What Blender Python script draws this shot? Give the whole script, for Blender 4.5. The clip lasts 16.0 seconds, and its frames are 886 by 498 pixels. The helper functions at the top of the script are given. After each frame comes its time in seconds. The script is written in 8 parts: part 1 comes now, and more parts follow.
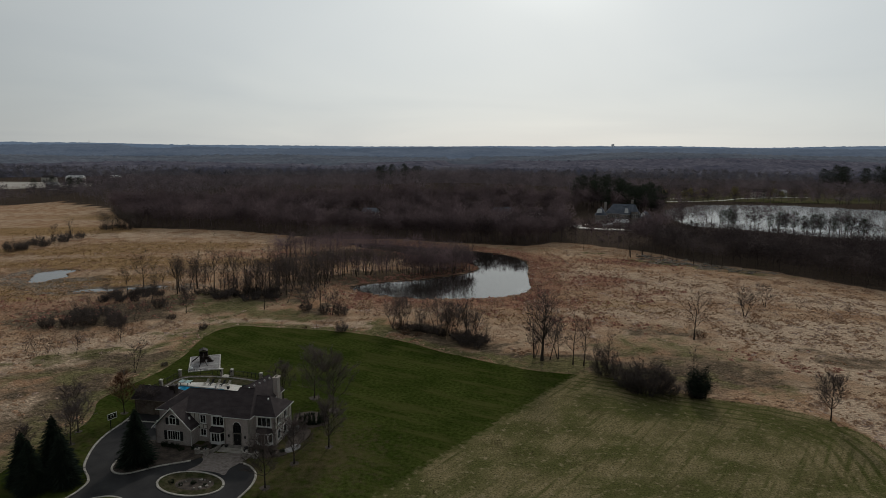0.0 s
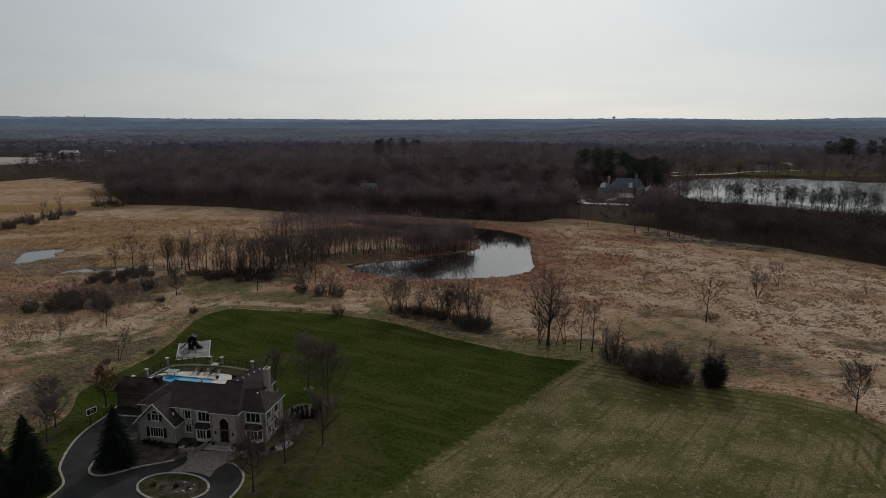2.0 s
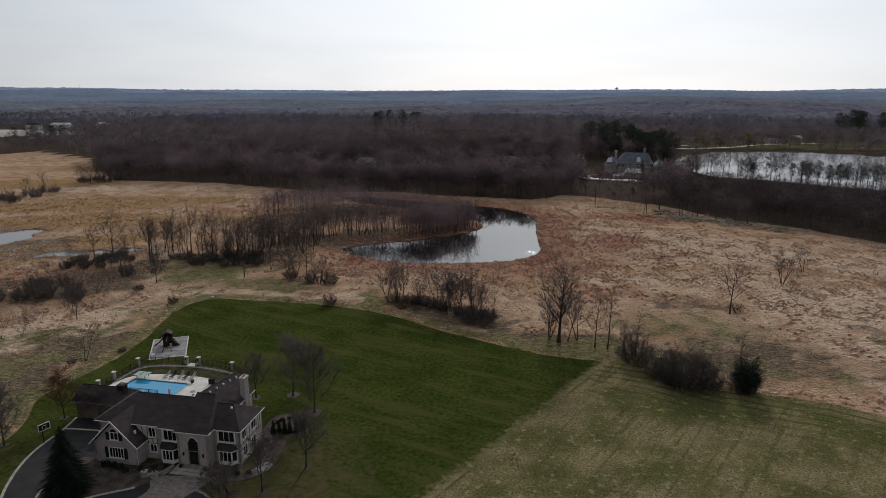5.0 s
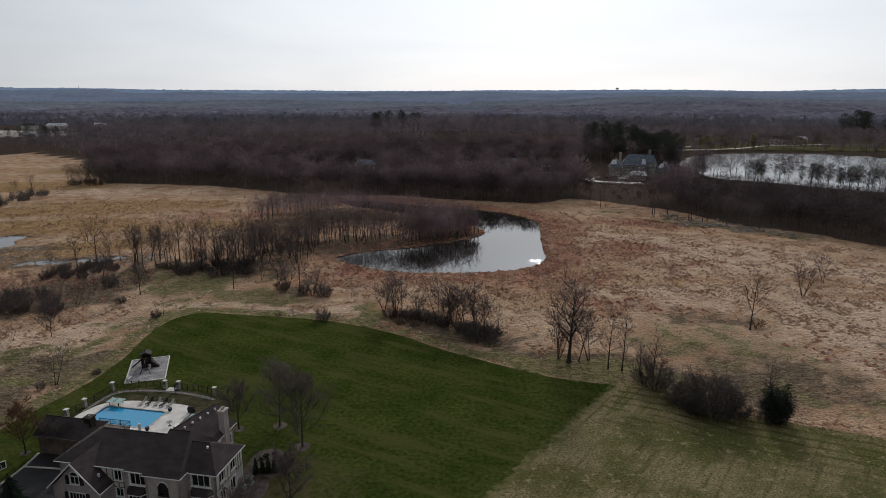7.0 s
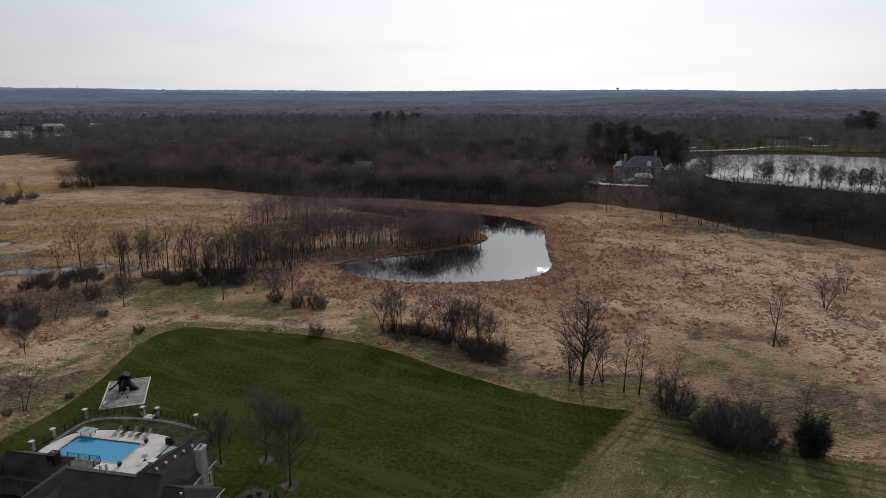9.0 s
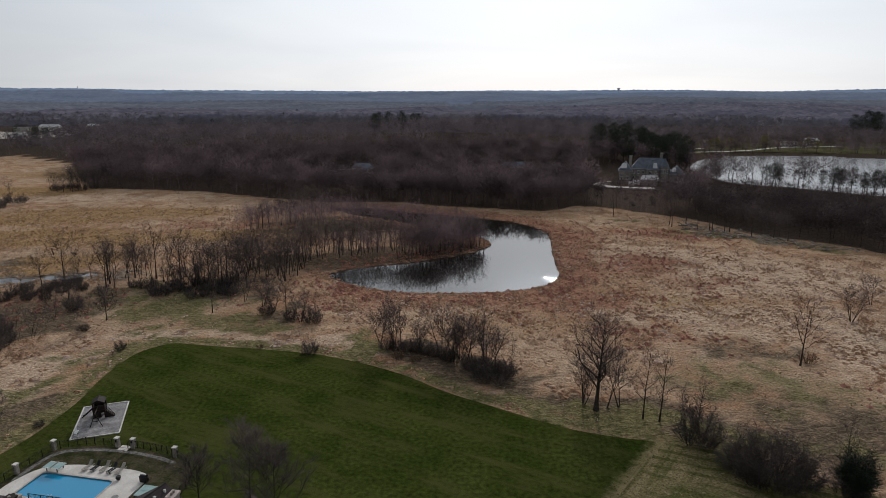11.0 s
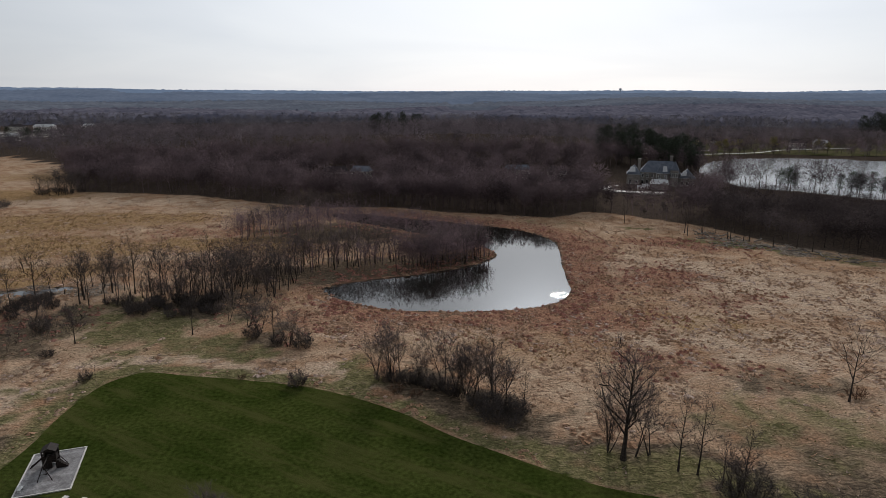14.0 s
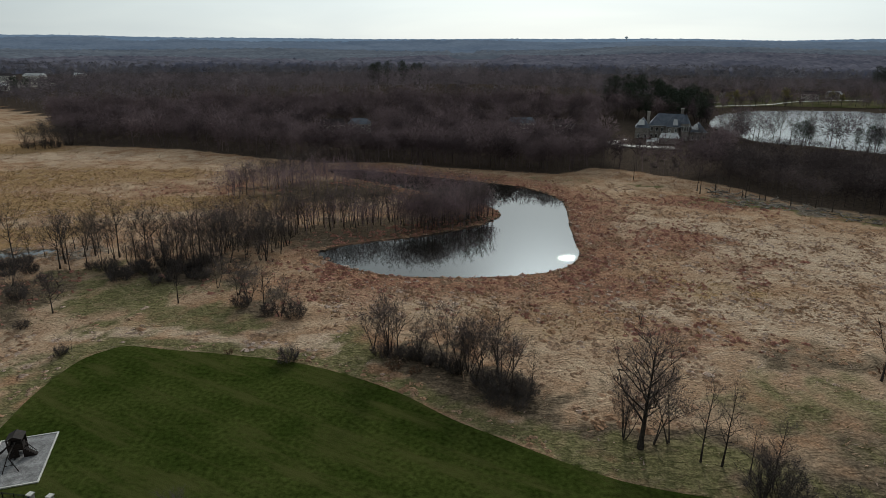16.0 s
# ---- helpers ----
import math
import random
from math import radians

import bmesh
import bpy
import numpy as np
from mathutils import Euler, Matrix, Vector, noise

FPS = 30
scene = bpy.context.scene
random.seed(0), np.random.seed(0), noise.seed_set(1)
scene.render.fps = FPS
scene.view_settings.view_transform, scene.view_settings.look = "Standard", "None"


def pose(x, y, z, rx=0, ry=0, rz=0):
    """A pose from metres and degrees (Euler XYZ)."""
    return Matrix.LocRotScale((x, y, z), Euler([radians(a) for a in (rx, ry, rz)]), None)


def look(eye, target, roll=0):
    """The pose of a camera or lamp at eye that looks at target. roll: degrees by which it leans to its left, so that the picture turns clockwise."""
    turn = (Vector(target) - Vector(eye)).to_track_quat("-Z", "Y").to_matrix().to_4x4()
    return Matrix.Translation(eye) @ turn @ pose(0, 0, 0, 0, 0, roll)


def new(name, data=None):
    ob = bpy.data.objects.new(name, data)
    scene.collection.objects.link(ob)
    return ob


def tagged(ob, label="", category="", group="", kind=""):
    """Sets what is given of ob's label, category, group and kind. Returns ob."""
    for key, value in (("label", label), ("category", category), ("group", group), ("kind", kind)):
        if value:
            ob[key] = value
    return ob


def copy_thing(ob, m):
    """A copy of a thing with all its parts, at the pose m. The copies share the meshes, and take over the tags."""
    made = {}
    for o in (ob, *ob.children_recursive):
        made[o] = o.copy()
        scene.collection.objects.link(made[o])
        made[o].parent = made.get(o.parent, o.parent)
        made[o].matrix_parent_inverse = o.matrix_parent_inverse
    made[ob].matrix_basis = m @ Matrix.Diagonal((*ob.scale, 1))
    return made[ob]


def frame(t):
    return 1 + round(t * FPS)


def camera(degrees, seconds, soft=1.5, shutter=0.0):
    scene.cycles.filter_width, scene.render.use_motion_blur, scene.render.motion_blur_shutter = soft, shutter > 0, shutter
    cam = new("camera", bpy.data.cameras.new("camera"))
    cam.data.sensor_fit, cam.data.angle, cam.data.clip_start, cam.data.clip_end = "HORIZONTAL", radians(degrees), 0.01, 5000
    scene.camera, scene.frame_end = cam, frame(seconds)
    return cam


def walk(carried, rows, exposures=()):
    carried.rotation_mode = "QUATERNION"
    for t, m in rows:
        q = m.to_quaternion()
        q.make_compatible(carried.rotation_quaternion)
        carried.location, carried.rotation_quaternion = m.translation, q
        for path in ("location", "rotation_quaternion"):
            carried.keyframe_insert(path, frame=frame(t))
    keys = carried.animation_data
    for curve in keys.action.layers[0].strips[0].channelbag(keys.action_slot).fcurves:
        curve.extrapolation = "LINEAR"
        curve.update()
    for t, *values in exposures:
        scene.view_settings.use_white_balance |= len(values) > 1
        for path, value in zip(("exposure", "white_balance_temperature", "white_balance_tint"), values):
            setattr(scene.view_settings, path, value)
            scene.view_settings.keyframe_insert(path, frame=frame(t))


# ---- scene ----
cam = camera(70.5, 16.0, 0.8)
PATH = [
    (0, (0.213, 0.112, 55.49), (0.261, 2.087, 55.177), 0.4),
    (0.5, (0.183, 2.303, 55.521), (0.232, 4.278, 55.209), 0.3),
    (1, (0.141, 4.504, 55.585), (0.191, 6.479, 55.274), 0.2),
    (1.5, (0.155, 6.823, 55.622), (0.204, 8.792, 55.278), 0.3),
    (2, (0.205, 9.323, 55.61), (0.254, 11.283, 55.215), 0.2),
    (2.5, (0.249, 11.912, 55.623), (0.297, 13.859, 55.168), 0.2),
    (3, (0.286, 14.571, 55.672), (0.334, 16.512, 55.191), 0.2),
    (3.5, (0.339, 17.164, 55.728), (0.387, 19.104, 55.247), 0.2),
    (4, (0.41, 19.725, 55.784), (0.458, 21.665, 55.303), 0.2),
    (6.5, (0.599, 33.255, 56.006), (0.646, 35.196, 55.526), 0.2),
    (7, (0.562, 35.992, 56.037), (0.61, 37.933, 55.557), 0.2),
    (7.5, (0.516, 38.637, 56.048), (0.563, 40.578, 55.569), 0.2),
    (8, (0.471, 41.249, 56.076), (0.519, 43.19, 55.596), 0.2),
    (8.5, (0.432, 43.848, 56.117), (0.48, 45.789, 55.638), 0.2),
    (9, (0.356, 46.35, 56.147), (0.404, 48.291, 55.667), 0.2),
    (11.5, (0.085, 59.184, 56.186), (0.131, 61.125, 55.707), 0.2),
    (12, (0.025, 61.841, 56.215), (0.071, 63.782, 55.735), 0.3),
    (12.5, (-0.001, 64.439, 56.244), (0.045, 66.38, 55.765), 0.3),
    (13, (-0.036, 66.99, 56.282), (0.01, 68.931, 55.803), 0.3),
    (13.5, (-0.1, 69.531, 56.33), (-0.054, 71.472, 55.851), 0.3),
    (14, (-0.135, 72.128, 56.363), (-0.09, 74.069, 55.884), 0.3),
    (14.5, (-0.18, 74.731, 56.387), (-0.135, 76.673, 55.908), 0.3),
    (15, (-0.189, 77.315, 56.402), (-0.143, 79.257, 55.923), 0.3),
    (15.5, (-0.177, 79.968, 56.368), (-0.132, 81.907, 55.877), 0.3),
    (16, (-0.064, 82.828, 56.328), (-0.022, 84.728, 55.702), 0.4),
]
walk(cam, [(t, look(eye, target, roll)) for t, eye, target, roll in PATH],
     [(0.0, -0.40, 6500, 10), (1.4, -0.40, 6500, 10), (2.1, -0.37, 6450, 11), (3.0, 0.05, 6300, 15), (9.0, 0.05, 6300, 15), (15.2, 0.03, 6300, 15), (15.7, 0.02, 6200, 6), (16.0, 0.02, 6200, 5)])

# ---- light ----
SUN_AZ, SUN_EL = radians(11.5), radians(25)      # from +y towards +x
SUN_DIR = Vector((math.sin(SUN_AZ) * math.cos(SUN_EL), math.cos(SUN_AZ) * math.cos(SUN_EL), math.sin(SUN_EL)))
sun = new("sun", bpy.data.lights.new("sun", "SUN"))
sun.data.energy, sun.data.angle, sun.data.color = 1.55, radians(2.0), (1.0, 0.95, 0.87)
sun.matrix_world = look(SUN_DIR * 400, (0, 0, 0))


def build_world():
    w = bpy.data.worlds.new("overcast_sky")
    w.use_nodes = True
    scene.world = w
    nt = w.node_tree
    N, L = nt.nodes, nt.links
    bg = N["Background"]
    co = N.new("ShaderNodeTexCoord")
    sky = N.new("ShaderNodeTexSky")
    sky.sky_type, sky.sun_disc = "NISHITA", False
    sky.sun_elevation, sky.sun_rotation = SUN_EL, SUN_AZ
    # glow of the sun through thin cloud
    dot = N.new("ShaderNodeVectorMath"); dot.operation = "DOT_PRODUCT"
    dot.inputs[1].default_value = SUN_DIR
    L.new(co.outputs["Generated"], dot.inputs[0])
    glow = N.new("ShaderNodeMapRange")
    glow.inputs["From Min"].default_value, glow.inputs["From Max"].default_value = -0.5, 1.0
    glow.inputs["To Min"].default_value, glow.inputs["To Max"].default_value = 0.0, 1.0
    L.new(dot.outputs["Value"], glow.inputs["Value"])
    pw = N.new("ShaderNodeMath"); pw.operation = "POWER"; pw.inputs[1].default_value = 3.0
    L.new(glow.outputs[0], pw.inputs[0])
    ma = N.new("ShaderNodeMath"); ma.operation = "MULTIPLY_ADD"
    ma.inputs[1].default_value, ma.inputs[2].default_value = 0.80, 0.245
    L.new(pw.outputs[0], ma.inputs[0])
    mx = N.new("ShaderNodeMath"); mx.operation = "MAXIMUM"; mx.inputs[1].default_value = 0.0
    tight = N.new("ShaderNodeMath"); tight.operation = "POWER"; tight.inputs[1].default_value = 165.0
    L.new(dot.outputs["Value"], mx.inputs[0]); L.new(mx.outputs[0], tight.inputs[0])
    tm = N.new("ShaderNodeMath"); tm.operation = "MULTIPLY_ADD"; tm.inputs[1].default_value = 5.0
    L.new(tight.outputs[0], tm.inputs[0]); L.new(ma.outputs[0], tm.inputs[2])
    ma = tm
    # cloud layer: direction projected on a flat sheet above
    sep = N.new("ShaderNodeSeparateXYZ"); L.new(co.outputs["Generated"], sep.inputs[0])
    zz = N.new("ShaderNodeMath"); zz.operation = "ADD"; zz.inputs[1].default_value = 0.12
    za = N.new("ShaderNodeMath"); za.operation = "MAXIMUM"; za.inputs[1].default_value = 0.0
    L.new(sep.outputs["Z"], za.inputs[0]); L.new(za.outputs[0], zz.inputs[0])
    px = N.new("ShaderNodeMath"); px.operation = "DIVIDE"
    py = N.new("ShaderNodeMath"); py.operation = "DIVIDE"
    L.new(sep.outputs["X"], px.inputs[0]); L.new(zz.outputs[0], px.inputs[1])
    L.new(sep.outputs["Y"], py.inputs[0]); L.new(zz.outputs[0], py.inputs[1])
    com = N.new("ShaderNodeCombineXYZ"); L.new(px.outputs[0], com.inputs[0]); L.new(py.outputs[0], com.inputs[1])
    no = N.new("ShaderNodeTexNoise")
    no.inputs["Scale"].default_value, no.inputs["Detail"].default_value = 0.45, 3.5
    no.inputs["Roughness"].default_value, no.inputs["Distortion"].default_value = 0.5, 0.6
    L.new(com.outputs[0], no.inputs["Vector"])
    cr = N.new("ShaderNodeValToRGB")
    cr.color_ramp.elements[0].position, cr.color_ramp.elements[0].color = 0.26, (0.765, 0.825, 0.850, 1)
    cr.color_ramp.elements[1].position, cr.color_ramp.elements[1].color = 0.66, (0.87, 0.92, 0.92, 1)
    L.new(no.outputs["Fac"], cr.inputs["Fac"])
    mul = N.new("ShaderNodeVectorMath"); mul.operation = "SCALE"
    L.new(cr.outputs["Color"], mul.inputs[0]); L.new(ma.outputs[0], mul.inputs["Scale"])
    sc = N.new("ShaderNodeVectorMath"); sc.operation = "SCALE"; sc.inputs["Scale"].default_value = 0.007
    L.new(sky.outputs["Color"], sc.inputs[0])
    add = N.new("ShaderNodeVectorMath"); add.operation = "ADD"
    L.new(mul.outputs[0], add.inputs[0]); L.new(sc.outputs[0], add.inputs[1])
    L.new(add.outputs[0], bg.inputs["Color"])
    bg.inputs["Strength"].default_value = 1.0


build_world()


# ---- materials ----
def grainy(name, c1, c2, scale=1.0, rough=0.85, fine=8.0, fine_amount=0.25, bump=0.0, bump_scale=None, metallic=0.0,
           per_object=0.0, per_island=0.0, low=0.35, high=0.65, spec=0.3, streak=None, emit=None, thin=0.0, tone=False):
    """A surface of two colours mixed by a coarse noise, with fine grain; scales are per metre."""
    m = bpy.data.materials.new(name)
    m.use_nodes = True
    N, L = m.node_tree.nodes, m.node_tree.links
    b = N["Principled BSDF"]
    geo = N.new("ShaderNodeNewGeometry")
    vec = geo.outputs["Position"]
    if streak:
        mp = N.new("ShaderNodeMapping")
        mp.inputs["Scale"].default_value = streak
        L.new(vec, mp.inputs["Vector"]); vec = mp.outputs[0]
    n1 = N.new("ShaderNodeTexNoise"); n1.inputs["Scale"].default_value = scale; n1.inputs["Detail"].default_value = 4
    n2 = N.new("ShaderNodeTexNoise"); n2.inputs["Scale"].default_value = fine; n2.inputs["Detail"].default_value = 3
    L.new(vec, n1.inputs["Vector"]); L.new(vec, n2.inputs["Vector"])
    r = N.new("ShaderNodeMapRange")
    r.inputs["From Min"].default_value, r.inputs["From Max"].default_value = low, high
    L.new(n1.outputs["Fac"], r.inputs["Value"])
    mix = N.new("ShaderNodeMix"); mix.data_type = "RGBA"
    mix.inputs["A"].default_value, mix.inputs["B"].default_value = (*c1, 1), (*c2, 1)
    L.new(r.outputs[0], mix.inputs["Factor"])
    col = mix.outputs["Result"]

    def scaled(col, source, amount):
        mr = N.new("ShaderNodeMapRange")
        mr.inputs["To Min"].default_value, mr.inputs["To Max"].default_value = 1 - amount, 1 + amount
        if source.name != "Random" and source.name != "Random Per Island":
            mr.inputs["From Min"].default_value, mr.inputs["From Max"].default_value = 0.3, 0.7
        L.new(source, mr.inputs["Value"])
        v = N.new("ShaderNodeVectorMath"); v.operation = "SCALE"
        L.new(col, v.inputs[0]); L.new(mr.outputs[0], v.inputs["Scale"])
        return v.outputs[0]

    col = scaled(col, n2.outputs["Fac"], fine_amount)
    if per_object:
        col = scaled(col, N.new("ShaderNodeObjectInfo").outputs["Random"], per_object)
    if per_island:
        col = scaled(col, geo.outputs["Random Per Island"], per_island)
    if tone:
        at = N.new("ShaderNodeAttribute"); at.attribute_name = "tone"
        tv = N.new("ShaderNodeVectorMath"); tv.operation = "SCALE"
        L.new(col, tv.inputs[0]); L.new(at.outputs["Fac"], tv.inputs["Scale"])
        col = tv.outputs[0]
    L.new(col, b.inputs["Base Color"])
    b.inputs["Roughness"].default_value, b.inputs["Metallic"].default_value = rough, metallic
    b.inputs["Specular IOR Level"].default_value = spec
    if emit:
        b.inputs["Emission Color"].default_value, b.inputs["Emission Strength"].default_value = (*emit, 1), 1.0
    if thin:
        # light shines through thin blades
        tl = N.new("ShaderNodeBsdfTranslucent"); ms_ = N.new("ShaderNodeMixShader"); ms_.inputs[0].default_value = thin
        L.new(col, tl.inputs["Color"]); L.new(b.outputs[0], ms_.inputs[1]); L.new(tl.outputs[0], ms_.inputs[2])
        L.new(ms_.outputs[0], N["Material Output"].inputs["Surface"])
    if bump:
        n3 = n2
        if bump_scale:
            n3 = N.new("ShaderNodeTexNoise"); n3.inputs["Scale"].default_value = bump_scale; n3.inputs["Detail"].default_value = 4
            L.new(vec, n3.inputs["Vector"])
        bp = N.new("ShaderNodeBump"); bp.inputs["Distance"].default_value = bump; bp.inputs["Strength"].default_value = 1.0
        L.new(n3.outputs["Fac"], bp.inputs["Height"]); L.new(bp.outputs[0], b.inputs["Normal"])
    return m


def field_colour(N, L, vec):
    """Dull straw and green of the mown field: patches some metres wide, swathes and fine grain."""
    def tex(scale, detail, stretch=(1, 1, 1), turn=0.0):
        mp = N.new("ShaderNodeMapping"); mp.vector_type = "TEXTURE"
        mp.inputs["Scale"].default_value, mp.inputs["Rotation"].default_value = stretch, (0, 0, radians(turn))
        n = N.new("ShaderNodeTexNoise"); n.inputs["Scale"].default_value, n.inputs["Detail"].default_value = scale, detail
        L.new(vec, mp.inputs["Vector"]); L.new(mp.outputs[0], n.inputs["Vector"])
        return n.outputs["Fac"]

    def blend(fac, lo, hi, a, c):
        r = N.new("ShaderNodeMapRange"); r.interpolation_type = "SMOOTHSTEP"
        r.inputs["From Min"].default_value, r.inputs["From Max"].default_value = lo, hi
        L.new(fac, r.inputs["Value"])
        x = N.new("ShaderNodeMix"); x.data_type = "RGBA"
        L.new(r.outputs[0], x.inputs["Factor"])
        for socket, value in (("A", a), ("B", c)):
            if isinstance(value, tuple):
                x.inputs[socket].default_value = (*value, 1)
            else:
                L.new(value, x.inputs[socket])
        return x.outputs["Result"]

    col = blend(tex(0.09, 6), 0.38, 0.62, (0.088, 0.088, 0.032), (0.205, 0.165, 0.088))
    col = blend(tex(0.5, 4, (9.0, 0.55, 1), 50.6), 0.46, 0.72, col, (0.088, 0.088, 0.032))
    col = blend(tex(0.8, 6), 0.54, 0.72, col, (0.240, 0.196, 0.116))
    return blend(tex(3.0, 5), 0.50, 0.72, col, (0.072, 0.066, 0.028))


def ground_material():
    """Dry meadow: zone weights stored on the sheet choose between grasses; noise breaks every edge."""
    m = bpy.data.materials.new("meadow")
    m.use_nodes = True
    N, L = m.node_tree.nodes, m.node_tree.links
    b = N["Principled BSDF"]
    geo = N.new("ShaderNodeNewGeometry")

    def rough_gate(N, L):
        at = N.new("ShaderNodeAttribute"); at.attribute_name = "bare"
        return at.outputs["Fac"]

    def noise_tex(scale, detail=5, dist=0.0, stretch=None):
        n = N.new("ShaderNodeTexNoise")
        n.inputs["Scale"].default_value, n.inputs["Detail"].default_value, n.inputs["Distortion"].default_value = scale, detail, dist
        if stretch:
            mp = N.new("ShaderNodeMapping"); mp.inputs["Scale"].default_value = stretch
            L.new(geo.outputs["Position"], mp.inputs["Vector"]); L.new(mp.outputs[0], n.inputs["Vector"])
        else:
            L.new(geo.outputs["Position"], n.inputs["Vector"])
        return n.outputs["Fac"]

    def mixed(fac, a, c):
        x = N.new("ShaderNodeMix"); x.data_type = "RGBA"
        L.new(fac, x.inputs["Factor"])
        for socket, value in (("A", a), ("B", c)):
            if isinstance(value, tuple):
                x.inputs[socket].default_value = (*value, 1)
            else:
                L.new(value, x.inputs[socket])
        return x.outputs["Result"]

    def ramp(src, lo, hi):
        r = N.new("ShaderNodeMapRange"); r.interpolation_type = "SMOOTHSTEP"
        r.inputs["From Min"].default_value, r.inputs["From Max"].default_value = lo, hi
        L.new(src, r.inputs["Value"])
        return r.outputs[0]

    def math_node(op, a, c):
        x = N.new("ShaderNodeMath"); x.operation = op
        for k, v in enumerate((a, c)):
            if isinstance(v, float):
                x.inputs[k].default_value = v
            else:
                L.new(v, x.inputs[k])
        return x.outputs[0]

    big, mid, small = noise_tex(0.03, 4), noise_tex(0.16, 6, 0.5), noise_tex(0.6, 6, 1.2, (1.0, 1.5, 1.0))
    grit = noise_tex(2.2, 6, 0.4)
    col = mixed(ramp(mid, 0.35, 0.68), (0.297, 0.174, 0.103), (0.440, 0.299, 0.194))
    col = mixed(ramp(big, 0.40, 0.62), col, mixed(ramp(mid, 0.3, 0.7), (0.341, 0.224, 0.145), (0.479, 0.350, 0.240)))
    # the brush zone also darkens the ground under trees: shade put into colour
    for name, c1, c2 in (("pale", (0.413, 0.295, 0.204), (0.517, 0.396, 0.288)), ("red", (0.192, 0.096, 0.064), (0.364, 0.204, 0.130)),
                         ("orange", (0.253, 0.154, 0.075), (0.374, 0.248, 0.132)), ("brush", (0.074, 0.056, 0.040), (0.187, 0.139, 0.095)),
                         ("green", (0.090, 0.086, 0.037), (0.20, 0.172, 0.086)), ("mud", (0.026, 0.021, 0.018), (0.075, 0.060, 0.048)),
                         ("marsh", (0.095, 0.072, 0.054), (0.286, 0.237, 0.193)), ("turf", (0.034, 0.043, 0.010), (0.050, 0.059, 0.016)),
                         ("pave", (0.20, 0.19, 0.18), (0.33, 0.31, 0.29)), ("litter", (0.046, 0.036, 0.030), (0.092, 0.070, 0.054))):
        at = N.new("ShaderNodeAttribute"); at.attribute_name = name
        # noise widens or narrows the zone's edge
        w = math_node("ADD", at.outputs["Fac"], math_node("MULTIPLY", math_node("SUBTRACT", mid, 0.5), 0.9))
        w = math_node("MULTIPLY", ramp(w, 0.3, 0.7), ramp(at.outputs["Fac"], 0.02, 0.2))
        col = mixed(w, col, mixed(ramp(small, 0.3, 0.7), c1, c2))
    # dark gaps between tussocks: their shade is put in as brown noise patches
    gap = ramp(noise_tex(0.55, 6, 1.2, (1.0, 1.7, 1.0)), 0.56, 0.72)
    col = mixed(math_node("MULTIPLY", gap, 0.56), col, (0.110, 0.074, 0.048))
    straw = ramp(noise_tex(0.42, 6, 1.6, (1.0, 1.9, 1.0)), 0.54, 0.70)
    col = mixed(math_node("MULTIPLY", math_node("MULTIPLY", straw, 0.5), math_node("SUBTRACT", 1.0, rough_gate(N, L))), col, (0.465, 0.360, 0.252))
    # the mown field: thin straw over green shoots, with the mower's rounds along its edge
    ra = N.new("ShaderNodeAttribute"); ra.attribute_name = "rough"
    field = field_colour(N, L, geo.outputs["Position"])
    lane = N.new("ShaderNodeAttribute"); lane.attribute_name = "track"
    wv = N.new("ShaderNodeMath"); wv.operation = "SINE"
    L.new(math_node("ADD", math_node("MULTIPLY", lane.outputs["Fac"], 2.5), math_node("MULTIPLY", mid, 2.0)), wv.inputs[0])
    tr = math_node("MULTIPLY", ramp(wv.outputs[0], 0.1, 0.9), math_node("SUBTRACT", 1.0, ramp(lane.outputs["Fac"], 6.0, 24.0)))
    tr = math_node("MULTIPLY", tr, ramp(noise_tex(0.25, 4), 0.30, 0.55))
    field = mixed(math_node("MULTIPLY", tr, 0.8), field, (0.060, 0.066, 0.020))
    edge = math_node("ADD", ra.outputs["Fac"], math_node("MULTIPLY", math_node("SUBTRACT", grit, 0.5), 0.9))
    col = mixed(math_node("MULTIPLY", ramp(edge, 0.3, 0.7), ramp(ra.outputs["Fac"], 0.02, 0.2)), col, field)
    fine = N.new("ShaderNodeMapRange"); fine.inputs["To Min"].default_value, fine.inputs["To Max"].default_value = 0.62, 1.38
    fine.inputs["From Min"].default_value, fine.inputs["From Max"].default_value = 0.3, 0.7
    L.new(noise_tex(2.6, 6), fine.inputs["Value"])
    v = N.new("ShaderNodeVectorMath"); v.operation = "SCALE"
    L.new(col, v.inputs[0]); L.new(fine.outputs[0], v.inputs["Scale"])
    L.new(v.outputs[0], b.inputs["Base Color"])
    b.inputs["Roughness"].default_value, b.inputs["Specular IOR Level"].default_value = 0.95, 0.0
    bp = N.new("ShaderNodeBump"); bp.inputs["Distance"].default_value = 0.5
    L.new(math_node("SUBTRACT", 1.0, math_node("MULTIPLY", ra.outputs["Fac"], 0.85)), bp.inputs["Strength"])
    L.new(small, bp.inputs["Height"]); L.new(bp.outputs[0], b.inputs["Normal"])
    return m


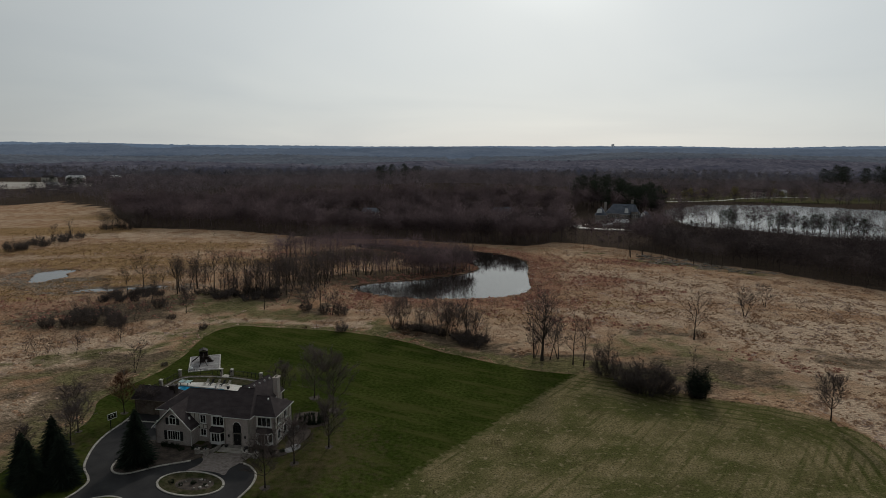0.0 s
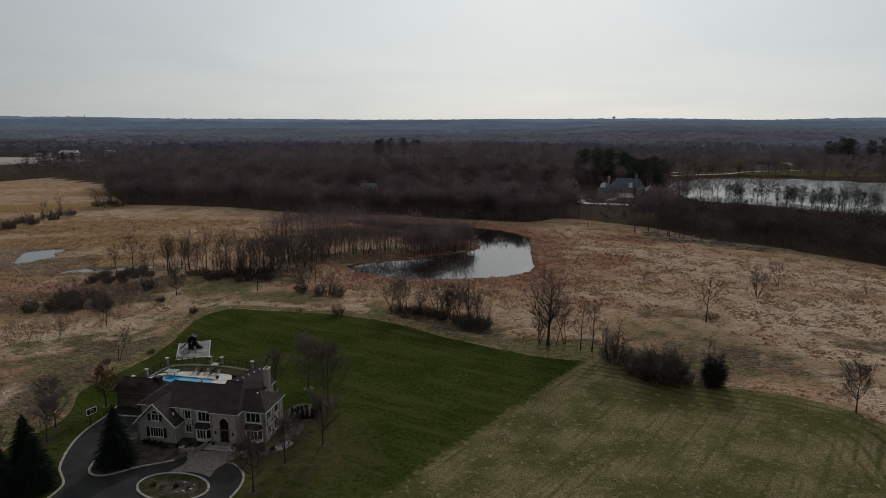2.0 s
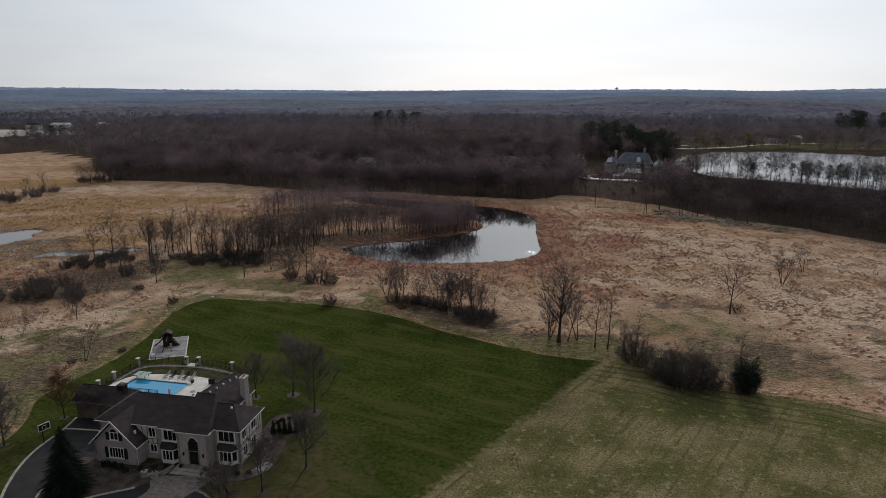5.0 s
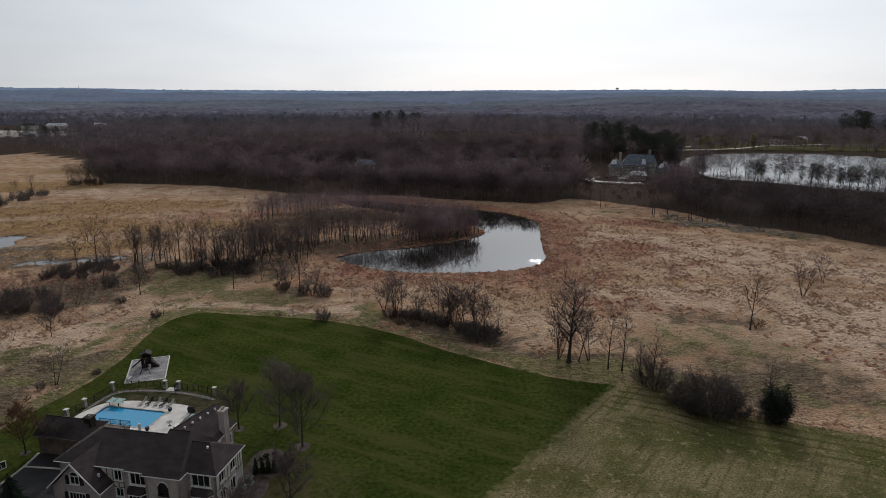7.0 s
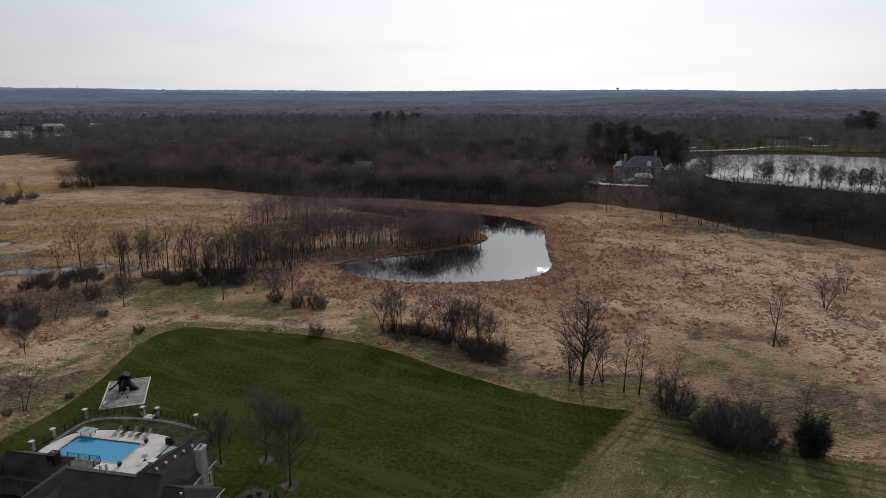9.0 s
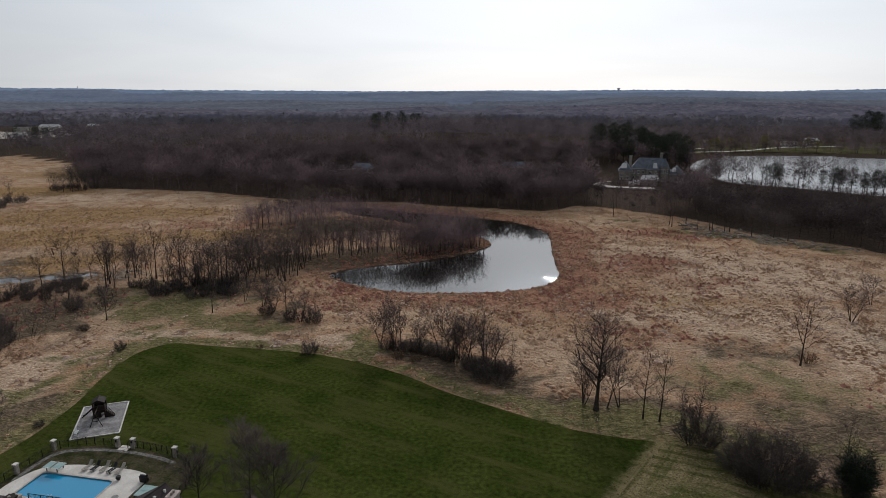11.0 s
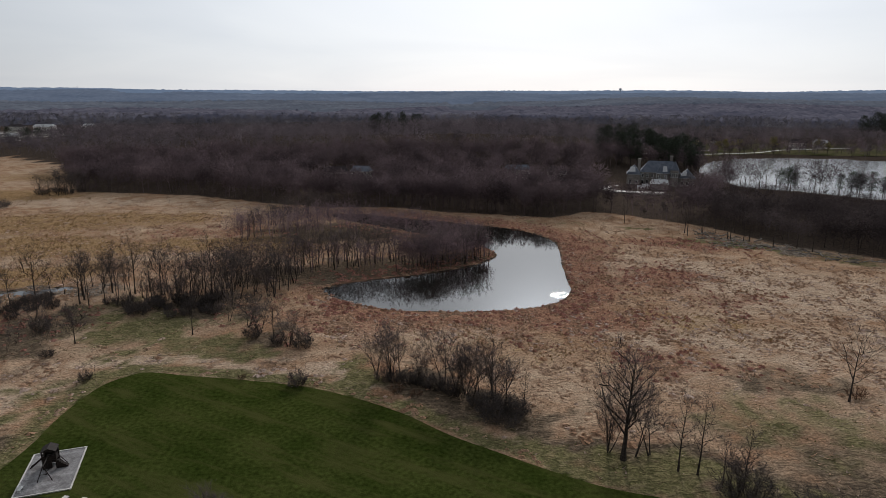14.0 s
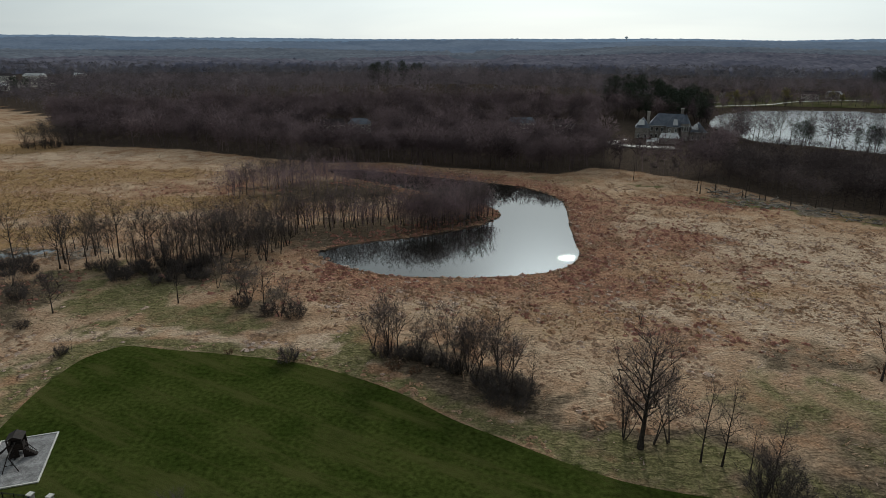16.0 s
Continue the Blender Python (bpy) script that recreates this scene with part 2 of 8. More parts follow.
def lawn_material():
    m = grainy("mown_lawn", (0.028, 0.040, 0.0080), (0.046, 0.057, 0.0135), 0.10, 0.95, 1.3, 0.42, 0.08, 4.0, spec=0.0)
    N, L = m.node_tree.nodes, m.node_tree.links
    b = N["Principled BSDF"]
    src = b.inputs["Base Color"].links[0].from_socket
    geo = N.new("ShaderNodeNewGeometry")
    mp = N.new("ShaderNodeMapping")
    mp.vector_type = "TEXTURE"
    mp.inputs["Rotation"].default_value = (0, 0, radians(-30)); mp.inputs["Scale"].default_value = (20.0, 3.2, 1)
    L.new(geo.outputs["Position"], mp.inputs["Vector"])
    n = N.new("ShaderNodeTexNoise"); n.inputs["Scale"].default_value, n.inputs["Detail"].default_value = 1.0, 6
    n.inputs["Roughness"].default_value = 0.65
    L.new(mp.outputs[0], n.inputs["Vector"])
    r = N.new("ShaderNodeMapRange"); r.interpolation_type = "SMOOTHSTEP"
    r.inputs["From Min"].default_value, r.inputs["From Max"].default_value = 0.46, 0.70
    L.new(n.outputs["Fac"], r.inputs["Value"])
    x = N.new("ShaderNodeMix"); x.data_type = "RGBA"
    x.inputs["B"].default_value = (0.064, 0.066, 0.020, 1)
    L.new(r.outputs[0], x.inputs["Factor"]); L.new(src, x.inputs["A"])
    # dull, brownish turf round the house and drive
    ds = N.new("ShaderNodeVectorMath"); ds.operation = "DISTANCE"; ds.inputs[1].default_value = (-25, 108, 0)
    L.new(geo.outputs["Position"], ds.inputs[0])
    dw = N.new("ShaderNodeVectorMath"); dw.operation = "DISTANCE"; dw.inputs[1].default_value = (-69, 112, 0)
    L.new(geo.outputs["Position"], dw.inputs[0])
    dn = N.new("ShaderNodeMath"); dn.operation = "MULTIPLY_ADD"; dn.inputs[1].default_value, dn.inputs[2].default_value = 1.6, 6.0
    L.new(dw.outputs["Value"], dn.inputs[0])
    dm = N.new("ShaderNodeMath"); dm.operation = "MINIMUM"
    L.new(ds.outputs["Value"], dm.inputs[0]); L.new(dn.outputs[0], dm.inputs[1])
    wr = N.new("ShaderNodeMapRange"); wr.inputs["From Min"].default_value, wr.inputs["From Max"].default_value = 8, 36
    wr.inputs["To Min"].default_value, wr.inputs["To Max"].default_value = 0.20, -0.22
    L.new(dm.outputs[0], wr.inputs["Value"])
    n5 = N.new("ShaderNodeTexNoise"); n5.inputs["Scale"].default_value, n5.inputs["Detail"].default_value, n5.inputs["Roughness"].default_value = 0.55, 8, 0.7
    L.new(geo.outputs["Position"], n5.inputs["Vector"])
    ad = N.new("ShaderNodeMath"); ad.operation = "ADD"
    L.new(wr.outputs[0], ad.inputs[0]); L.new(n5.outputs["Fac"], ad.inputs[1])
    w2 = N.new("ShaderNodeMapRange"); w2.interpolation_type = "SMOOTHSTEP"
    w2.inputs["From Min"].default_value, w2.inputs["From Max"].default_value = 0.50, 0.86
    L.new(ad.outputs[0], w2.inputs["Value"])
    y = N.new("ShaderNodeMix"); y.data_type = "RGBA"; y.inputs["B"].default_value = (0.086, 0.068, 0.036, 1)
    L.new(w2.outputs[0], y.inputs["Factor"]); L.new(x.outputs["Result"], y.inputs["A"])
    # beyond the straight edge the sheet carries the field's straw
    dt = N.new("ShaderNodeVectorMath"); dt.operation = "DOT_PRODUCT"; dt.inputs[1].default_value = (0.773, -0.634, 0)
    L.new(geo.outputs["Position"], dt.inputs[0])
    n6 = N.new("ShaderNodeTexNoise"); n6.inputs["Scale"].default_value, n6.inputs["Detail"].default_value = 0.9, 7
    L.new(geo.outputs["Position"], n6.inputs["Vector"])
    ed = N.new("ShaderNodeMath"); ed.operation = "MULTIPLY_ADD"; ed.inputs[1].default_value = 5.0
    L.new(n6.outputs["Fac"], ed.inputs[0]); L.new(dt.outputs["Value"], ed.inputs[2])
    ef = N.new("ShaderNodeMapRange"); ef.interpolation_type = "SMOOTHSTEP"
    ef.inputs["From Min"].default_value, ef.inputs["From Max"].default_value = -64.6, -62.0
    L.new(ed.outputs[0], ef.inputs["Value"])
    fm = N.new("ShaderNodeMix"); fm.data_type = "RGBA"
    L.new(ef.outputs[0], fm.inputs["Factor"]); L.new(y.outputs["Result"], fm.inputs["A"])
    L.new(field_colour(N, L, geo.outputs["Position"]), fm.inputs["B"])
    L.new(fm.outputs["Result"], b.inputs["Base Color"])
    return m


def water_material(name, base, rough=0.03, ripple=0.012, breeze=None):
    m = bpy.data.materials.new(name)
    m.use_nodes = True
    N, L = m.node_tree.nodes, m.node_tree.links
    b = N["Principled BSDF"]
    b.inputs["Base Color"].default_value = (*base, 1)
    b.inputs["Roughness"].default_value, b.inputs["IOR"].default_value = rough, 1.333
    b.inputs["Specular IOR Level"].default_value = 1.0
    geo = N.new("ShaderNodeNewGeometry")
    n = N.new("ShaderNodeTexNoise"); n.inputs["Scale"].default_value, n.inputs["Detail"].default_value = 1.6, 4
    L.new(geo.outputs["Position"], n.inputs["Vector"])
    bp = N.new("ShaderNodeBump"); bp.inputs["Distance"].default_value, bp.inputs["Strength"].default_value = ripple, 1.0
    if breeze:
        # a ruffled patch by the bank
        ds = N.new("ShaderNodeVectorMath"); ds.operation = "DISTANCE"; ds.inputs[1].default_value = breeze
        L.new(geo.outputs["Position"], ds.inputs[0])
        mr = N.new("ShaderNodeMapRange"); mr.interpolation_type = "SMOOTHSTEP"
        mr.inputs["From Min"].default_value, mr.inputs["From Max"].default_value = 0.5, 5.0
        mr.inputs["To Min"].default_value, mr.inputs["To Max"].default_value = 0.11, ripple
        L.new(ds.outputs["Value"], mr.inputs["Value"]); L.new(mr.outputs[0], bp.inputs["Distance"])
    L.new(n.outputs["Fac"], bp.inputs["Height"]); L.new(bp.outputs[0], b.inputs["Normal"])
    return m


def glass_material():
    m = bpy.data.materials.new("window_glass")
    m.use_nodes = True
    b = m.node_tree.nodes["Principled BSDF"]
    b.inputs["Base Color"].default_value = (0.13, 0.14, 0.15, 1)
    b.inputs["Roughness"].default_value, b.inputs["Transmission Weight"].default_value, b.inputs["IOR"].default_value = 0.02, 0.9, 1.45
    return m


def brick_material():
    m = bpy.data.materials.new("tan_brick")
    m.use_nodes = True
    N, L = m.node_tree.nodes, m.node_tree.links
    b = N["Principled BSDF"]
    tc = N.new("ShaderNodeTexCoord")
    sep = N.new("ShaderNodeSeparateXYZ"); L.new(tc.outputs["Object"], sep.inputs[0])
    ad = N.new("ShaderNodeMath"); ad.operation = "ADD"
    L.new(sep.outputs["X"], ad.inputs[0]); L.new(sep.outputs["Y"], ad.inputs[1])
    com = N.new("ShaderNodeCombineXYZ"); L.new(ad.outputs[0], com.inputs[0]); L.new(sep.outputs["Z"], com.inputs[1])
    br = N.new("ShaderNodeTexBrick")
    br.inputs["Color1"].default_value, br.inputs["Color2"].default_value = (0.47, 0.39, 0.355, 1), (0.33, 0.275, 0.25, 1)
    br.inputs["Mortar"].default_value = (0.47, 0.44, 0.41, 1)
    br.inputs["Scale"].default_value, br.inputs["Mortar Size"].default_value = 1.0, 0.012
    br.inputs["Brick Width"].default_value, br.inputs["Row Height"].default_value = 0.24, 0.08
    L.new(com.outputs[0], br.inputs["Vector"])
    n = N.new("ShaderNodeTexNoise"); n.inputs["Scale"].default_value, n.inputs["Detail"].default_value = 1.2, 5
    L.new(tc.outputs["Object"], n.inputs["Vector"])
    mr = N.new("ShaderNodeMapRange"); mr.inputs["To Min"].default_value, mr.inputs["To Max"].default_value = 0.7, 1.3
    L.new(n.outputs["Fac"], mr.inputs["Value"])
    v = N.new("ShaderNodeVectorMath"); v.operation = "SCALE"
    L.new(br.outputs["Color"], v.inputs[0]); L.new(mr.outputs[0], v.inputs["Scale"])
    L.new(v.outputs[0], b.inputs["Base Color"])
    b.inputs["Roughness"].default_value = 0.9
    return m


MEADOW = ground_material()
LAWN = lawn_material()
POND = water_material("pond_water", (0.012, 0.011, 0.009), 0.02, 0.0045, (39.0, 246.0, -0.42))
LAKE = water_material("lake_water", (0.03, 0.032, 0.034), 0.20, 0.03)
POOL_WATER = water_material("pool_water", (0.012, 0.275, 0.50), 0.04, 0.01)
GLASS = glass_material()
BRICK = brick_material()
BARK = grainy("grey_brown_bark", (0.038, 0.031, 0.027), (0.085, 0.070, 0.060), 1.5, 0.95, 9, 0.3, per_object=0.25, spec=0.1)
TWIG = grainy("bare_twigs", (0.088, 0.071, 0.068), (0.146, 0.120, 0.113), 0.4, 0.95, 4, 0.25, per_object=0.25, per_island=0.3, spec=0.0, thin=0.3)
TWIG_DARK = grainy("dark_twigs", (0.068, 0.058, 0.054), (0.118, 0.100, 0.093), 0.4, 0.95, 4, 0.25, per_object=0.2, per_island=0.3, spec=0.0, thin=0.3)
TWIG_RED = grainy("budding_twigs", (0.12, 0.055, 0.035), (0.17, 0.09, 0.05), 0.4, 0.95, 4, 0.25, per_island=0.3, spec=0.1)
BARK_PALE = grainy("weathered_pale_wood", (0.42, 0.39, 0.35), (0.56, 0.53, 0.48), 1.0, 0.9, 6, 0.2)
NEEDLE = grainy("spruce_needles", (0.012, 0.020, 0.014), (0.030, 0.042, 0.028), 0.7, 0.9, 6, 0.3, per_island=0.35, spec=0.15)
PINE = grainy("pine_needles", (0.028, 0.040, 0.026), (0.055, 0.068, 0.042), 0.7, 0.9, 6, 0.3, per_island=0.35, spec=0.15)
WILLOW = grainy("yellow_willow_twigs", (0.20, 0.17, 0.07), (0.29, 0.25, 0.11), 0.2, 0.95, 4, 0.25, per_island=0.3, spec=0.1)
WOODS = grainy("bare_wood_canopy", (0.085, 0.065, 0.070), (0.136, 0.102, 0.107), 0.05, 0.97, 0.3, 0.15, per_island=0.12, spec=0.0, tone=True, thin=0.5)
# copy of WOODS with haze put into the colour: greyer and paler
WOODS_FAR = grainy("hazed_wood_canopy", (0.092, 0.078, 0.086), (0.143, 0.118, 0.126), 0.03, 0.97, 0.3, 0.15, per_island=0.1, spec=0.0, tone=True, thin=0.5)
SPIT_TWIGS = grainy("mauve_brown_twigs", (0.138, 0.099, 0.107), (0.207, 0.150, 0.159), 0.06, 0.97, 0.5, 0.15, per_island=0.2, spec=0.0, tone=True, thin=0.5)
LOG_WOOD = grainy("weathered_log", (0.15, 0.125, 0.105), (0.36, 0.33, 0.295), 0.8, 0.9, 6, 0.25, per_object=0.5)
# darker copy of WOODS: shade of backlit lakeside trees put into the colour
BACKLIT_WOOD = grainy("dark_backlit_canopy", (0.060, 0.048, 0.048), (0.096, 0.077, 0.076), 0.05, 0.97, 0.3, 0.15, per_island=0.15, spec=0.0, tone=True, thin=0.3)
PARK = grainy("park_lawn", (0.055, 0.058, 0.024), (0.12, 0.105, 0.06), 0.03, 0.95, 0.4, 0.25, spec=0.0)
STUBBLE = grainy("pale_stubble", (0.34, 0.31, 0.27), (0.46, 0.43, 0.39), 0.02, 0.95, 0.3, 0.2, spec=0.0)
# farther canopy, bluish haze put into its base colour
FAR_WOODS = grainy("hazed_far_canopy", (0.080, 0.076, 0.086), (0.132, 0.122, 0.130), 0.012, 0.97, 0.06, 0.25, spec=0.0, tone=True, thin=0.4)
# haze is put into these four: bluer colour and a faint glow by distance
DIST_1 = grainy("dim_haze", (0.064, 0.058, 0.066), (0.108, 0.098, 0.106), 0.010, 1.0, 0.04, 0.30, spec=0.0, emit=(0.021, 0.024, 0.037))
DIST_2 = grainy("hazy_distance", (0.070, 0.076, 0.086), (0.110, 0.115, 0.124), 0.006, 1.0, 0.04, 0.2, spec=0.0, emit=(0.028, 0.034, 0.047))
DIST_3 = grainy("blue_haze", (0.065, 0.076, 0.095), (0.100, 0.112, 0.132), 0.004, 1.0, 0.03, 0.18, spec=0.0, emit=(0.046, 0.062, 0.090))
DIST_4 = grainy("pale_blue_haze", (0.065, 0.080, 0.105), (0.095, 0.110, 0.135), 0.003, 1.0, 0.02, 0.15, spec=0.0, emit=(0.078, 0.112, 0.160))
DRY = grainy("dry_grass_blades", (0.332, 0.201, 0.125), (0.479, 0.326, 0.228), 0.10, 0.95, 1.5, 0.2, per_island=0.18, spec=0.0, thin=0.15)
DRY_PALE = grainy("pale_grass_blades", (0.435, 0.310, 0.239), (0.560, 0.424, 0.348), 0.10, 0.95, 1.5, 0.2, per_island=0.18, spec=0.0, thin=0.15)
SEDGE = grainy("red_brown_sedge", (0.303, 0.145, 0.109), (0.483, 0.251, 0.194), 0.12, 0.95, 1.5, 0.25, per_island=0.2, spec=0.0, thin=0.3)
REED = grainy("ochre_reeds", (0.24, 0.150, 0.070), (0.36, 0.245, 0.125), 0.05, 0.95, 1.0, 0.25, per_island=0.2, spec=0.0, thin=0.45)
BLADE = grainy("green_brown_weeds", (0.11, 0.100, 0.045), (0.20, 0.165, 0.085), 0.12, 0.95, 1.5, 0.25, per_island=0.2, spec=0.0, thin=0.3)
TUSSOCK = grainy("orange_brown_tussocks", (0.370, 0.215, 0.128), (0.515, 0.330, 0.217), 0.12, 0.95, 1.5, 0.2, per_island=0.2, spec=0.0, thin=0.15)
CUT_BLADE = grainy("cut_straw_blades", (0.112, 0.099, 0.042), (0.204, 0.170, 0.088), 0.12, 0.95, 1.5, 0.25, per_island=0.2, spec=0.0, thin=0.5)
SHINGLE = grainy("charcoal_shingles", (0.037, 0.029, 0.030), (0.060, 0.048, 0.049), 0.5, 0.95, 12, 0.3, 0.02, 14, streak=(1, 1, 4), spec=0.15)
WHITE = grainy("white_painted_trim", (0.76, 0.75, 0.72), (0.84, 0.83, 0.80), 0.6, 0.6, 8, 0.08)
FASCIA = grainy("weathered_white_fascia", (0.48, 0.47, 0.45), (0.58, 0.57, 0.55), 0.6, 0.7, 8, 0.12)
CREAM = grainy("cream_stucco_panel", (0.52, 0.49, 0.43), (0.64, 0.61, 0.55), 0.7, 0.9, 10, 0.1)
TIMBER = grainy("brown_timber_strip", (0.11, 0.085, 0.065), (0.18, 0.145, 0.115), 1.0, 0.8, 8, 0.2)
BLACK = grainy("black_metal", (0.012, 0.012, 0.013), (0.025, 0.025, 0.026), 2.0, 0.5, 10, 0.2, metallic=0.3)
DARK_WOOD = grainy("dark_stained_wood", (0.012, 0.008, 0.006), (0.025, 0.016, 0.012), 1.5, 0.8, 9, 0.3)
DECKING = grainy("weathered_deck_boards", (0.13, 0.10, 0.085), (0.20, 0.165, 0.14), 1.0, 0.85, 8, 0.2)
ASPHALT = grainy("driveway_asphalt", (0.030, 0.029, 0.030), (0.046, 0.045, 0.045), 0.25, 0.95, 6, 0.15, spec=0.05)
KERB = grainy("pale_kerb_stone", (0.30, 0.275, 0.24), (0.42, 0.39, 0.345), 0.9, 0.9, 8, 0.2, per_object=0.15)
PAVER = grainy("grey_tan_pavers", (0.155, 0.128, 0.114), (0.275, 0.235, 0.21), 1.6, 0.9, 6, 0.2, per_object=0.25)
CONCRETE = grainy("pale_pool_concrete", (0.52, 0.49, 0.45), (0.66, 0.63, 0.58), 0.4, 0.85, 6, 0.12)
COPING = grainy("pool_coping", (0.38, 0.34, 0.30), (0.50, 0.46, 0.41), 0.8, 0.85, 6, 0.15)
GRAVEL = grainy("grey_gravel", (0.16, 0.15, 0.148), (0.30, 0.29, 0.285), 0.7, 0.95, 5, 0.35, 0.03, 9)
RUBBLE = grainy("dull_stone_rubble", (0.07, 0.065, 0.06), (0.22, 0.205, 0.19), 1.6, 0.95, 4, 0.45, 0.05, 6)
MULCH = grainy("brown_mulch", (0.038, 0.029, 0.023), (0.088, 0.067, 0.053), 0.8, 0.95, 5, 0.35, 0.04, 7)
YARD_SOIL = grainy("mossy_planting_soil", (0.030, 0.036, 0.014), (0.085, 0.070, 0.046), 0.5, 0.95, 4, 0.35, 0.04, 6, spec=0.0)
STONE = grainy("fieldstone", (0.22, 0.195, 0.172), (0.37, 0.335, 0.30), 1.2, 0.9, 5, 0.25, per_object=0.2)
LEAF_DARK = grainy("dark_evergreen_leaves", (0.016, 0.026, 0.014), (0.036, 0.050, 0.024), 1.5, 0.9, 8, 0.3, per_island=0.3, spec=0.1)
AC_GREY = grainy("grey_enamel", (0.10, 0.10, 0.10), (0.15, 0.15, 0.145), 1.0, 0.6, 8, 0.1)
TEAL = grainy("faded_teal_board", (0.22, 0.34, 0.33), (0.30, 0.42, 0.41), 1.0, 0.6, 6, 0.1)
PLASTIC = grainy("white_plastic", (0.62, 0.62, 0.60), (0.72, 0.72, 0.70), 1.0, 0.45, 8, 0.06)
SLATE = grainy("blue_grey_slate", (0.10, 0.115, 0.145), (0.16, 0.175, 0.21), 0.5, 0.7, 5, 0.2)
PALE_ROOF = grainy("pale_grey_roofing", (0.50, 0.50, 0.50), (0.62, 0.62, 0.61), 0.3, 0.7, 4, 0.1)
CAR_PAINT = grainy("white_car_paint", (0.70, 0.70, 0.70), (0.76, 0.76, 0.76), 1.0, 0.25, 4, 0.03, spec=0.5)
POOL_TILE = grainy("blue_pool_liner", (0.05, 0.35, 0.55), (0.07, 0.42, 0.62), 1.0, 0.5, 5, 0.1)


# ---- mesh helpers ----
class Build:
    """Collects vertices and faces for one mesh."""

    def __init__(self):
        self.v, self.f = [], []

    def poly(self, *pts):
        n = len(self.v)
        self.v.extend(tuple(p) for p in pts)
        self.f.append(tuple(range(n, n + len(pts))))
        return self

    def box(self, x0, x1, y0, y1, z0, z1):
        n = len(self.v)
        self.v += [(x0, y0, z0), (x1, y0, z0), (x1, y1, z0), (x0, y1, z0), (x0, y0, z1), (x1, y0, z1), (x1, y1, z1), (x0, y1, z1)]
        self.f += [tuple(n + k for k in q) for q in ((3, 2, 1, 0), (4, 5, 6, 7), (0, 1, 5, 4), (1, 2, 6, 5), (2, 3, 7, 6), (3, 0, 4, 7))]
        return self

    def turned(self, m, other):
        n = len(self.v)
        self.v += [tuple(m @ Vector(p)) for p in other.v]
        self.f += [tuple(n + k for k in q) for q in other.f]
        return self

    def prism(self, outline, z0, z1):
        n, k = len(self.v), len(outline)
        self.v += [(x, y, z0) for x, y in outline] + [(x, y, z1) for x, y in outline]
        self.f += [tuple(n + k - 1 - i for i in range(k)), tuple(n + k + i for i in range(k))]
        self.f += [(n + i, n + (i + 1) % k, n + k + (i + 1) % k, n + k + i) for i in range(k)]
        return self

    def tube(self, pts, radii, sides=5, cap=True):
        pts = [Vector(p) for p in pts]
        start = len(self.v)
        for i, (p, r) in enumerate(zip(pts, radii)):
            d = (pts[min(i + 1, len(pts) - 1)] - pts[max(i - 1, 0)]).normalized()
            a = d.orthogonal().normalized()
            c = d.cross(a)
            for k in range(sides):
                w = 2 * math.pi * k / sides
                q = p + (a * math.cos(w) + c * math.sin(w)) * r
                self.v.append((q.x, q.y, q.z))
        for i in range(len(pts) - 1):
            for k in range(sides):
                a0, a1 = start + i * sides + k, start + i * sides + (k + 1) % sides
                self.f.append((a0, a1, a1 + sides, a0 + sides))
        if cap:
            self.f.append(tuple(start + k for k in range(sides - 1, -1, -1)))
            self.f.append(tuple(start + (len(pts) - 1) * sides + k for k in range(sides)))
        return self

    def cyl(self, x, y, z0, z1, r0, r1=None, sides=12):
        return self.tube([(x, y, z0), (x, y, z1)], [r0, r0 if r1 is None else r1], sides)

    def mesh(self, name, material):
        me = bpy.data.meshes.new(name)
        me.from_pydata(self.v, [], self.f)
        me.materials.append(material)
        me.update()
        return me


def part(name, b, material, parent, label=""):
    ob = new(name, b.mesh(name, material))
    ob.parent = parent
    return tagged(ob, label=label)


def thing(name, m, label, category, group="", kind=""):
    ob = new(name)
    ob.empty_display_size = 0.5
    ob.matrix_basis = m
    return tagged(ob, label, category, group, kind)


def single(name, b, material, m=None, label="", category="", group="", kind=""):
    ob = new(name, b.mesh(name, material))
    if m is not None:
        ob.matrix_basis = m
    return tagged(ob, label, category, group, kind)


def array_mesh(name, verts, faces, material):
    """One mesh from numpy arrays of vertices and triangles or quads."""
    me = bpy.data.meshes.new(name)
    k = faces.shape[1]
    me.vertices.add(len(verts)); me.vertices.foreach_set("co", verts.astype(np.float32).ravel())
    me.loops.add(faces.size); me.loops.foreach_set("vertex_index", faces.astype(np.int32).ravel())
    me.polygons.add(len(faces))
    me.polygons.foreach_set("loop_start", np.arange(0, faces.size, k, dtype=np.int32))
    me.update(calc_edges=True)
    me.materials.append(material)
    return me


def spline(pts, closed=True, steps=6):
    """Catmull-Rom curve through the points."""
    out, n = [], len(pts)
    for i in range(n if closed else n - 1):
        g = [pts[(i + k) % n] if closed else pts[max(0, min(n - 1, i + k))] for k in (-1, 0, 1, 2)]
        for s in range(steps):
            t = s / steps
            out.append(tuple(0.5 * (2 * g[1][a] + (g[2][a] - g[0][a]) * t + (2 * g[0][a] - 5 * g[1][a] + 4 * g[2][a] - g[3][a]) * t * t
                                    + (3 * g[1][a] - g[0][a] - 3 * g[2][a] + g[3][a]) * t ** 3) for a in (0, 1)))
    if not closed:
        out.append(tuple(pts[-1]))
    return out


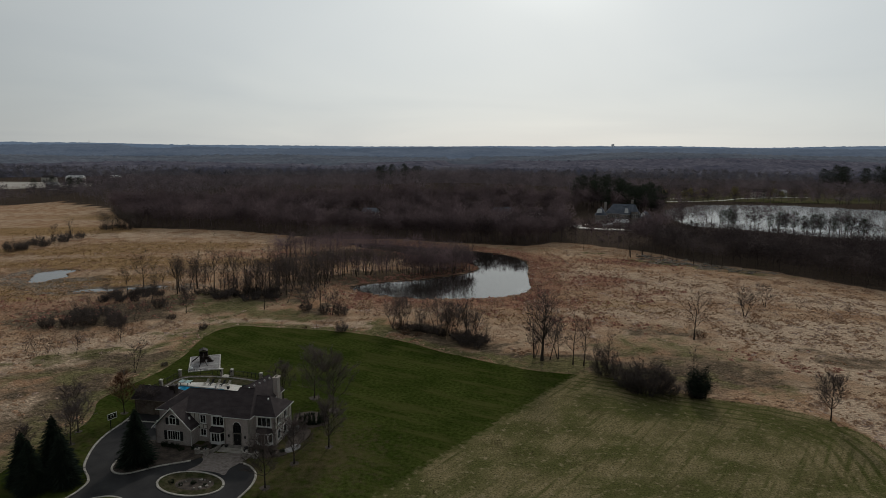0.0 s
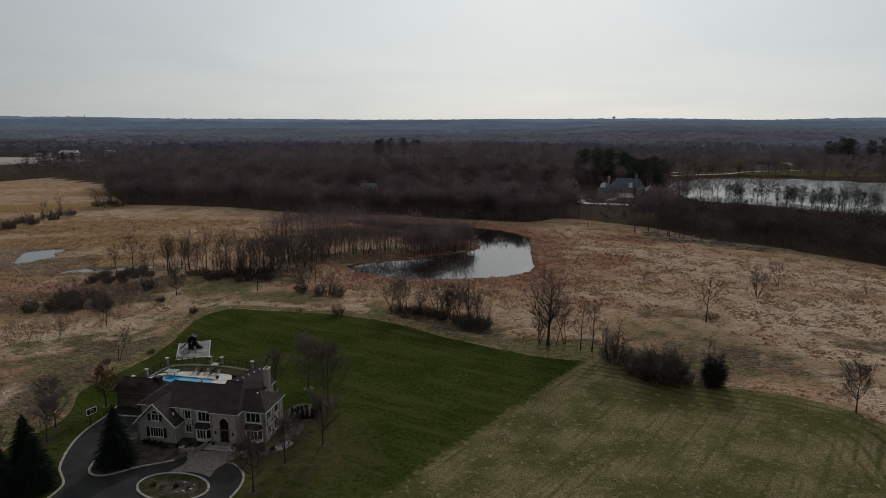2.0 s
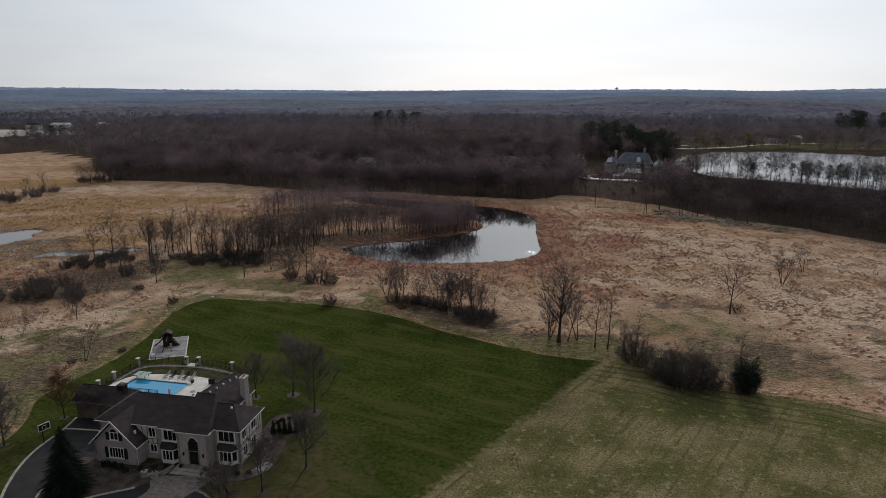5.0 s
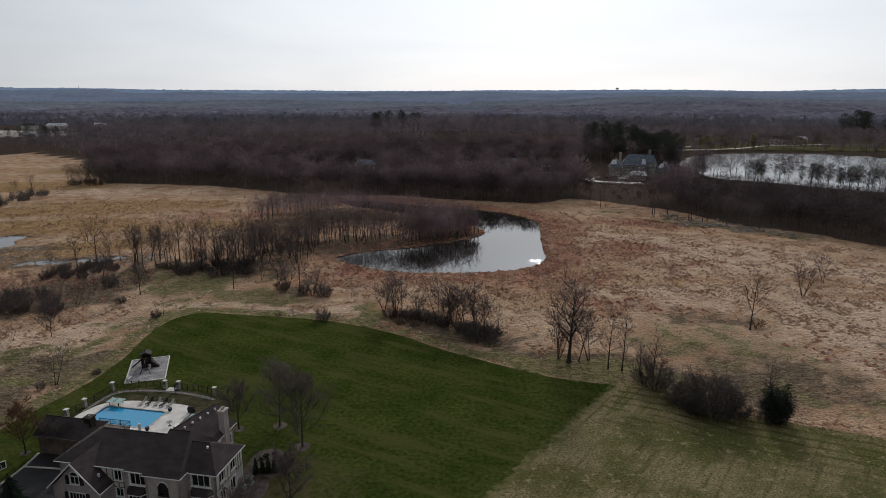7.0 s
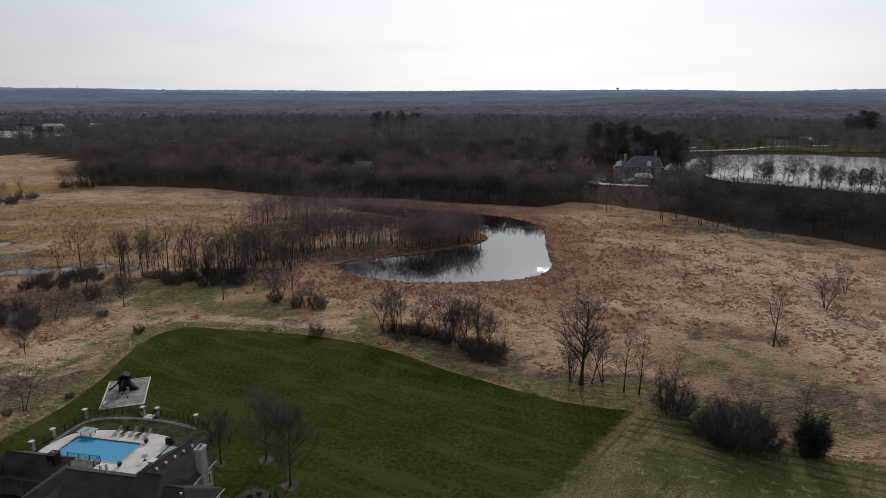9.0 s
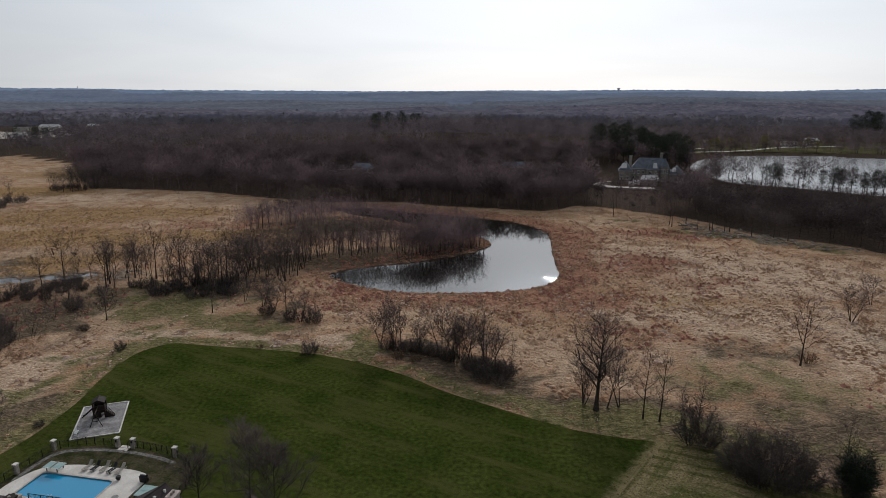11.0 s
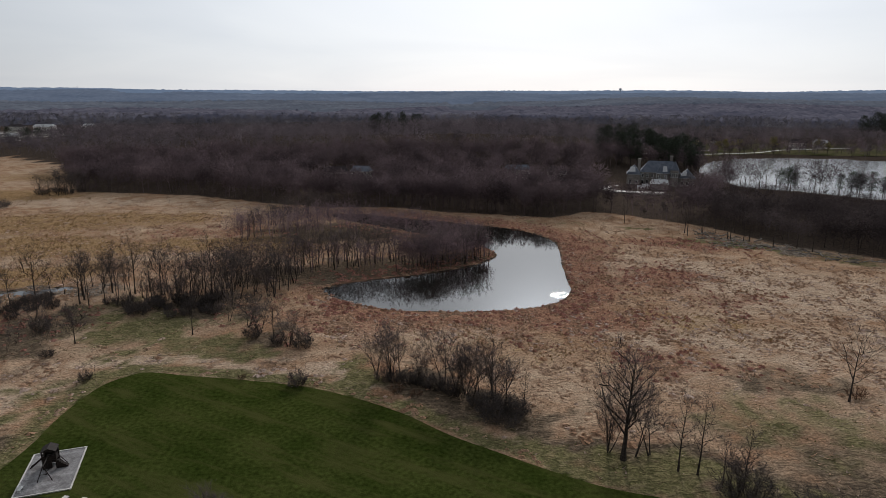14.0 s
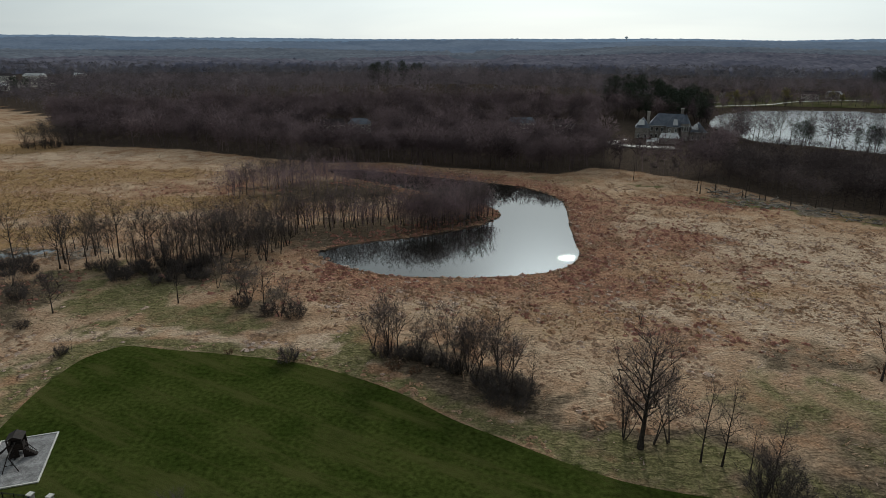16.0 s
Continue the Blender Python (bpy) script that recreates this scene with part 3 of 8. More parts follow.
def inside_depth(x, y, outline):
    """Signed distance to an outline, positive inside, for arrays of places."""
    P = np.array(outline)
    Q = np.roll(P, -1, axis=0)
    best = np.full(x.shape, 1e9)
    odd = np.zeros(x.shape, bool)
    for (ax, ay), (bx, by) in zip(P, Q):
        dx, dy = bx - ax, by - ay
        t = np.clip(((x - ax) * dx + (y - ay) * dy) / (dx * dx + dy * dy + 1e-9), 0, 1)
        best = np.minimum(best, np.hypot(x - ax - t * dx, y - ay - t * dy))
        hit = ((ay > y) != (by > y)) & (x < (bx - ax) * (y - ay) / (by - ay + 1e-12) + ax)
        odd ^= hit
    return np.where(odd, best, -best)


def wavy(x, y, size, seed):
    """A smooth pseudo-random field in about -1..1, made of rotated sine waves."""
    r = np.random.RandomState(seed)
    out = np.zeros_like(x)
    for k in range(7):
        a, ph, f = r.uniform(0, 6.28), r.uniform(0, 6.28), r.uniform(0.6, 1.7) / size
        out = out + np.sin((x * np.cos(a) + y * np.sin(a)) * f * 6.28 + ph + 1.5 * np.sin((x * np.sin(a) - y * np.cos(a)) * f * 2.7 + ph * 2))
    return out / 3.2


def flat_sheet(name, outline, z, material, label, category, kind="structure", thick=0.0):
    b = Build()
    if thick:
        b.prism(outline, z - thick, z)
    else:
        b.poly(*[(x, y, z) for x, y in outline])
    me = b.mesh(name, material)
    bm = bmesh.new(); bm.from_mesh(me)
    bmesh.ops.triangulate(bm, faces=[f for f in bm.faces if len(f.verts) > 4])
    bmesh.ops.recalc_face_normals(bm, faces=bm.faces)
    if not thick:
        for f in bm.faces:
            if f.normal.z < 0:
                f.normal_flip()
    bm.to_mesh(me); bm.free()
    return tagged(new(name, me), label, category, "", kind)


# ---- plan ----
LAWN_LINE = spline([(-71, 70), (-73, 95), (-72.6, 111), (-69.4, 120), (-70.2, 127), (-72.6, 134), (-70.6, 141.5), (-66.8, 153), (-65.6, 165), (-66.2, 176), (-64.9, 187.4), (-61, 192.5),
                    (-57.5, 193.6), (-50, 192), (-38.5, 190), (-26.4, 187.2), (-18.5, 184), (-11, 179.9), (-3.9, 174.9), (3.4, 168.2), (11.6, 162.4),
                    (19, 157.3), (26, 153.2), (33.5, 150.6), (37.6, 149.6), (38.4, 148.3), (33.5, 142.3), (23.5, 130.1), (13.5, 118), (3.5, 105.8), (-7.4, 92.5), (-17, 80.8), (-26.5, 69)], True, 4)
ROUGH_LINE = spline([(40, 149), (48.5, 145.4), (57, 138.5), (66, 134.0), (75, 130.2), (83.1, 124.2), (87.3, 116), (86.6, 106), (80, 85), (60, 60), (-35, 60), (-22, 76), (-8, 93), (3, 106.4), (14, 119.8), (26, 134.4), (35, 145.4)], True, 4)
POND_LINE = spline([(-31, 250), (-24, 242), (-12, 234.5), (1, 232.5), (14, 232.5), (29, 235.5), (37, 241), (41.5, 249), (43, 260), (45, 278), (48, 297), (49, 316),
                    (40, 334), (27, 343), (8, 352), (-12, 362), (-30, 371), (-46, 372), (-40, 360), (-27, 349), (-13, 337), (0, 327), (13, 317), (22, 305),
                    (25, 294), (22, 286), (13, 276), (-4, 266), (-20, 260), (-29, 254)], True, 4)
SMALL_POND = spline([(-165.4, 259.5), (-168, 264), (-171, 271), (-174, 279), (-171, 285), (-165, 288.5), (-160, 285), (-162, 279), (-157.5, 272), (-160.5, 266), (-161, 261)], True, 4)
SLOUGH = spline([(-139, 241), (-136, 246), (-131, 248.5), (-126, 247), (-121, 250.5), (-116, 250), (-110, 254), (-106, 253), (-111, 249.5), (-117, 246.5), (-121, 247.5), (-126, 243), (-132, 244)], True, 4)
LAKE_LINE = spline([(205, 540), (202, 500), (203, 468), (230, 447), (256, 418), (294, 392), (350, 362), (430, 330), (600, 330), (700, 420), (560, 520), (470, 580), (400, 640),
                    (355, 662), (313, 660), (255, 628), (225, 585)], True, 4)
FAR_WATER = spline([(-640, 830), (-560, 850), (-500, 880), (-470, 930), (-520, 985), (-590, 1000), (-700, 960), (-720, 880)], True, 4)
WOOD_LINE = [(-900, 560), (-396, 590), (-366, 628), (-283, 560), (-206, 440), (-136, 427), (-90, 404), (-55, 389), (-17, 389), (10, 376), (29, 371), (58, 362),
             (80, 378), (94, 369), (123, 341), (137, 307), (161, 287), (185, 244), (215, 222), (330, 200), (700, 150), (950, 900), (700, 1000), (-700, 1000), (-1000, 800)]
MANOR_CLEARING = [(92, 372), (112, 366), (146, 400), (160, 428), (192, 468), (206, 520), (170, 535), (128, 525), (104, 485)]
PARK_LINE = [(215, 655), (260, 668), (330, 690), (430, 672), (620, 700), (640, 800), (480, 830), (300, 810), (220, 740)]
HOUSE = pose(-28.1, 111.4, 0, 0, 0, -12)


def knoll(x, y):
    """The low wooded rise beyond the meadow."""
    x, y = np.asarray(x, float), np.asarray(y, float)
    dry = np.clip((-inside_depth(x, y, LAKE_LINE) - 4) / 60, 0, 1) * np.clip((-inside_depth(x, y, PARK_LINE) - 2) / 60, 0, 1)
    return dry * (20.0 * np.exp(-((x - 30) / 250) ** 2 - ((y - 670) / 125) ** 2) + 5.0 * np.exp(-((x + 330) / 160) ** 2 - ((y - 800) / 130) ** 2))


def house_xy(u, v):
    p = HOUSE @ Vector((u, v, 0))
    return p.x, p.y


# ---- ground, one sheet to the horizon ----
def axis(lo, hi, step, far_lo, far_hi, growth=1.09):
    mid = list(np.arange(lo, hi + 0.01, step))
    for end, sign in ((far_lo, -1), (far_hi, 1)):
        s, p = step, mid[0] if sign < 0 else mid[-1]
        side = []
        while (p > end) if sign < 0 else (p < end):
            s *= growth
            p = max(p - s, end) if sign < 0 else min(p + s, end)
            side.append(p)
        mid = side[::-1] + mid if sign < 0 else mid + side
    return np.array(mid)


def soft(d, width):
    return np.clip(d / width + 0.5, 0, 1)


def blobs(x, y, rows):
    out = np.zeros_like(x)
    x, y = x + 5 * wavy(x, y, 26, 41) + 2.2 * wavy(x, y, 8, 43), y + 3.5 * wavy(x, y, 22, 42) + 1.8 * wavy(x, y, 7, 44)
    for cx, cy, rx, ry, deg, w in rows:
        c, s = math.cos(radians(deg)), math.sin(radians(deg))
        dx, dy = x - cx, y - cy
        q = np.hypot((dx * c + dy * s) / rx, (-dx * s + dy * c) / ry)
        out = np.maximum(out, w * np.clip(1.6 - q, 0, 1))
    return out


RED = [(100, 308, 24, 9, -15, 0.9), (72, 262, 18, 14, 30, 0.75), (60, 300, 12, 26, 0, 0.6), (-20, 222, 30, 9, -10, 0.55), (40, 222, 26, 10, 10, 0.7),
       (85, 240, 14, 9, 0, 0.5), (56, 196, 16, 8, -20, 0.5), (-120, 215, 30, 16, 20, 0.5), (-150, 215, 30, 12, 10, 0.6), (95, 160, 12, 6, -25, 0.4), (-90, 330, 26, 8, 5, 0.6)]
ORANGE = [(-150, 245, 34, 15, 15, 1.0), (-128, 262, 26, 12, 35, 1.0), (-170, 305, 36, 13, 15, 1.0), (-135, 300, 34, 14, 0, 0.9), (-85, 308, 34, 9, 8, 1.0), (-60, 300, 22, 7, 0, 0.8),
          (-190, 340, 60, 14, 5, 0.8), (-150, 360, 60, 14, 0, 0.7), (-260, 420, 70, 22, 8, 0.8), (-230, 500, 80, 22, 0, 0.6), (20, 205, 30, 10, -10, 0.4), (70, 220, 22, 7, -20, 0.5)]
PALE = [(82, 268, 36, 26, 0, 0.6), (60, 190, 16, 10, -10, 0.5), (125, 178, 38, 22, -12, 0.9), (95, 205, 26, 14, 0, 0.55), (62, 215, 24, 18, -20, 0.6), (110, 245, 40, 24, -10, 0.6), (150, 225, 34, 14, -20, 0.7), (110, 150, 22, 9, -25, 0.7),
        (-95, 165, 20, 9, 20, 0.8), (-85, 180, 22, 7, 20, 0.6), (-92, 128, 16, 8, 25, 0.7), (-60, 198, 20, 4, 0, 0.7), (-25, 193, 26, 4, -8, 0.7), (-110, 290, 20, 8, 0, 0.5),
        (-200, 400, 60, 16, 5, 0.6), (94, 118, 8, 20, 10, 0.9), (0, 215, 30, 7, 0, 0.5), (-150, 400, 70, 10, 3, 0.5)]
GREEN = [(127, 303, 14, 4, -42, 1.0), (148, 281, 16, 3.5, -30, 0.8), (-79, 173, 20, 2.5, 55, 0.8), (46, 154, 20, 5, -26, 0.7), (-80, 160, 30, 9, 28, 0.45), (-62, 203, 26, 7, -5, 0.5), (78, 158, 22, 9, -18, 0.4), (-72, 222, 20, 9, 10, 0.85), (-58, 210, 18, 7, -10, 0.8), (-82, 236, 16, 6, 20, 0.6), (-45, 205, 12, 6, -10, 0.8), (-14, 196, 6, 9, 0, 0.8), (22, 164, 16, 4, -30, 0.8),
         (38, 154, 16, 5, -20, 0.9), (68, 170, 24, 12, -15, 0.62), (122, 306, 30, 6, -25, 1.0), (92, 338, 8, 3, 0, 0.9), (-85, 170, 40, 4, 28, 0.7), (-68, 190, 20, 3.5, 25, 0.7),
         (-88, 150, 30, 5, 22, 0.7), (75, 142, 18, 5, -25, 0.6), (150, 282, 30, 6, -20, 0.6), (-78, 125, 5, 20, 0, 0.6), (60, 350, 20, 5, 0, 0.5), (-81, 217, 1.2, 9, 36, 0.9), (-73, 206, 1.2, 9, 40, 0.9), (-64, 197, 1.4, 6, 62, 0.8)]
# dark brown brush; ovals under the tree groups paint their shade as well
BRUSH_SHADE = [(-80, 150, 13, 7, 35, 0.95), (-77, 128, 5, 12, 10, 0.8), (-83, 140, 8, 9, 0, 0.8), (50, 151, 22, 8, -24, 0.85), (72, 150, 20, 9, -20, 0.7), (66, 164, 22, 8, -18, 0.55), (90, 148, 18, 8, -22, 0.5), (9, 173, 15, 4, -34, 0.75), (22, 165, 12, 4, -33, 0.6), (-30, 190, 24, 3, -10, 0.4), (-88, 150, 16, 13, 0, 0.6), (-78, 124, 9, 16, 0, 0.65), (-100, 120, 20, 20, 0, 0.5), (34, 160, 13, 6, -25, 0.95), (46, 150, 8, 6, -30, 0.8), (4, 184, 17, 6, -32, 0.95), (-66, 240, 16, 7, 15, 0.9), (-36, 212, 10, 6, -25, 0.7), (-112, 205, 26, 13, 20, 0.9), (-95, 225, 18, 9, 20, 0.7), (-80, 158, 12, 8, 25, 0.8), (-78, 142, 8, 8, 0, 0.8), (10, 178, 20, 5, -32, 0.8), (90, 165, 22, 8, -20, 0.35), (68, 156, 16, 7, -20, 0.3),
         (-85, 118, 9, 12, 0, 0.6), (-150, 265, 20, 6, 10, 0.7), (72, 187, 16, 8, -10, 0.6), (112, 160, 16, 6, -30, 0.6), (-60, 232, 16, 6, 0, 0.9), (-20, 275, 50, 12, 20, 0.8), (-40, 330, 30, 20, 0, 0.8)]


MARSH = [(-166, 258, 20, 7, 20, 0.9), (-128, 244, 26, 6, 18, 0.9), (-110, 250, 20, 6, 15, 0.8), (-150, 250, 18, 6, 10, 0.8), (-178, 272, 8, 16, 0, 0.7), (140, 298, 18, 5, -35, 0.8), (122, 316, 12, 5, -30, 0.7)]


def make_ground():
    X, Y = axis(-240, 230, 2.0, -4900, 4900), axis(62, 420, 2.0, -4900, 4900)
    gx, gy = np.meshgrid(X, Y)
    x, y = gx.ravel(), gy.ravel()
    near = soft(np.minimum(np.minimum(x + 500, 500 - x), np.minimum(y + 100, 900 - y)), 300)
    z = (0.16 * wavy(x, y, 14, 3) + 0.10 * wavy(x, y, 5.5, 4) - 0.05) * near
    lawn, rough = inside_depth(x, y, LAWN_LINE), inside_depth(x, y, ROUGH_LINE)
    pond = np.maximum(inside_depth(x, y, POND_LINE), inside_depth(x, y, SMALL_POND))
    pond = np.maximum(pond, np.maximum(inside_depth(x, y, SLOUGH), np.maximum(inside_depth(x, y, LAKE_LINE), inside_depth(x, y, FAR_WATER))))
    flat = np.clip(lawn / 3 + 1.0, 0, 1)
    z = z * (1 - flat) - 0.025 * flat
    rf = np.clip(rough / 3 + 0.6, 0, 1)
    z = z * (1 - 0.6 * rf)
    z = np.where(pond > -6, z + (-0.30 - z) * np.clip((pond + 6) / 5, 0, 1), z)
    z = np.where(pond > -1, z - 0.45 * np.clip((pond + 1) / 2.5, 0, 1), z)
    z = z + knoll(x, y) * (pond < -1)
    spit = inside_depth(x, y, [(-64, 245), (-52, 260), (-36, 270), (-14, 278), (0, 272), (16, 280), (24, 291), (20, 305), (8, 317), (-8, 329), (-24, 343), (-44, 356), (-66, 332), (-52, 290), (-62, 268)])
    track = inside_depth(x, y, [(40, 149), (48.5, 145.4), (57, 138.5), (66, 134.0), (75, 130.2), (83.1, 124.2), (87.3, 116), (86.6, 106), (80, 85), (60, 40), (-120, 40), (-60, 200), (30, 155)])
    zones = {
        "red": np.maximum(blobs(x, y, RED), 0.95 * np.clip(1 - np.abs(inside_depth(x, y, POND_LINE) + 6) / 16, 0, 1) * (0.55 + 0.45 * (x > -30))),
        "orange": blobs(x, y, ORANGE), "pale": blobs(x, y, PALE), "green": np.maximum(0.82 * blobs(x, y, GREEN), 0.72 * np.clip(1.5 - np.abs(lawn + 2.2) / 2.6, 0, 1)), "brush": blobs(x, y, BRUSH_SHADE),
        "rough": soft(rough, 4.0), "mud": np.clip(1 - np.abs(pond + 0.2) / 1.9, 0, 1), "marsh": blobs(x, y, MARSH), "turf": soft(lawn, 2.0),
        "pave": soft(inside_depth(x, y, [(150, 700), (250, 690), (330, 720), (330, 760), (180, 745)]), 20),
        "litter": np.maximum(np.maximum(soft(inside_depth(x, y, WOOD_LINE), 8), soft(np.hypot(x, y) - 930, 60)), np.maximum(0.35 * soft(spit, 5), soft(inside_depth(x, y, LAKE_LINE) + 16, 8))), "track": np.where(rough > -10, track, 0)}
    zones["bare"] = np.clip(np.maximum.reduce([zones["rough"], zones["green"], zones["brush"], zones["litter"], zones["turf"], zones["red"] * 0.6, zones["orange"] * 0.7]), 0, 1)
    nx, ny = len(X), len(Y)
    i = (np.arange(ny - 1)[:, None] * nx + np.arange(nx - 1)[None, :]).ravel()
    me = array_mesh("ground", np.stack([x, y, z], 1), np.stack([i, i + 1, i + 1 + nx, i + nx], 1), MEADOW)
    for key, val in zones.items():
        a = me.attributes.new(key, "FLOAT", "POINT")
        a.data.foreach_set("value", val.astype(np.float32))
    me.polygons.foreach_set("use_smooth", np.ones(len(me.polygons), bool))
    tagged(new("ground", me), "dry tan meadow ground with green and reddish patches", "ground", "", "structure")


make_ground()
flat_sheet("lawn", LAWN_LINE, 0.02, LAWN, "dark green mown lawn with faint mowing stripes", "lawn")
flat_sheet("water", [(-60, 222), (62, 222), (62, 385), (-60, 385)], -0.42, POND, "still dark pond water mirroring the sky", "pond")
flat_sheet("water", [(-185, 228), (-90, 228), (-90, 295), (-185, 295)], -0.42, POND, "shallow marsh pool among the reeds", "marsh pool")
flat_sheet("water", [(190, 315), (720, 315), (720, 680), (190, 680)], -0.42, LAKE, "large pale lake behind a row of trees", "lake")
flat_sheet("water", [(-740, 815), (-440, 815), (-440, 1010), (-740, 1010)], -0.42, LAKE, "distant pale sheet of water beyond the wood", "lake")


# ---- grasses, joined: nobody could count them ----
def clumps(n, seed, box, weight, height, width, blades=3, lean=0.55):
    """Triangular blades on random places of a box, kept by a weight function; returns a vertex and a triangle array."""
    r = np.random.RandomState(seed)
    x, y = r.uniform(box[0], box[1], n), r.uniform(box[2], box[3], n)
    keep = r.uniform(0, 1, n) < weight(x, y)
    x, y = x[keep], y[keep]
    n = len(x)
    swirl = wavy(x, y, 22, seed + 9) * 2.2
    out = []
    for k in range(blades):
        a = swirl + r.normal(0, 0.6, n)
        h = height * r.uniform(0.6, 1.3, n)
        w = width * r.uniform(0.6, 1.4, n)
        tip = lean * h * r.uniform(0.5, 1.5, n)
        bx, by = x + r.normal(0, width * 0.6, n), y + r.normal(0, width * 0.6, n)
        f = r.uniform(0, 3.14, n)
        zb = np.full(n, -0.15)
        p0 = np.stack([bx - w * np.cos(f), by - w * np.sin(f), zb], 1)
        p1 = np.stack([bx + w * np.cos(f), by + w * np.sin(f), zb], 1)
        p2 = np.stack([bx + tip * np.cos(a), by + tip * np.sin(a), h], 1)
        out.append(np.stack([p0, p1, p2], 1))
    v = np.concatenate(out).reshape(-1, 3)
    return v, np.arange(len(v)).reshape(-1, 3)


def mounds(n, seed, box, weight, height, width, petals=7):
    """Domed grass tussocks: drooping blades that spread from a raised middle; returns a vertex and a triangle array."""
    r = np.random.RandomState(seed)
    x, y = r.uniform(box[0], box[1], n), r.uniform(box[2], box[3], n)
    keep = r.uniform(0, 1, n) < weight(x, y)
    x, y = x[keep], y[keep]
    n = len(x)
    size = r.uniform(0.55, 1.35, n) * (1 + 0.25 * wavy(x, y, 30, seed + 5))
    comb = wavy(x, y, 40, seed + 7) * 1.5
    out = []
    for k in range(petals):
        a = 6.283 * (k + r.uniform(-0.35, 0.35, n)) / petals
        w, h = width * size * r.uniform(0.7, 1.3, n), height * size * r.uniform(0.75, 1.25, n)
        tx, ty = x + r.normal(0, 0.12, n) * w, y + r.normal(0, 0.12, n) * w
        gx, gy = x + np.cos(a) * w + np.cos(comb) * w * 0.3, y + np.sin(a) * w + np.sin(comb) * w * 0.3
        s = 0.42 * w
        p0 = np.stack([tx, ty, h], 1)
        p1 = np.stack([gx - s * np.sin(a), gy + s * np.cos(a), np.full(n, -0.08)], 1)
        p2 = np.stack([gx + s * np.sin(a), gy - s * np.cos(a), np.full(n, -0.08)], 1)
        out.append(np.stack([p0, p1, p2], 1))
    v = np.concatenate(out).reshape(-1, 3)
    return v, np.arange(len(v)).reshape(-1, 3)


def water_depth(x, y):
    return np.maximum(np.maximum(inside_depth(x, y, POND_LINE), inside_depth(x, y, SMALL_POND)), inside_depth(x, y, SLOUGH))


def open_field(x, y):
    return (inside_depth(x, y, LAWN_LINE) < -0.9) & (inside_depth(x, y, ROUGH_LINE) < 0.5) & (water_depth(x, y) < -0.6) & (inside_depth(x, y, WOOD_LINE) < 0.5) & (np.abs(x) < y * 0.78 + 12)


def stuff(name, label, category, material, *args, shape=clumps, **kw):
    v, f = shape(*args, **kw)
    tagged(new(name, array_mesh(name, v, f, material)), label, category, "", "stuff")


FIELD = (-230, 200, 100, 420)
stuff("dry_grass", "lodged tan dry grass tussocks covering the meadow", "grass", DRY, 90000, 11, FIELD,
      lambda x, y: open_field(x, y) * np.clip(0.85 - blobs(x, y, PALE) * 0.5 - blobs(x, y, ORANGE) * 0.6 - blobs(x, y, GREEN) * 0.7 - blobs(x, y, BRUSH_SHADE) * 0.5, 0, 1) * np.clip(330 / y - 0.5, 0.15, 1),
      0.12, 0.13, blades=2, lean=6.0)
stuff("pale_grass", "bleached pale flattened grass in the meadow", "grass", DRY_PALE, 60000, 12, FIELD,
      lambda x, y: open_field(x, y) * np.clip(blobs(x, y, PALE) * 0.8 + 0.12, 0, 1), 0.10, 0.13, blades=2, lean=6.5)
stuff("sedge", "red-brown sedge round the pond", "sedge", SEDGE, 45000, 13, FIELD,
      lambda x, y: open_field(x, y) * np.clip(np.maximum(blobs(x, y, RED) * 0.7, np.clip(1 - np.abs(inside_depth(x, y, POND_LINE) + 6) / 15, 0, 1) * np.where(x > -30, 0.9, 0.4)) * (0.6 + 0.5 * wavy(x, y, 9, 77)), 0, 1),
      0.28, 0.09, blades=4, lean=2.2)
stuff("reeds", "tall ochre reeds in the marsh", "reeds", REED, 90000, 14, (-330, 110, 195, 440),
      lambda x, y: open_field(x, y) * np.clip(blobs(x, y, ORANGE) * (0.75 + 0.4 * wavy(x, y, 12, 78)), 0, 1), 0.6, 0.09, blades=3, lean=1.2)
stuff("weeds", "green and brown weeds in the damp meadow", "weeds", BLADE, 60000, 15, FIELD,
      lambda x, y: open_field(x, y) * np.clip(blobs(x, y, GREEN) * 0.4 + blobs(x, y, BRUSH_SHADE) * 0.75, 0, 1), 0.14, 0.11, blades=2, lean=3.5)
stuff("tussocks", "orange-brown grass tussocks standing in the meadow", "grass", TUSSOCK, 46000, 17, FIELD,
      lambda x, y: open_field(x, y) * np.clip(0.10 + 0.55 * wavy(x, y, 26, 81) + 0.35 * wavy(x, y, 7, 82) - blobs(x, y, GREEN) - blobs(x, y, BRUSH_SHADE) * 0.4, 0, 0.7) * np.clip(300 / y - 0.4, 0.2, 1), 0.24, 0.60, shape=mounds)
stuff("tan_tussocks", "tan dry grass tussocks matted over the meadow", "grass", DRY, 125000, 18, FIELD,
      lambda x, y: open_field(x, y) * np.clip(0.42 + 0.35 * wavy(x, y, 18, 83) - blobs(x, y, GREEN) * 0.9 - blobs(x, y, BRUSH_SHADE) * 0.8, 0, 0.8) * np.clip(300 / y - 0.4, 0.2, 1), 0.18, 0.52, shape=mounds)
stuff("pale_tussocks", "bleached grass tussocks in the meadow", "grass", DRY_PALE, 52000, 19, FIELD,
      lambda x, y: open_field(x, y) * np.clip(blobs(x, y, PALE) * 0.6 + 0.16 + 0.2 * wavy(x, y, 15, 84) - blobs(x, y, BRUSH_SHADE) * 0.7 - blobs(x, y, GREEN) * 0.4, 0, 0.8) * np.clip(300 / y - 0.4, 0.2, 1), 0.16, 0.52, shape=mounds)
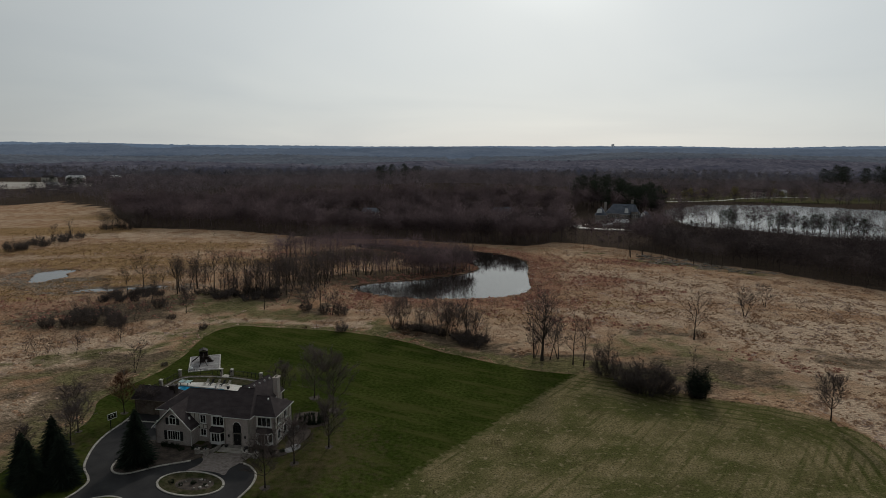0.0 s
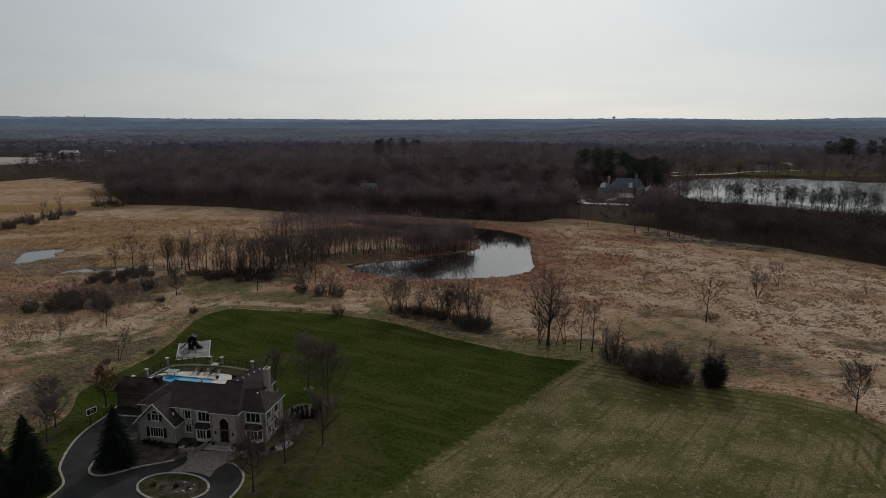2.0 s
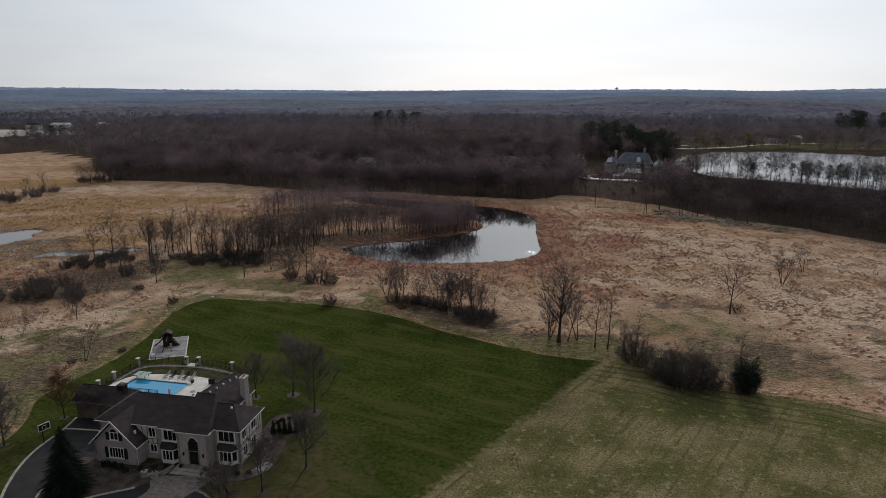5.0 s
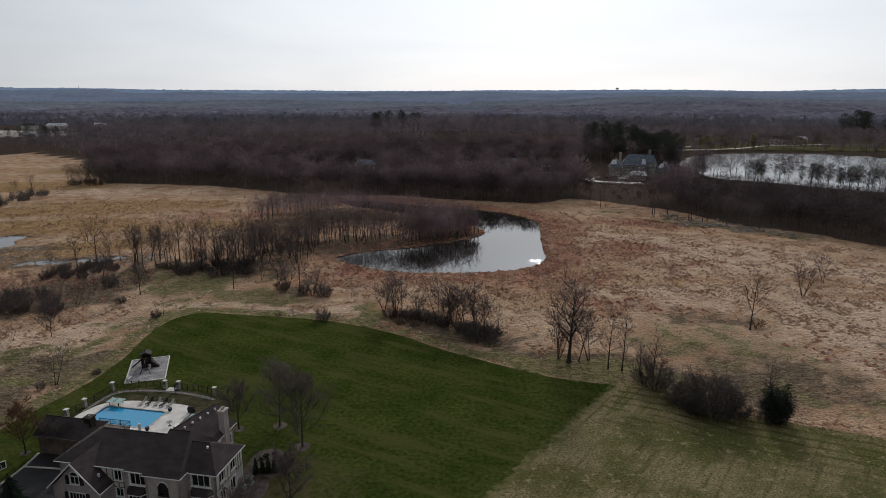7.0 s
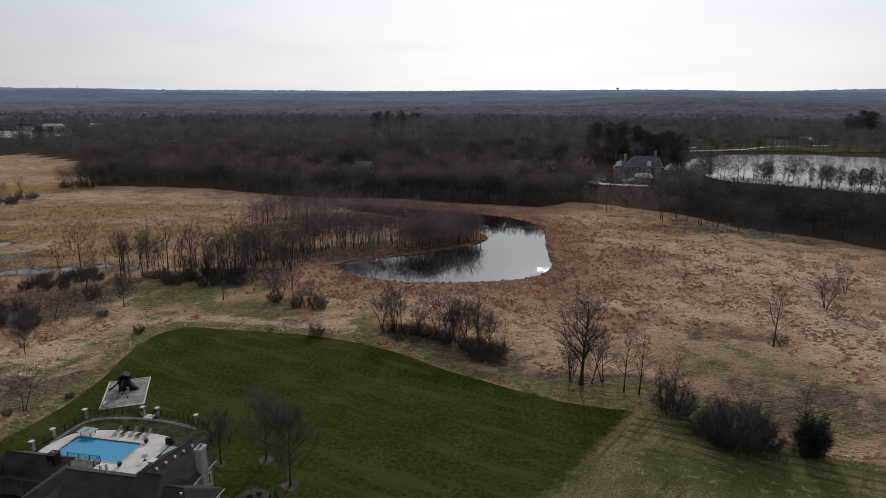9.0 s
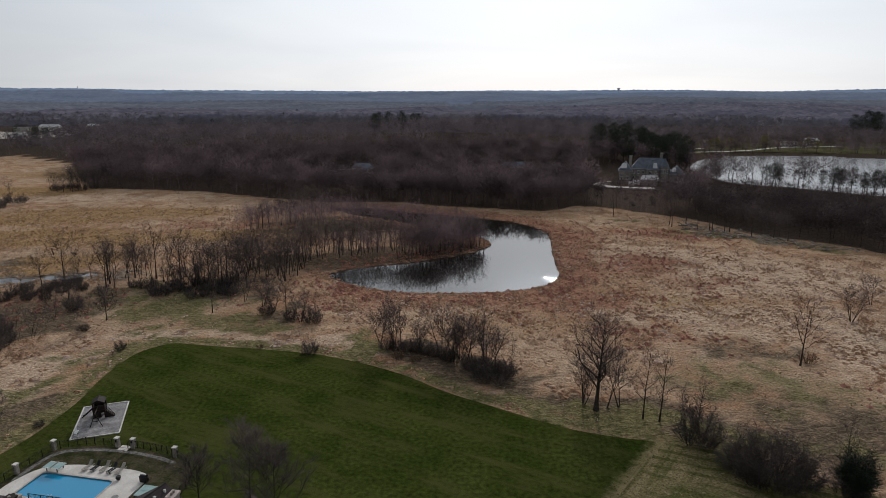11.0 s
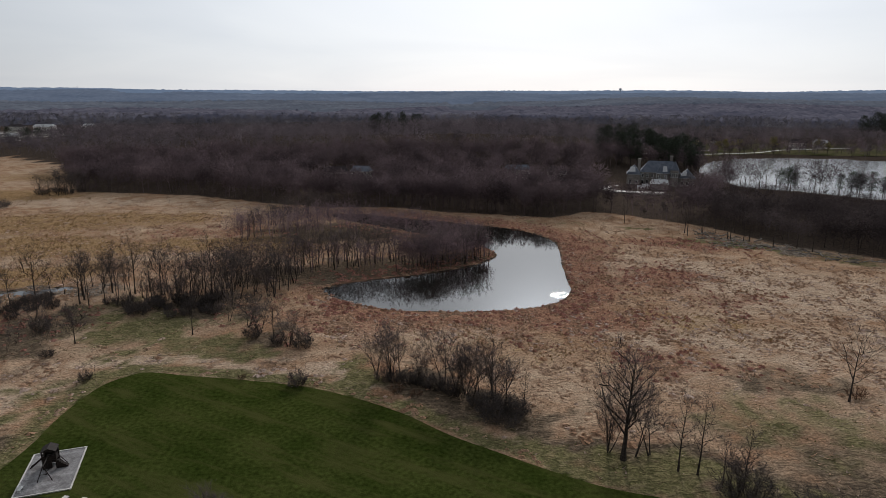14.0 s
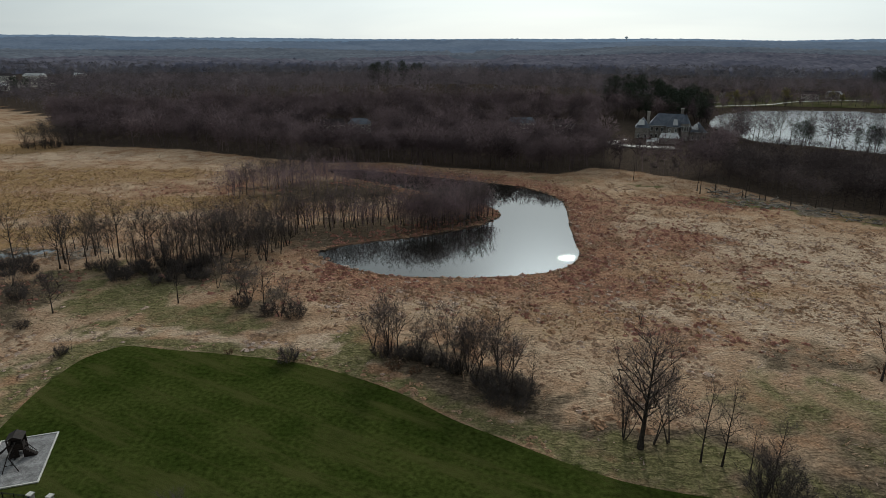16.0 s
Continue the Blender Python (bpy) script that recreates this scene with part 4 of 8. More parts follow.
stuff("red_tussocks", "red-brown sedge clumps round the pond", "sedge", SEDGE, 60000, 20, FIELD,
      lambda x, y: open_field(x, y) * np.clip(np.maximum(blobs(x, y, RED) * 0.6, np.clip(1 - np.abs(inside_depth(x, y, POND_LINE) + 7) / 13, 0, 1) * np.where(x > -30, 0.6, 0.3)), 0, 0.8), 0.34, 0.62, shape=mounds)
stuff("cut_stubble", "short cut stubble on the mown field", "stubble", CUT_BLADE, 60000, 16, (-15, 90, 70, 150),
      lambda x, y: (inside_depth(x, y, ROUGH_LINE) > 0.3) * np.clip(0.45 + 0.5 * wavy(x, y, 12, 79), 0, 1), 0.10, 0.07, blades=2, lean=1.6)


# ---- trees ----
def grow_tree(seed, h, spread=0.5, stems=1, limbs=11, twigs=7, r0=None, lean=0.0, crown_low=0.28, droop=0.0, sub=5, twig_w=0.010):
    """A bare tree: tapered trunk with limbs (wood) and a haze of fine twigs (crown)."""
    rnd = random.Random(seed)
    wood, crown = Build(), Build()
    r0 = r0 or h * 0.017

    def wander(p, d, length, n, amount, up):
        pts, q, d = [p.copy()], p.copy(), d.copy()
        for _ in range(n):
            d = (d + Vector((rnd.gauss(0, amount), rnd.gauss(0, amount), rnd.gauss(0, amount * 0.6) + up))).normalized()
            q = q + d * (length / n)
            pts.append(q.copy())
        return pts, d

    def sliver(p, d, length, w):
        side = d.cross(Vector((rnd.gauss(0, 1), rnd.gauss(0, 1), rnd.gauss(0, 1)))).normalized() * w
        crown.poly(p - side, p + side, p + d * length)

    for s in range(stems):
        az = rnd.uniform(0, 6.28)
        tilt = lean + (0.0 if stems == 1 else rnd.uniform(0.15, 0.45))
        d0 = Vector((math.cos(az) * tilt, math.sin(az) * tilt, 1)).normalized()
        hh = h * (1 if stems == 1 else rnd.uniform(0.7, 1.0))
        trunk, _ = wander(Vector((0 if stems == 1 else math.cos(az) * 0.25, 0 if stems == 1 else math.sin(az) * 0.25, -0.15)), d0, hh * 0.92, 8, 0.035, 0.03)
        rs = r0 / (1 if stems == 1 else 1.5)
        wood.tube(trunk, [rs * (1.25 if i == 0 else 1 - 0.92 * (i / 8) ** 0.8) for i in range(9)], 6)
        for k in range(limbs):
            t = crown_low + (0.97 - crown_low) * (k + rnd.random()) / limbs
            i = min(int(t * 8), 7)
            p = trunk[i].lerp(trunk[i + 1], t * 8 - i)
            a = k * 2.4 + rnd.uniform(-0.5, 0.5)
            rise = rnd.uniform(0.35, 1.0) - droop + 0.45 * t
            d = Vector((math.cos(a), math.sin(a), rise)).normalized()
            ln = hh * spread * (1.20 - 0.75 * t) * rnd.uniform(0.7, 1.25)
            limb, dl = wander(p, d, ln, 4, 0.16, 0.08)
            rl = rs * (1 - 0.82 * t) * 0.50
            wood.tube(limb, [rl, rl * 0.8, rl * 0.6, rl * 0.4, rl * 0.15], 4, False)
            for j in range(sub):
                u = 0.20 + 0.80 * (j + rnd.random()) / sub
                i2 = min(int(u * 4), 3)
                p2 = limb[i2].lerp(limb[i2 + 1], u * 4 - i2)
                d2 = (dl + Vector((rnd.gauss(0, 0.7), rnd.gauss(0, 0.7), rnd.gauss(0.15, 0.5)))).normalized()
                lb = ln * 0.50 * rnd.uniform(0.6, 1.2) * (1.15 - 0.4 * u)
                br, d3 = wander(p2, d2, lb, 2, 0.18, 0.06)
                for s2 in (Vector((rl * 0.34, 0, 0)), Vector((0, rl * 0.34, 0))):
                    wood.poly(br[0] - s2, br[0] + s2, br[1] + s2 * 0.6, br[2], br[1] - s2 * 0.6)
                for q in range(twigs):
                    pp = br[0].lerp(br[2], rnd.random() ** 0.7)
                    dq = (d3 + Vector((rnd.gauss(0, 0.5), rnd.gauss(0, 0.5), rnd.gauss(0.15, 0.4)))).normalized()
                    lq = h * rnd.uniform(0.05, 0.13)
                    sliver(pp, dq, lq, twig_w * rnd.uniform(0.5, 1.1))
                    # a side shoot on each twig
                    sliver(pp + dq * lq * 0.45, (dq + Vector((rnd.gauss(0, 0.6), rnd.gauss(0, 0.6), rnd.gauss(0.1, 0.4)))).normalized(), lq * 0.6, twig_w * 0.6)
    return wood, crown


def grow_shrub(seed, h, w, stems=40, twigs=22, twig_w=0.03):
    """A thicket: thin arching stems with a rounded haze of twigs."""
    rnd = random.Random(seed)
    wood, crown = Build(), Build()
    for s in range(stems):
        a, q = rnd.uniform(0, 6.28), math.sqrt(rnd.random())
        foot = Vector((math.cos(a) * q * w * 0.30, math.sin(a) * q * w * 0.30, -0.1))
        lean = a + rnd.gauss(0, 0.7)
        top = foot + Vector((math.cos(lean) * w * 0.2 * rnd.uniform(0.2, 1.3), math.sin(lean) * w * 0.2 * rnd.uniform(0.2, 1.3), h * rnd.uniform(0.45, 1.0) * (1 - 0.5 * q * q)))
        mid = foot.lerp(top, 0.5) + Vector((rnd.gauss(0, 0.05) * w, rnd.gauss(0, 0.05) * w, h * 0.07))
        r = 0.012 + 0.0035 * h
        wood.tube([foot, mid, top], [r, r * 0.6, r * 0.2], 3, False)
        for k in range(twigs):
            t = rnd.uniform(0.05, 1) ** 0.8
            p = foot.lerp(mid, t * 2) if t < 0.5 else mid.lerp(top, t * 2 - 1)
            d = Vector((rnd.gauss(math.cos(a) * 0.3, 0.8), rnd.gauss(math.sin(a) * 0.3, 0.8), rnd.gauss(0.35, 0.6))).normalized()
            side = d.cross(Vector((rnd.gauss(0, 1), rnd.gauss(0, 1), rnd.gauss(0, 1)))).normalized() * twig_w * rnd.uniform(0.6, 1.4)
            crown.poly(p - side, p + side, p + d * h * rnd.uniform(0.08, 0.26))
    return wood, crown


def grow_spruce(seed, h, r, tiers=22, arms=13):
    rnd = random.Random(seed)
    wood, crown = Build(), Build()
    wood.tube([(0, 0, -0.1), (0, 0, h * 0.5), (0, 0, h)], [h * 0.02, h * 0.012, 0.01], 6)
    for k in range(tiers):
        t = k / (tiers - 1)
        z = h * (0.04 + 0.95 * t)
        rr = r * (1 - t ** 1.5) ** 0.9 + 0.10
        n = max(5, int(arms * (1 - 0.6 * t)))
        for j in range(n):
            a = 6.283 * (j + rnd.uniform(-0.3, 0.3)) / n + k
            ln = rr * rnd.uniform(0.62, 1.18)
            c, s = math.cos(a), math.sin(a)
            for q in range(5):
                u = (q + 0.6) / 5
                base = Vector((c * ln * u * 0.9, s * ln * u * 0.9, z + 0.10 * ln * u - 0.30 * ln * u * u))
                wd = 0.22 * ln * (1.25 - u) + 0.08
                for sg in (-1, 1):
                    tip = base + Vector((c * ln * 0.28 - sg * s * wd, s * ln * 0.28 + sg * c * wd, rnd.uniform(-0.30, 0.06) * wd - 0.05))
                    crown.poly(base + Vector((0, 0, 0.07)), base + Vector((-c * 0.2 * ln, -s * 0.2 * ln, rnd.uniform(-0.05, 0.1))), tip)
    return wood, crown


def grow_pine(seed, h, r, base=0.45, clumps_n=16):
    """A pine with a bare lower trunk and flat clumps of needles on level boughs."""
    rnd = random.Random(seed)
    wood, crown = Build(), Build()
    wood.tube([(0, 0, -0.1), (0.1, 0, h * 0.5), (0, 0.1, h * 0.97)], [h * 0.017, h * 0.012, 0.03], 6)
    for k in range(clumps_n):
        t = (k + rnd.random()) / clumps_n
        z = h * (base + (1 - base) * t)
        a = k * 2.4 + rnd.uniform(-0.4, 0.4)
        ln = r * (0.55 + 0.9 * t * (1 - t) * 2) * rnd.uniform(0.6, 1.1) * (0.35 if t > 0.93 else 1)
        c = Vector((math.cos(a) * ln * 0.7, math.sin(a) * ln * 0.7, z + 0.15 * ln))
        wood.tube([(0, 0, z), c], [h * 0.005, 0.02], 4, False)
        for q in range(46):
            d = Vector((rnd.gauss(0, 0.42), rnd.gauss(0, 0.42), rnd.gauss(0, 0.16))) * r * 0.75
            p = c + d
            e = Vector((rnd.gauss(0, 1), rnd.gauss(0, 1), rnd.gauss(0.5, 0.5))).normalized()
            side = e.cross(Vector((rnd.gauss(0, 1), rnd.gauss(0, 1), rnd.gauss(0, 1)))).normalized() * 0.16
            crown.poly(p - side, p + side, p + e * rnd.uniform(0.5, 0.9))
    return wood, crown


PROTO = {}


def plant(kind, x, y, scale=1.0, turn=None, z=0.0, group=""):
    """Puts a tree of a kind on the ground; the first of a kind is the one that the others copy."""
    turn = random.uniform(0, 360) if turn is None else turn
    z = z + float(knoll(x, y))
    m = pose(x, y, z, 0, 0, turn) @ Matrix.Diagonal((scale, scale, scale, 1))
    name, maker, bark, leaf, label, category = KINDS[kind]
    if kind not in PROTO:
        root = thing(name, pose(x, y, z, 0, 0, turn), label, category, group)
        wood, crown = maker()
        part("trunk", wood, bark, root)
        part("crown", crown, leaf, root)
        root.matrix_basis = m
        PROTO[kind] = root
        return root
    src = PROTO[kind]
    k = scale / src.scale[0]
    ob = copy_thing(src, pose(x, y, z, 0, 0, turn) @ Matrix.Diagonal((k, k, k, 1)))
    return tagged(ob, group=group)


BT, BL = "bare_tree", "leafless grey-brown tree standing in dry meadow grass"
KINDS = {
    "big": (BT, lambda: grow_tree(9, 15.5, 0.44, 1, 22, 9, 0.38, crown_low=0.26, sub=10, twig_w=0.017), BARK, TWIG, "large leafless tree with a thick dark trunk", "tree"),
    "open": (BT, lambda: grow_tree(8, 14, 0.46, 1, 13, 6, 0.20, crown_low=0.24, sub=8, twig_w=0.014), BARK, TWIG, "tall leafless tree with an open airy crown", "tree"),
    "thin": (BT, lambda: grow_tree(13, 12, 0.24, 1, 16, 4, 0.15, crown_low=0.25, sub=6, twig_w=0.013), BARK, TWIG, "slender leafless tree with short side branches", "tree"),
    "crook": (BT, lambda: grow_tree(21, 10, 0.50, 2, 10, 10, 0.17, crown_low=0.3, sub=7, twig_w=0.015), BARK, TWIG, "crooked twin-stemmed leafless tree", "tree"),
    "fan": (BT, lambda: grow_tree(31, 9, 0.44, 5, 8, 8, 0.13, crown_low=0.2, sub=6, twig_w=0.015), BARK, TWIG, "multi-stemmed leafless tree fanning out from its foot", "tree"),
    "line": (BT, lambda: grow_tree(41, 12.5, 0.40, 1, 12, 6, 0.18, crown_low=0.32, sub=7, twig_w=0.014), BARK, TWIG_DARK, "leafless tree in a row at the marsh edge", "tree"),
    "line_b": (BT, lambda: grow_tree(43, 12.5, 0.42, 2, 8, 6, 0.18, crown_low=0.34, sub=6, twig_w=0.014), BARK, TWIG_DARK, "leaning leafless tree at the marsh edge", "tree"),
    "marsh": (BT, lambda: grow_tree(45, 13.5, 0.50, 1, 14, 7, 0.24, crown_low=0.34, sub=8, twig_w=0.015), BARK, TWIG_DARK, "leafless tree with a broad crown at the marsh edge", "tree"),
    "marsh_b": (BT, lambda: grow_tree(46, 13.0, 0.48, 2, 10, 6, 0.20, crown_low=0.34, sub=8, twig_w=0.015), BARK, TWIG_DARK, "forked leafless tree at the marsh edge", "tree"),
    "pen_a": ("young_tree", lambda: grow_tree(51, 9.5, 0.40, 1, 8, 5, 0.12, crown_low=0.35, sub=5, twig_w=0.020), BARK, TWIG, "young leafless tree on the pond's wooded spit", "tree"),
    "pen_b": ("young_tree", lambda: grow_tree(52, 9.5, 0.40, 2, 6, 4, 0.12, crown_low=0.35, sub=5, twig_w=0.020), BARK, TWIG, "young twin-stemmed leafless tree on the wooded spit", "tree"),
    "sapling": ("sapling", lambda: grow_tree(61, 6, 0.32, 2, 8, 4, 0.06, crown_low=0.2, sub=5, twig_w=0.010), BARK, TWIG, "small leafless sapling in dry grass", "sapling"),
    "yard": (BT, lambda: grow_tree(71, 9, 0.56, 1, 20, 20, 0.16, crown_low=0.24, sub=10, twig_w=0.014), BARK, TWIG, "round-headed leafless lawn tree in a mulch ring", "tree"),
    "vase": (BT, lambda: grow_tree(75, 11, 0.52, 1, 22, 20, 0.18, crown_low=0.20, sub=10, twig_w=0.014), BARK, TWIG, "tall leafless lawn tree in a mulch ring", "tree"),
    "redbud": (BT, lambda: grow_tree(77, 8, 0.52, 1, 20, 24, 0.14, crown_low=0.2, sub=9, twig_w=0.015), BARK, TWIG_RED, "small tree with reddish budding twigs", "tree"),
    "dead": (BT, lambda: grow_tree(79, 18, 0.45, 2, 7, 1, 0.3, crown_low=0.4, sub=2), BARK_PALE, BARK_PALE, "dead pale weathered tree in the wood", "tree"),
    "shrub": ("shrub", lambda: grow_shrub(81, 5, 6.6, 70, 60, 0.014), BARK, TWIG_DARK, "leafless brown shrub in dry grass", "shrub"),
    "dark_bush": ("bush", lambda: grow_shrub(83, 8.2, 14.5, 240, 60, 0.017), BARK, TWIG_DARK, "large dense dark leafless bush", "bush"),
    "far_shrub": ("shrub", lambda: grow_shrub(82, 5, 7, 36, 26, 0.035), BARK, TWIG_DARK, "dark leafless shrub at the marsh edge", "shrub"),
    "dense": ("bush", lambda: grow_shrub(85, 5, 9.5, 120, 50, 0.014), BARK, TWIG_DARK, "dense dark rounded bush at the lawn edge", "bush"),
    "red_shrub": ("shrub", lambda: grow_shrub(87, 2.2, 4, 40, 30, 0.012), BARK, TWIG_RED, "low reddish shrub in dry grass", "shrub"),
    "spruce": ("spruce", lambda: grow_spruce(91, 10.4, 3.15, 40, 24), BARK, NEEDLE, "dark dense spruce tree beside the driveway", "spruce"),
    "cedar": ("evergreen", lambda: grow_shrub(93, 7.4, 5.6, 110, 60, 0.022), BARK, NEEDLE, "dark ragged evergreen bush", "evergreen"),
    "pine": ("pine", lambda: grow_pine(95, 17, 3.4, 0.32, 22), BARK, PINE, "dark pine among the leafless trees", "pine"),
    "willow": ("willow", lambda: grow_tree(97, 13, 0.5, 1, 16, 10, 0.3, crown_low=0.3, sub=6, twig_w=0.10), BARK, WILLOW, "yellowish budding willow by the lake", "willow"),
}

random.seed(7)
G_C, G_M, G_L, G_P, G_F = "trees at the lawn edge", "thicket at the lawn edge", "trees at the marsh edge", "trees on the spit", "trees in the meadow"
for kind, x, y, s, g in (
        ("big", 30.8, 160.4, 1.15, G_C), ("fan", 29.0, 162.8, 1.15, G_C), ("crook", 33.0, 161.6, 1.03, G_C), ("crook", 35.6, 161.6, 1.21, G_C), ("thin", 38.4, 157.2, 1.15, G_C),
        ("thin", 41.0, 156.2, 1.15, G_C), ("thin", 44.2, 154.6, 0.69, G_C), ("thin", 46.0, 152.0, 0.92, G_C), ("shrub", 45.2, 149.2, 1.38, G_C), ("fan", 43.5, 149.6, 0.92, G_C),
        ("dark_bush", 51.6, 139.0, 1.0, G_C), ("dense", 48.3, 141.5, 0.9, G_C), ("cedar", 62.4, 135.4, 1.1, G_C), ("dense", 61.4, 136.0, 0.8, G_C), ("thin", 61.4, 137.0, 0.95, G_C), ("shrub", 57.0, 137.0, 0.6, G_C),
        ("fan", -7.7, 190.4, 1.40, G_M), ("fan", -11.2, 194.0, 1.01, G_M), ("shrub", -4.3, 188.0, 0.72, G_M), ("shrub", -9.5, 189.5, 0.65, G_M), ("shrub", -0.6, 186.6, 0.72, G_M), ("crook", 3.0, 187.0, 1.18, G_M),
        ("shrub", 3.6, 184.4, 0.72, G_M), ("fan", 7.0, 183.0, 1.12, G_M), ("open", 11.8, 181.0, 0.95, G_M), ("crook", 9.6, 181.4, 1.12, G_M), ("fan", 12.6, 178.6, 1.23, G_M), ("shrub", 8.7, 179.4, 0.72, G_M), ("dense", 13.2, 173.4, 1.15, G_M), ("shrub", -7.0, 188.8, 0.65, G_M), ("shrub", -2.4, 187.8, 0.65, G_M), ("shrub", 1.0, 185.6, 0.72, G_M), ("shrub", 4.8, 182.8, 0.72, G_M), ("dense", 11.0, 177.4, 0.75, G_M), ("fan", 5.4, 182.4, 1.01, G_M), ("fan", -2.0, 187.6, 0.90, G_M), ("crook", 8.0, 181.0, 1.01, G_M),
        ("open", -6.2, 190.8, 0.72, G_M), ("crook", 5.6, 184.6, 1.1, G_M), ("open", 14.2, 178.0, 0.74, G_M), ("thin", 17.3, 176.8, 0.7, G_M), ("dense", 15.6, 175.6, 0.7, G_M), ("red_shrub", -6.6, 184.6, 1.0, G_M), ("red_shrub", -2.6, 182.8, 0.8, G_M), ("shrub", -26.4, 187.6, 0.75, G_M), ("sapling", -26.2, 187.9, 0.8, G_M), ("red_shrub", -38.1, 190.6, 0.6, G_M),
        ("open", 79.9, 179.4, 1.05, G_F), ("red_shrub", 82.6, 181.4, 1.3, G_F), ("fan", 108.5, 205.6, 1.1, G_F), ("crook", 122, 217.6, 0.9, G_F), ("sapling", 131, 213, 0.9, G_F), ("sapling", 140, 210, 0.7, G_F), ("sapling", 145, 205, 1.0, G_F), ("yard", 84.5, 122.0, 1.05, G_F),
        ("open", 89, 351, 0.8, G_F), ("open", 108, 329, 0.95, G_F), ("thin", 113, 323, 0.7, G_F), ("thin", 116, 318, 0.6, G_F), ("open", -183.7, 435.7, 0.95, G_F), ("sapling", -136, 400, 1.2, G_F), ("open", -222, 392, 0.9, G_F), ("crook", -235, 395, 0.8, G_F),
        ("crook", -51, 224, 0.8, G_L), ("crook", -45, 220, 0.95, G_L), ("fan", -41, 215.5, 1.0, G_L), ("open", -37, 212.4, 0.8, G_L), ("fan", -32.4, 207.6, 1.0, G_L), ("shrub", -29.4, 207.2, 1.0, G_L), ("shrub", -35.0, 209.0, 0.7, G_L), ("shrub", -42, 213, 0.8, G_L),
        ("line", -57, 215, 0.85, G_L), ("yard", -82, 209.6, 0.95, G_L), ("dense", -84, 202, 0.42, G_L), ("sapling", -67.6, 190.4, 1.0, G_L), ("shrub", -69.5, 190.0, 0.5, G_L),
        ("vase", -88.5, 177.2, 0.68, G_F), ("crook", -73.0, 151.5, 0.85, G_F), ("dense", -67.5, 156.5, 0.25, G_F), ("shrub", -75.0, 150.0, 0.35, G_F),
        ("dead", -223, 601, 1.0, "")):
    plant(kind, x, y, s, group=g)


def scatter(kinds, n, outline, smin, smax, group, seed, gap=0.0, avoid=None):
    rnd = random.Random(seed)
    xs, ys = [p[0] for p in outline], [p[1] for p in outline]
    done, tries = [], 0
    while len(done) < n and tries < n * 60:
        tries += 1
        x, y = rnd.uniform(min(xs), max(xs)), rnd.uniform(min(ys), max(ys))
        if inside_depth(np.array([x]), np.array([y]), outline)[0] < 0 or (avoid and inside_depth(np.array([x]), np.array([y]), avoid)[0] > -1.5):
            continue
        if any((x - a) ** 2 + (y - b) ** 2 < gap * gap for a, b in done):
            continue
        done.append((x, y))
        plant(rnd.choice(kinds), x, y, rnd.uniform(smin, smax), rnd.uniform(0, 360), group=group)


for kind, x, y, sc_ in (("marsh", -111, 243, 1.05), ("marsh_b", -101, 226, 0.8), ("marsh", -99, 245, 0.9), ("marsh_b", -95, 247, 1.0), ("marsh", -92, 248, 0.95), ("marsh_b", -86, 239, 0.9), ("marsh", -85, 247, 1.1), ("marsh", -77, 246, 1.05),
                         ("marsh_b", -76, 248, 1.1), ("marsh", -71, 242, 1.0), ("marsh_b", -69, 249, 1.0), ("marsh", -66, 239, 0.95), ("marsh", -63, 247, 1.15), ("marsh_b", -60, 246, 1.05), ("marsh", -115, 238, 0.75), ("marsh_b", -119, 230, 0.6)):
    plant(kind, x, y, sc_, group=G_L)
scatter(("marsh", "marsh_b", "line", "open"), 22, [(-112, 236), (-112, 254), (-98, 258), (-74, 256), (-62, 252), (-60, 240), (-72, 238), (-96, 236)], 0.6, 0.95, G_L, 3, 2.8, SLOUGH)
scatter(("dense", "shrub", "shrub"), 16, [(-90, 240), (-86, 232), (-64, 226), (-54, 231), (-62, 240)], 0.5, 0.85, G_L, 25, 2.6)
scatter(("shrub", "fan"), 16, [(-80, 238), (-80, 246), (-62, 246), (-54, 238), (-60, 232), (-70, 233)], 0.6, 0.9, G_L, 23, 2.2)
scatter(("pen_a", "marsh_b", "pen_b", "pen_a", "fan"), 40, [(-64, 240), (-62, 252), (-56, 262), (-42, 262), (-40, 250), (-46, 240), (-56, 236)], 0.85, 1.15, G_L, 4, 1.8, POND_LINE)
scatter(("shrub", "sapling", "sapling", "sapling", "sapling"), 60, [(-122, 190), (-124, 212), (-104, 226), (-92, 226), (-88, 212), (-92, 192), (-106, 186)], 0.7, 1.25, "saplings in the meadow", 5, 2.3)
scatter(("sapling",), 14, [(-110, 158), (-110, 172), (-96, 176), (-94, 166)], 0.8, 1.15, "saplings in the meadow", 6, 2.0)
scatter(("shrub", "dense"), 14, [(-118, 224), (-120, 236), (-106, 244), (-100, 236), (-104, 226)], 0.5, 0.8, G_L, 8, 2.4)
SPIT = [(-64, 246), (-52, 260), (-36, 269), (-14, 276), (0, 270), (14, 278), (23, 290), (20, 304), (8, 314), (-8, 326), (-24, 340), (-44, 352), (-64, 330), (-50, 290), (-60, 268)]
scatter(("pen_a", "pen_a", "pen_b"), 120, [(-64, 246), (-52, 261), (-36, 270), (-14, 278), (0, 272), (16, 282), (22, 291), (16, 292), (0, 282), (-16, 288), (-40, 282), (-60, 262)], 1.05, 1.4, G_P, 9, 1.7, POND_LINE)
scatter(("line", "pen_b", "open"), 40, [(-78, 322), (-70, 345), (-50, 372), (-30, 378), (-46, 360), (-58, 336), (-70, 318)], 0.7, 0.95, G_P, 10, 2.2, POND_LINE)
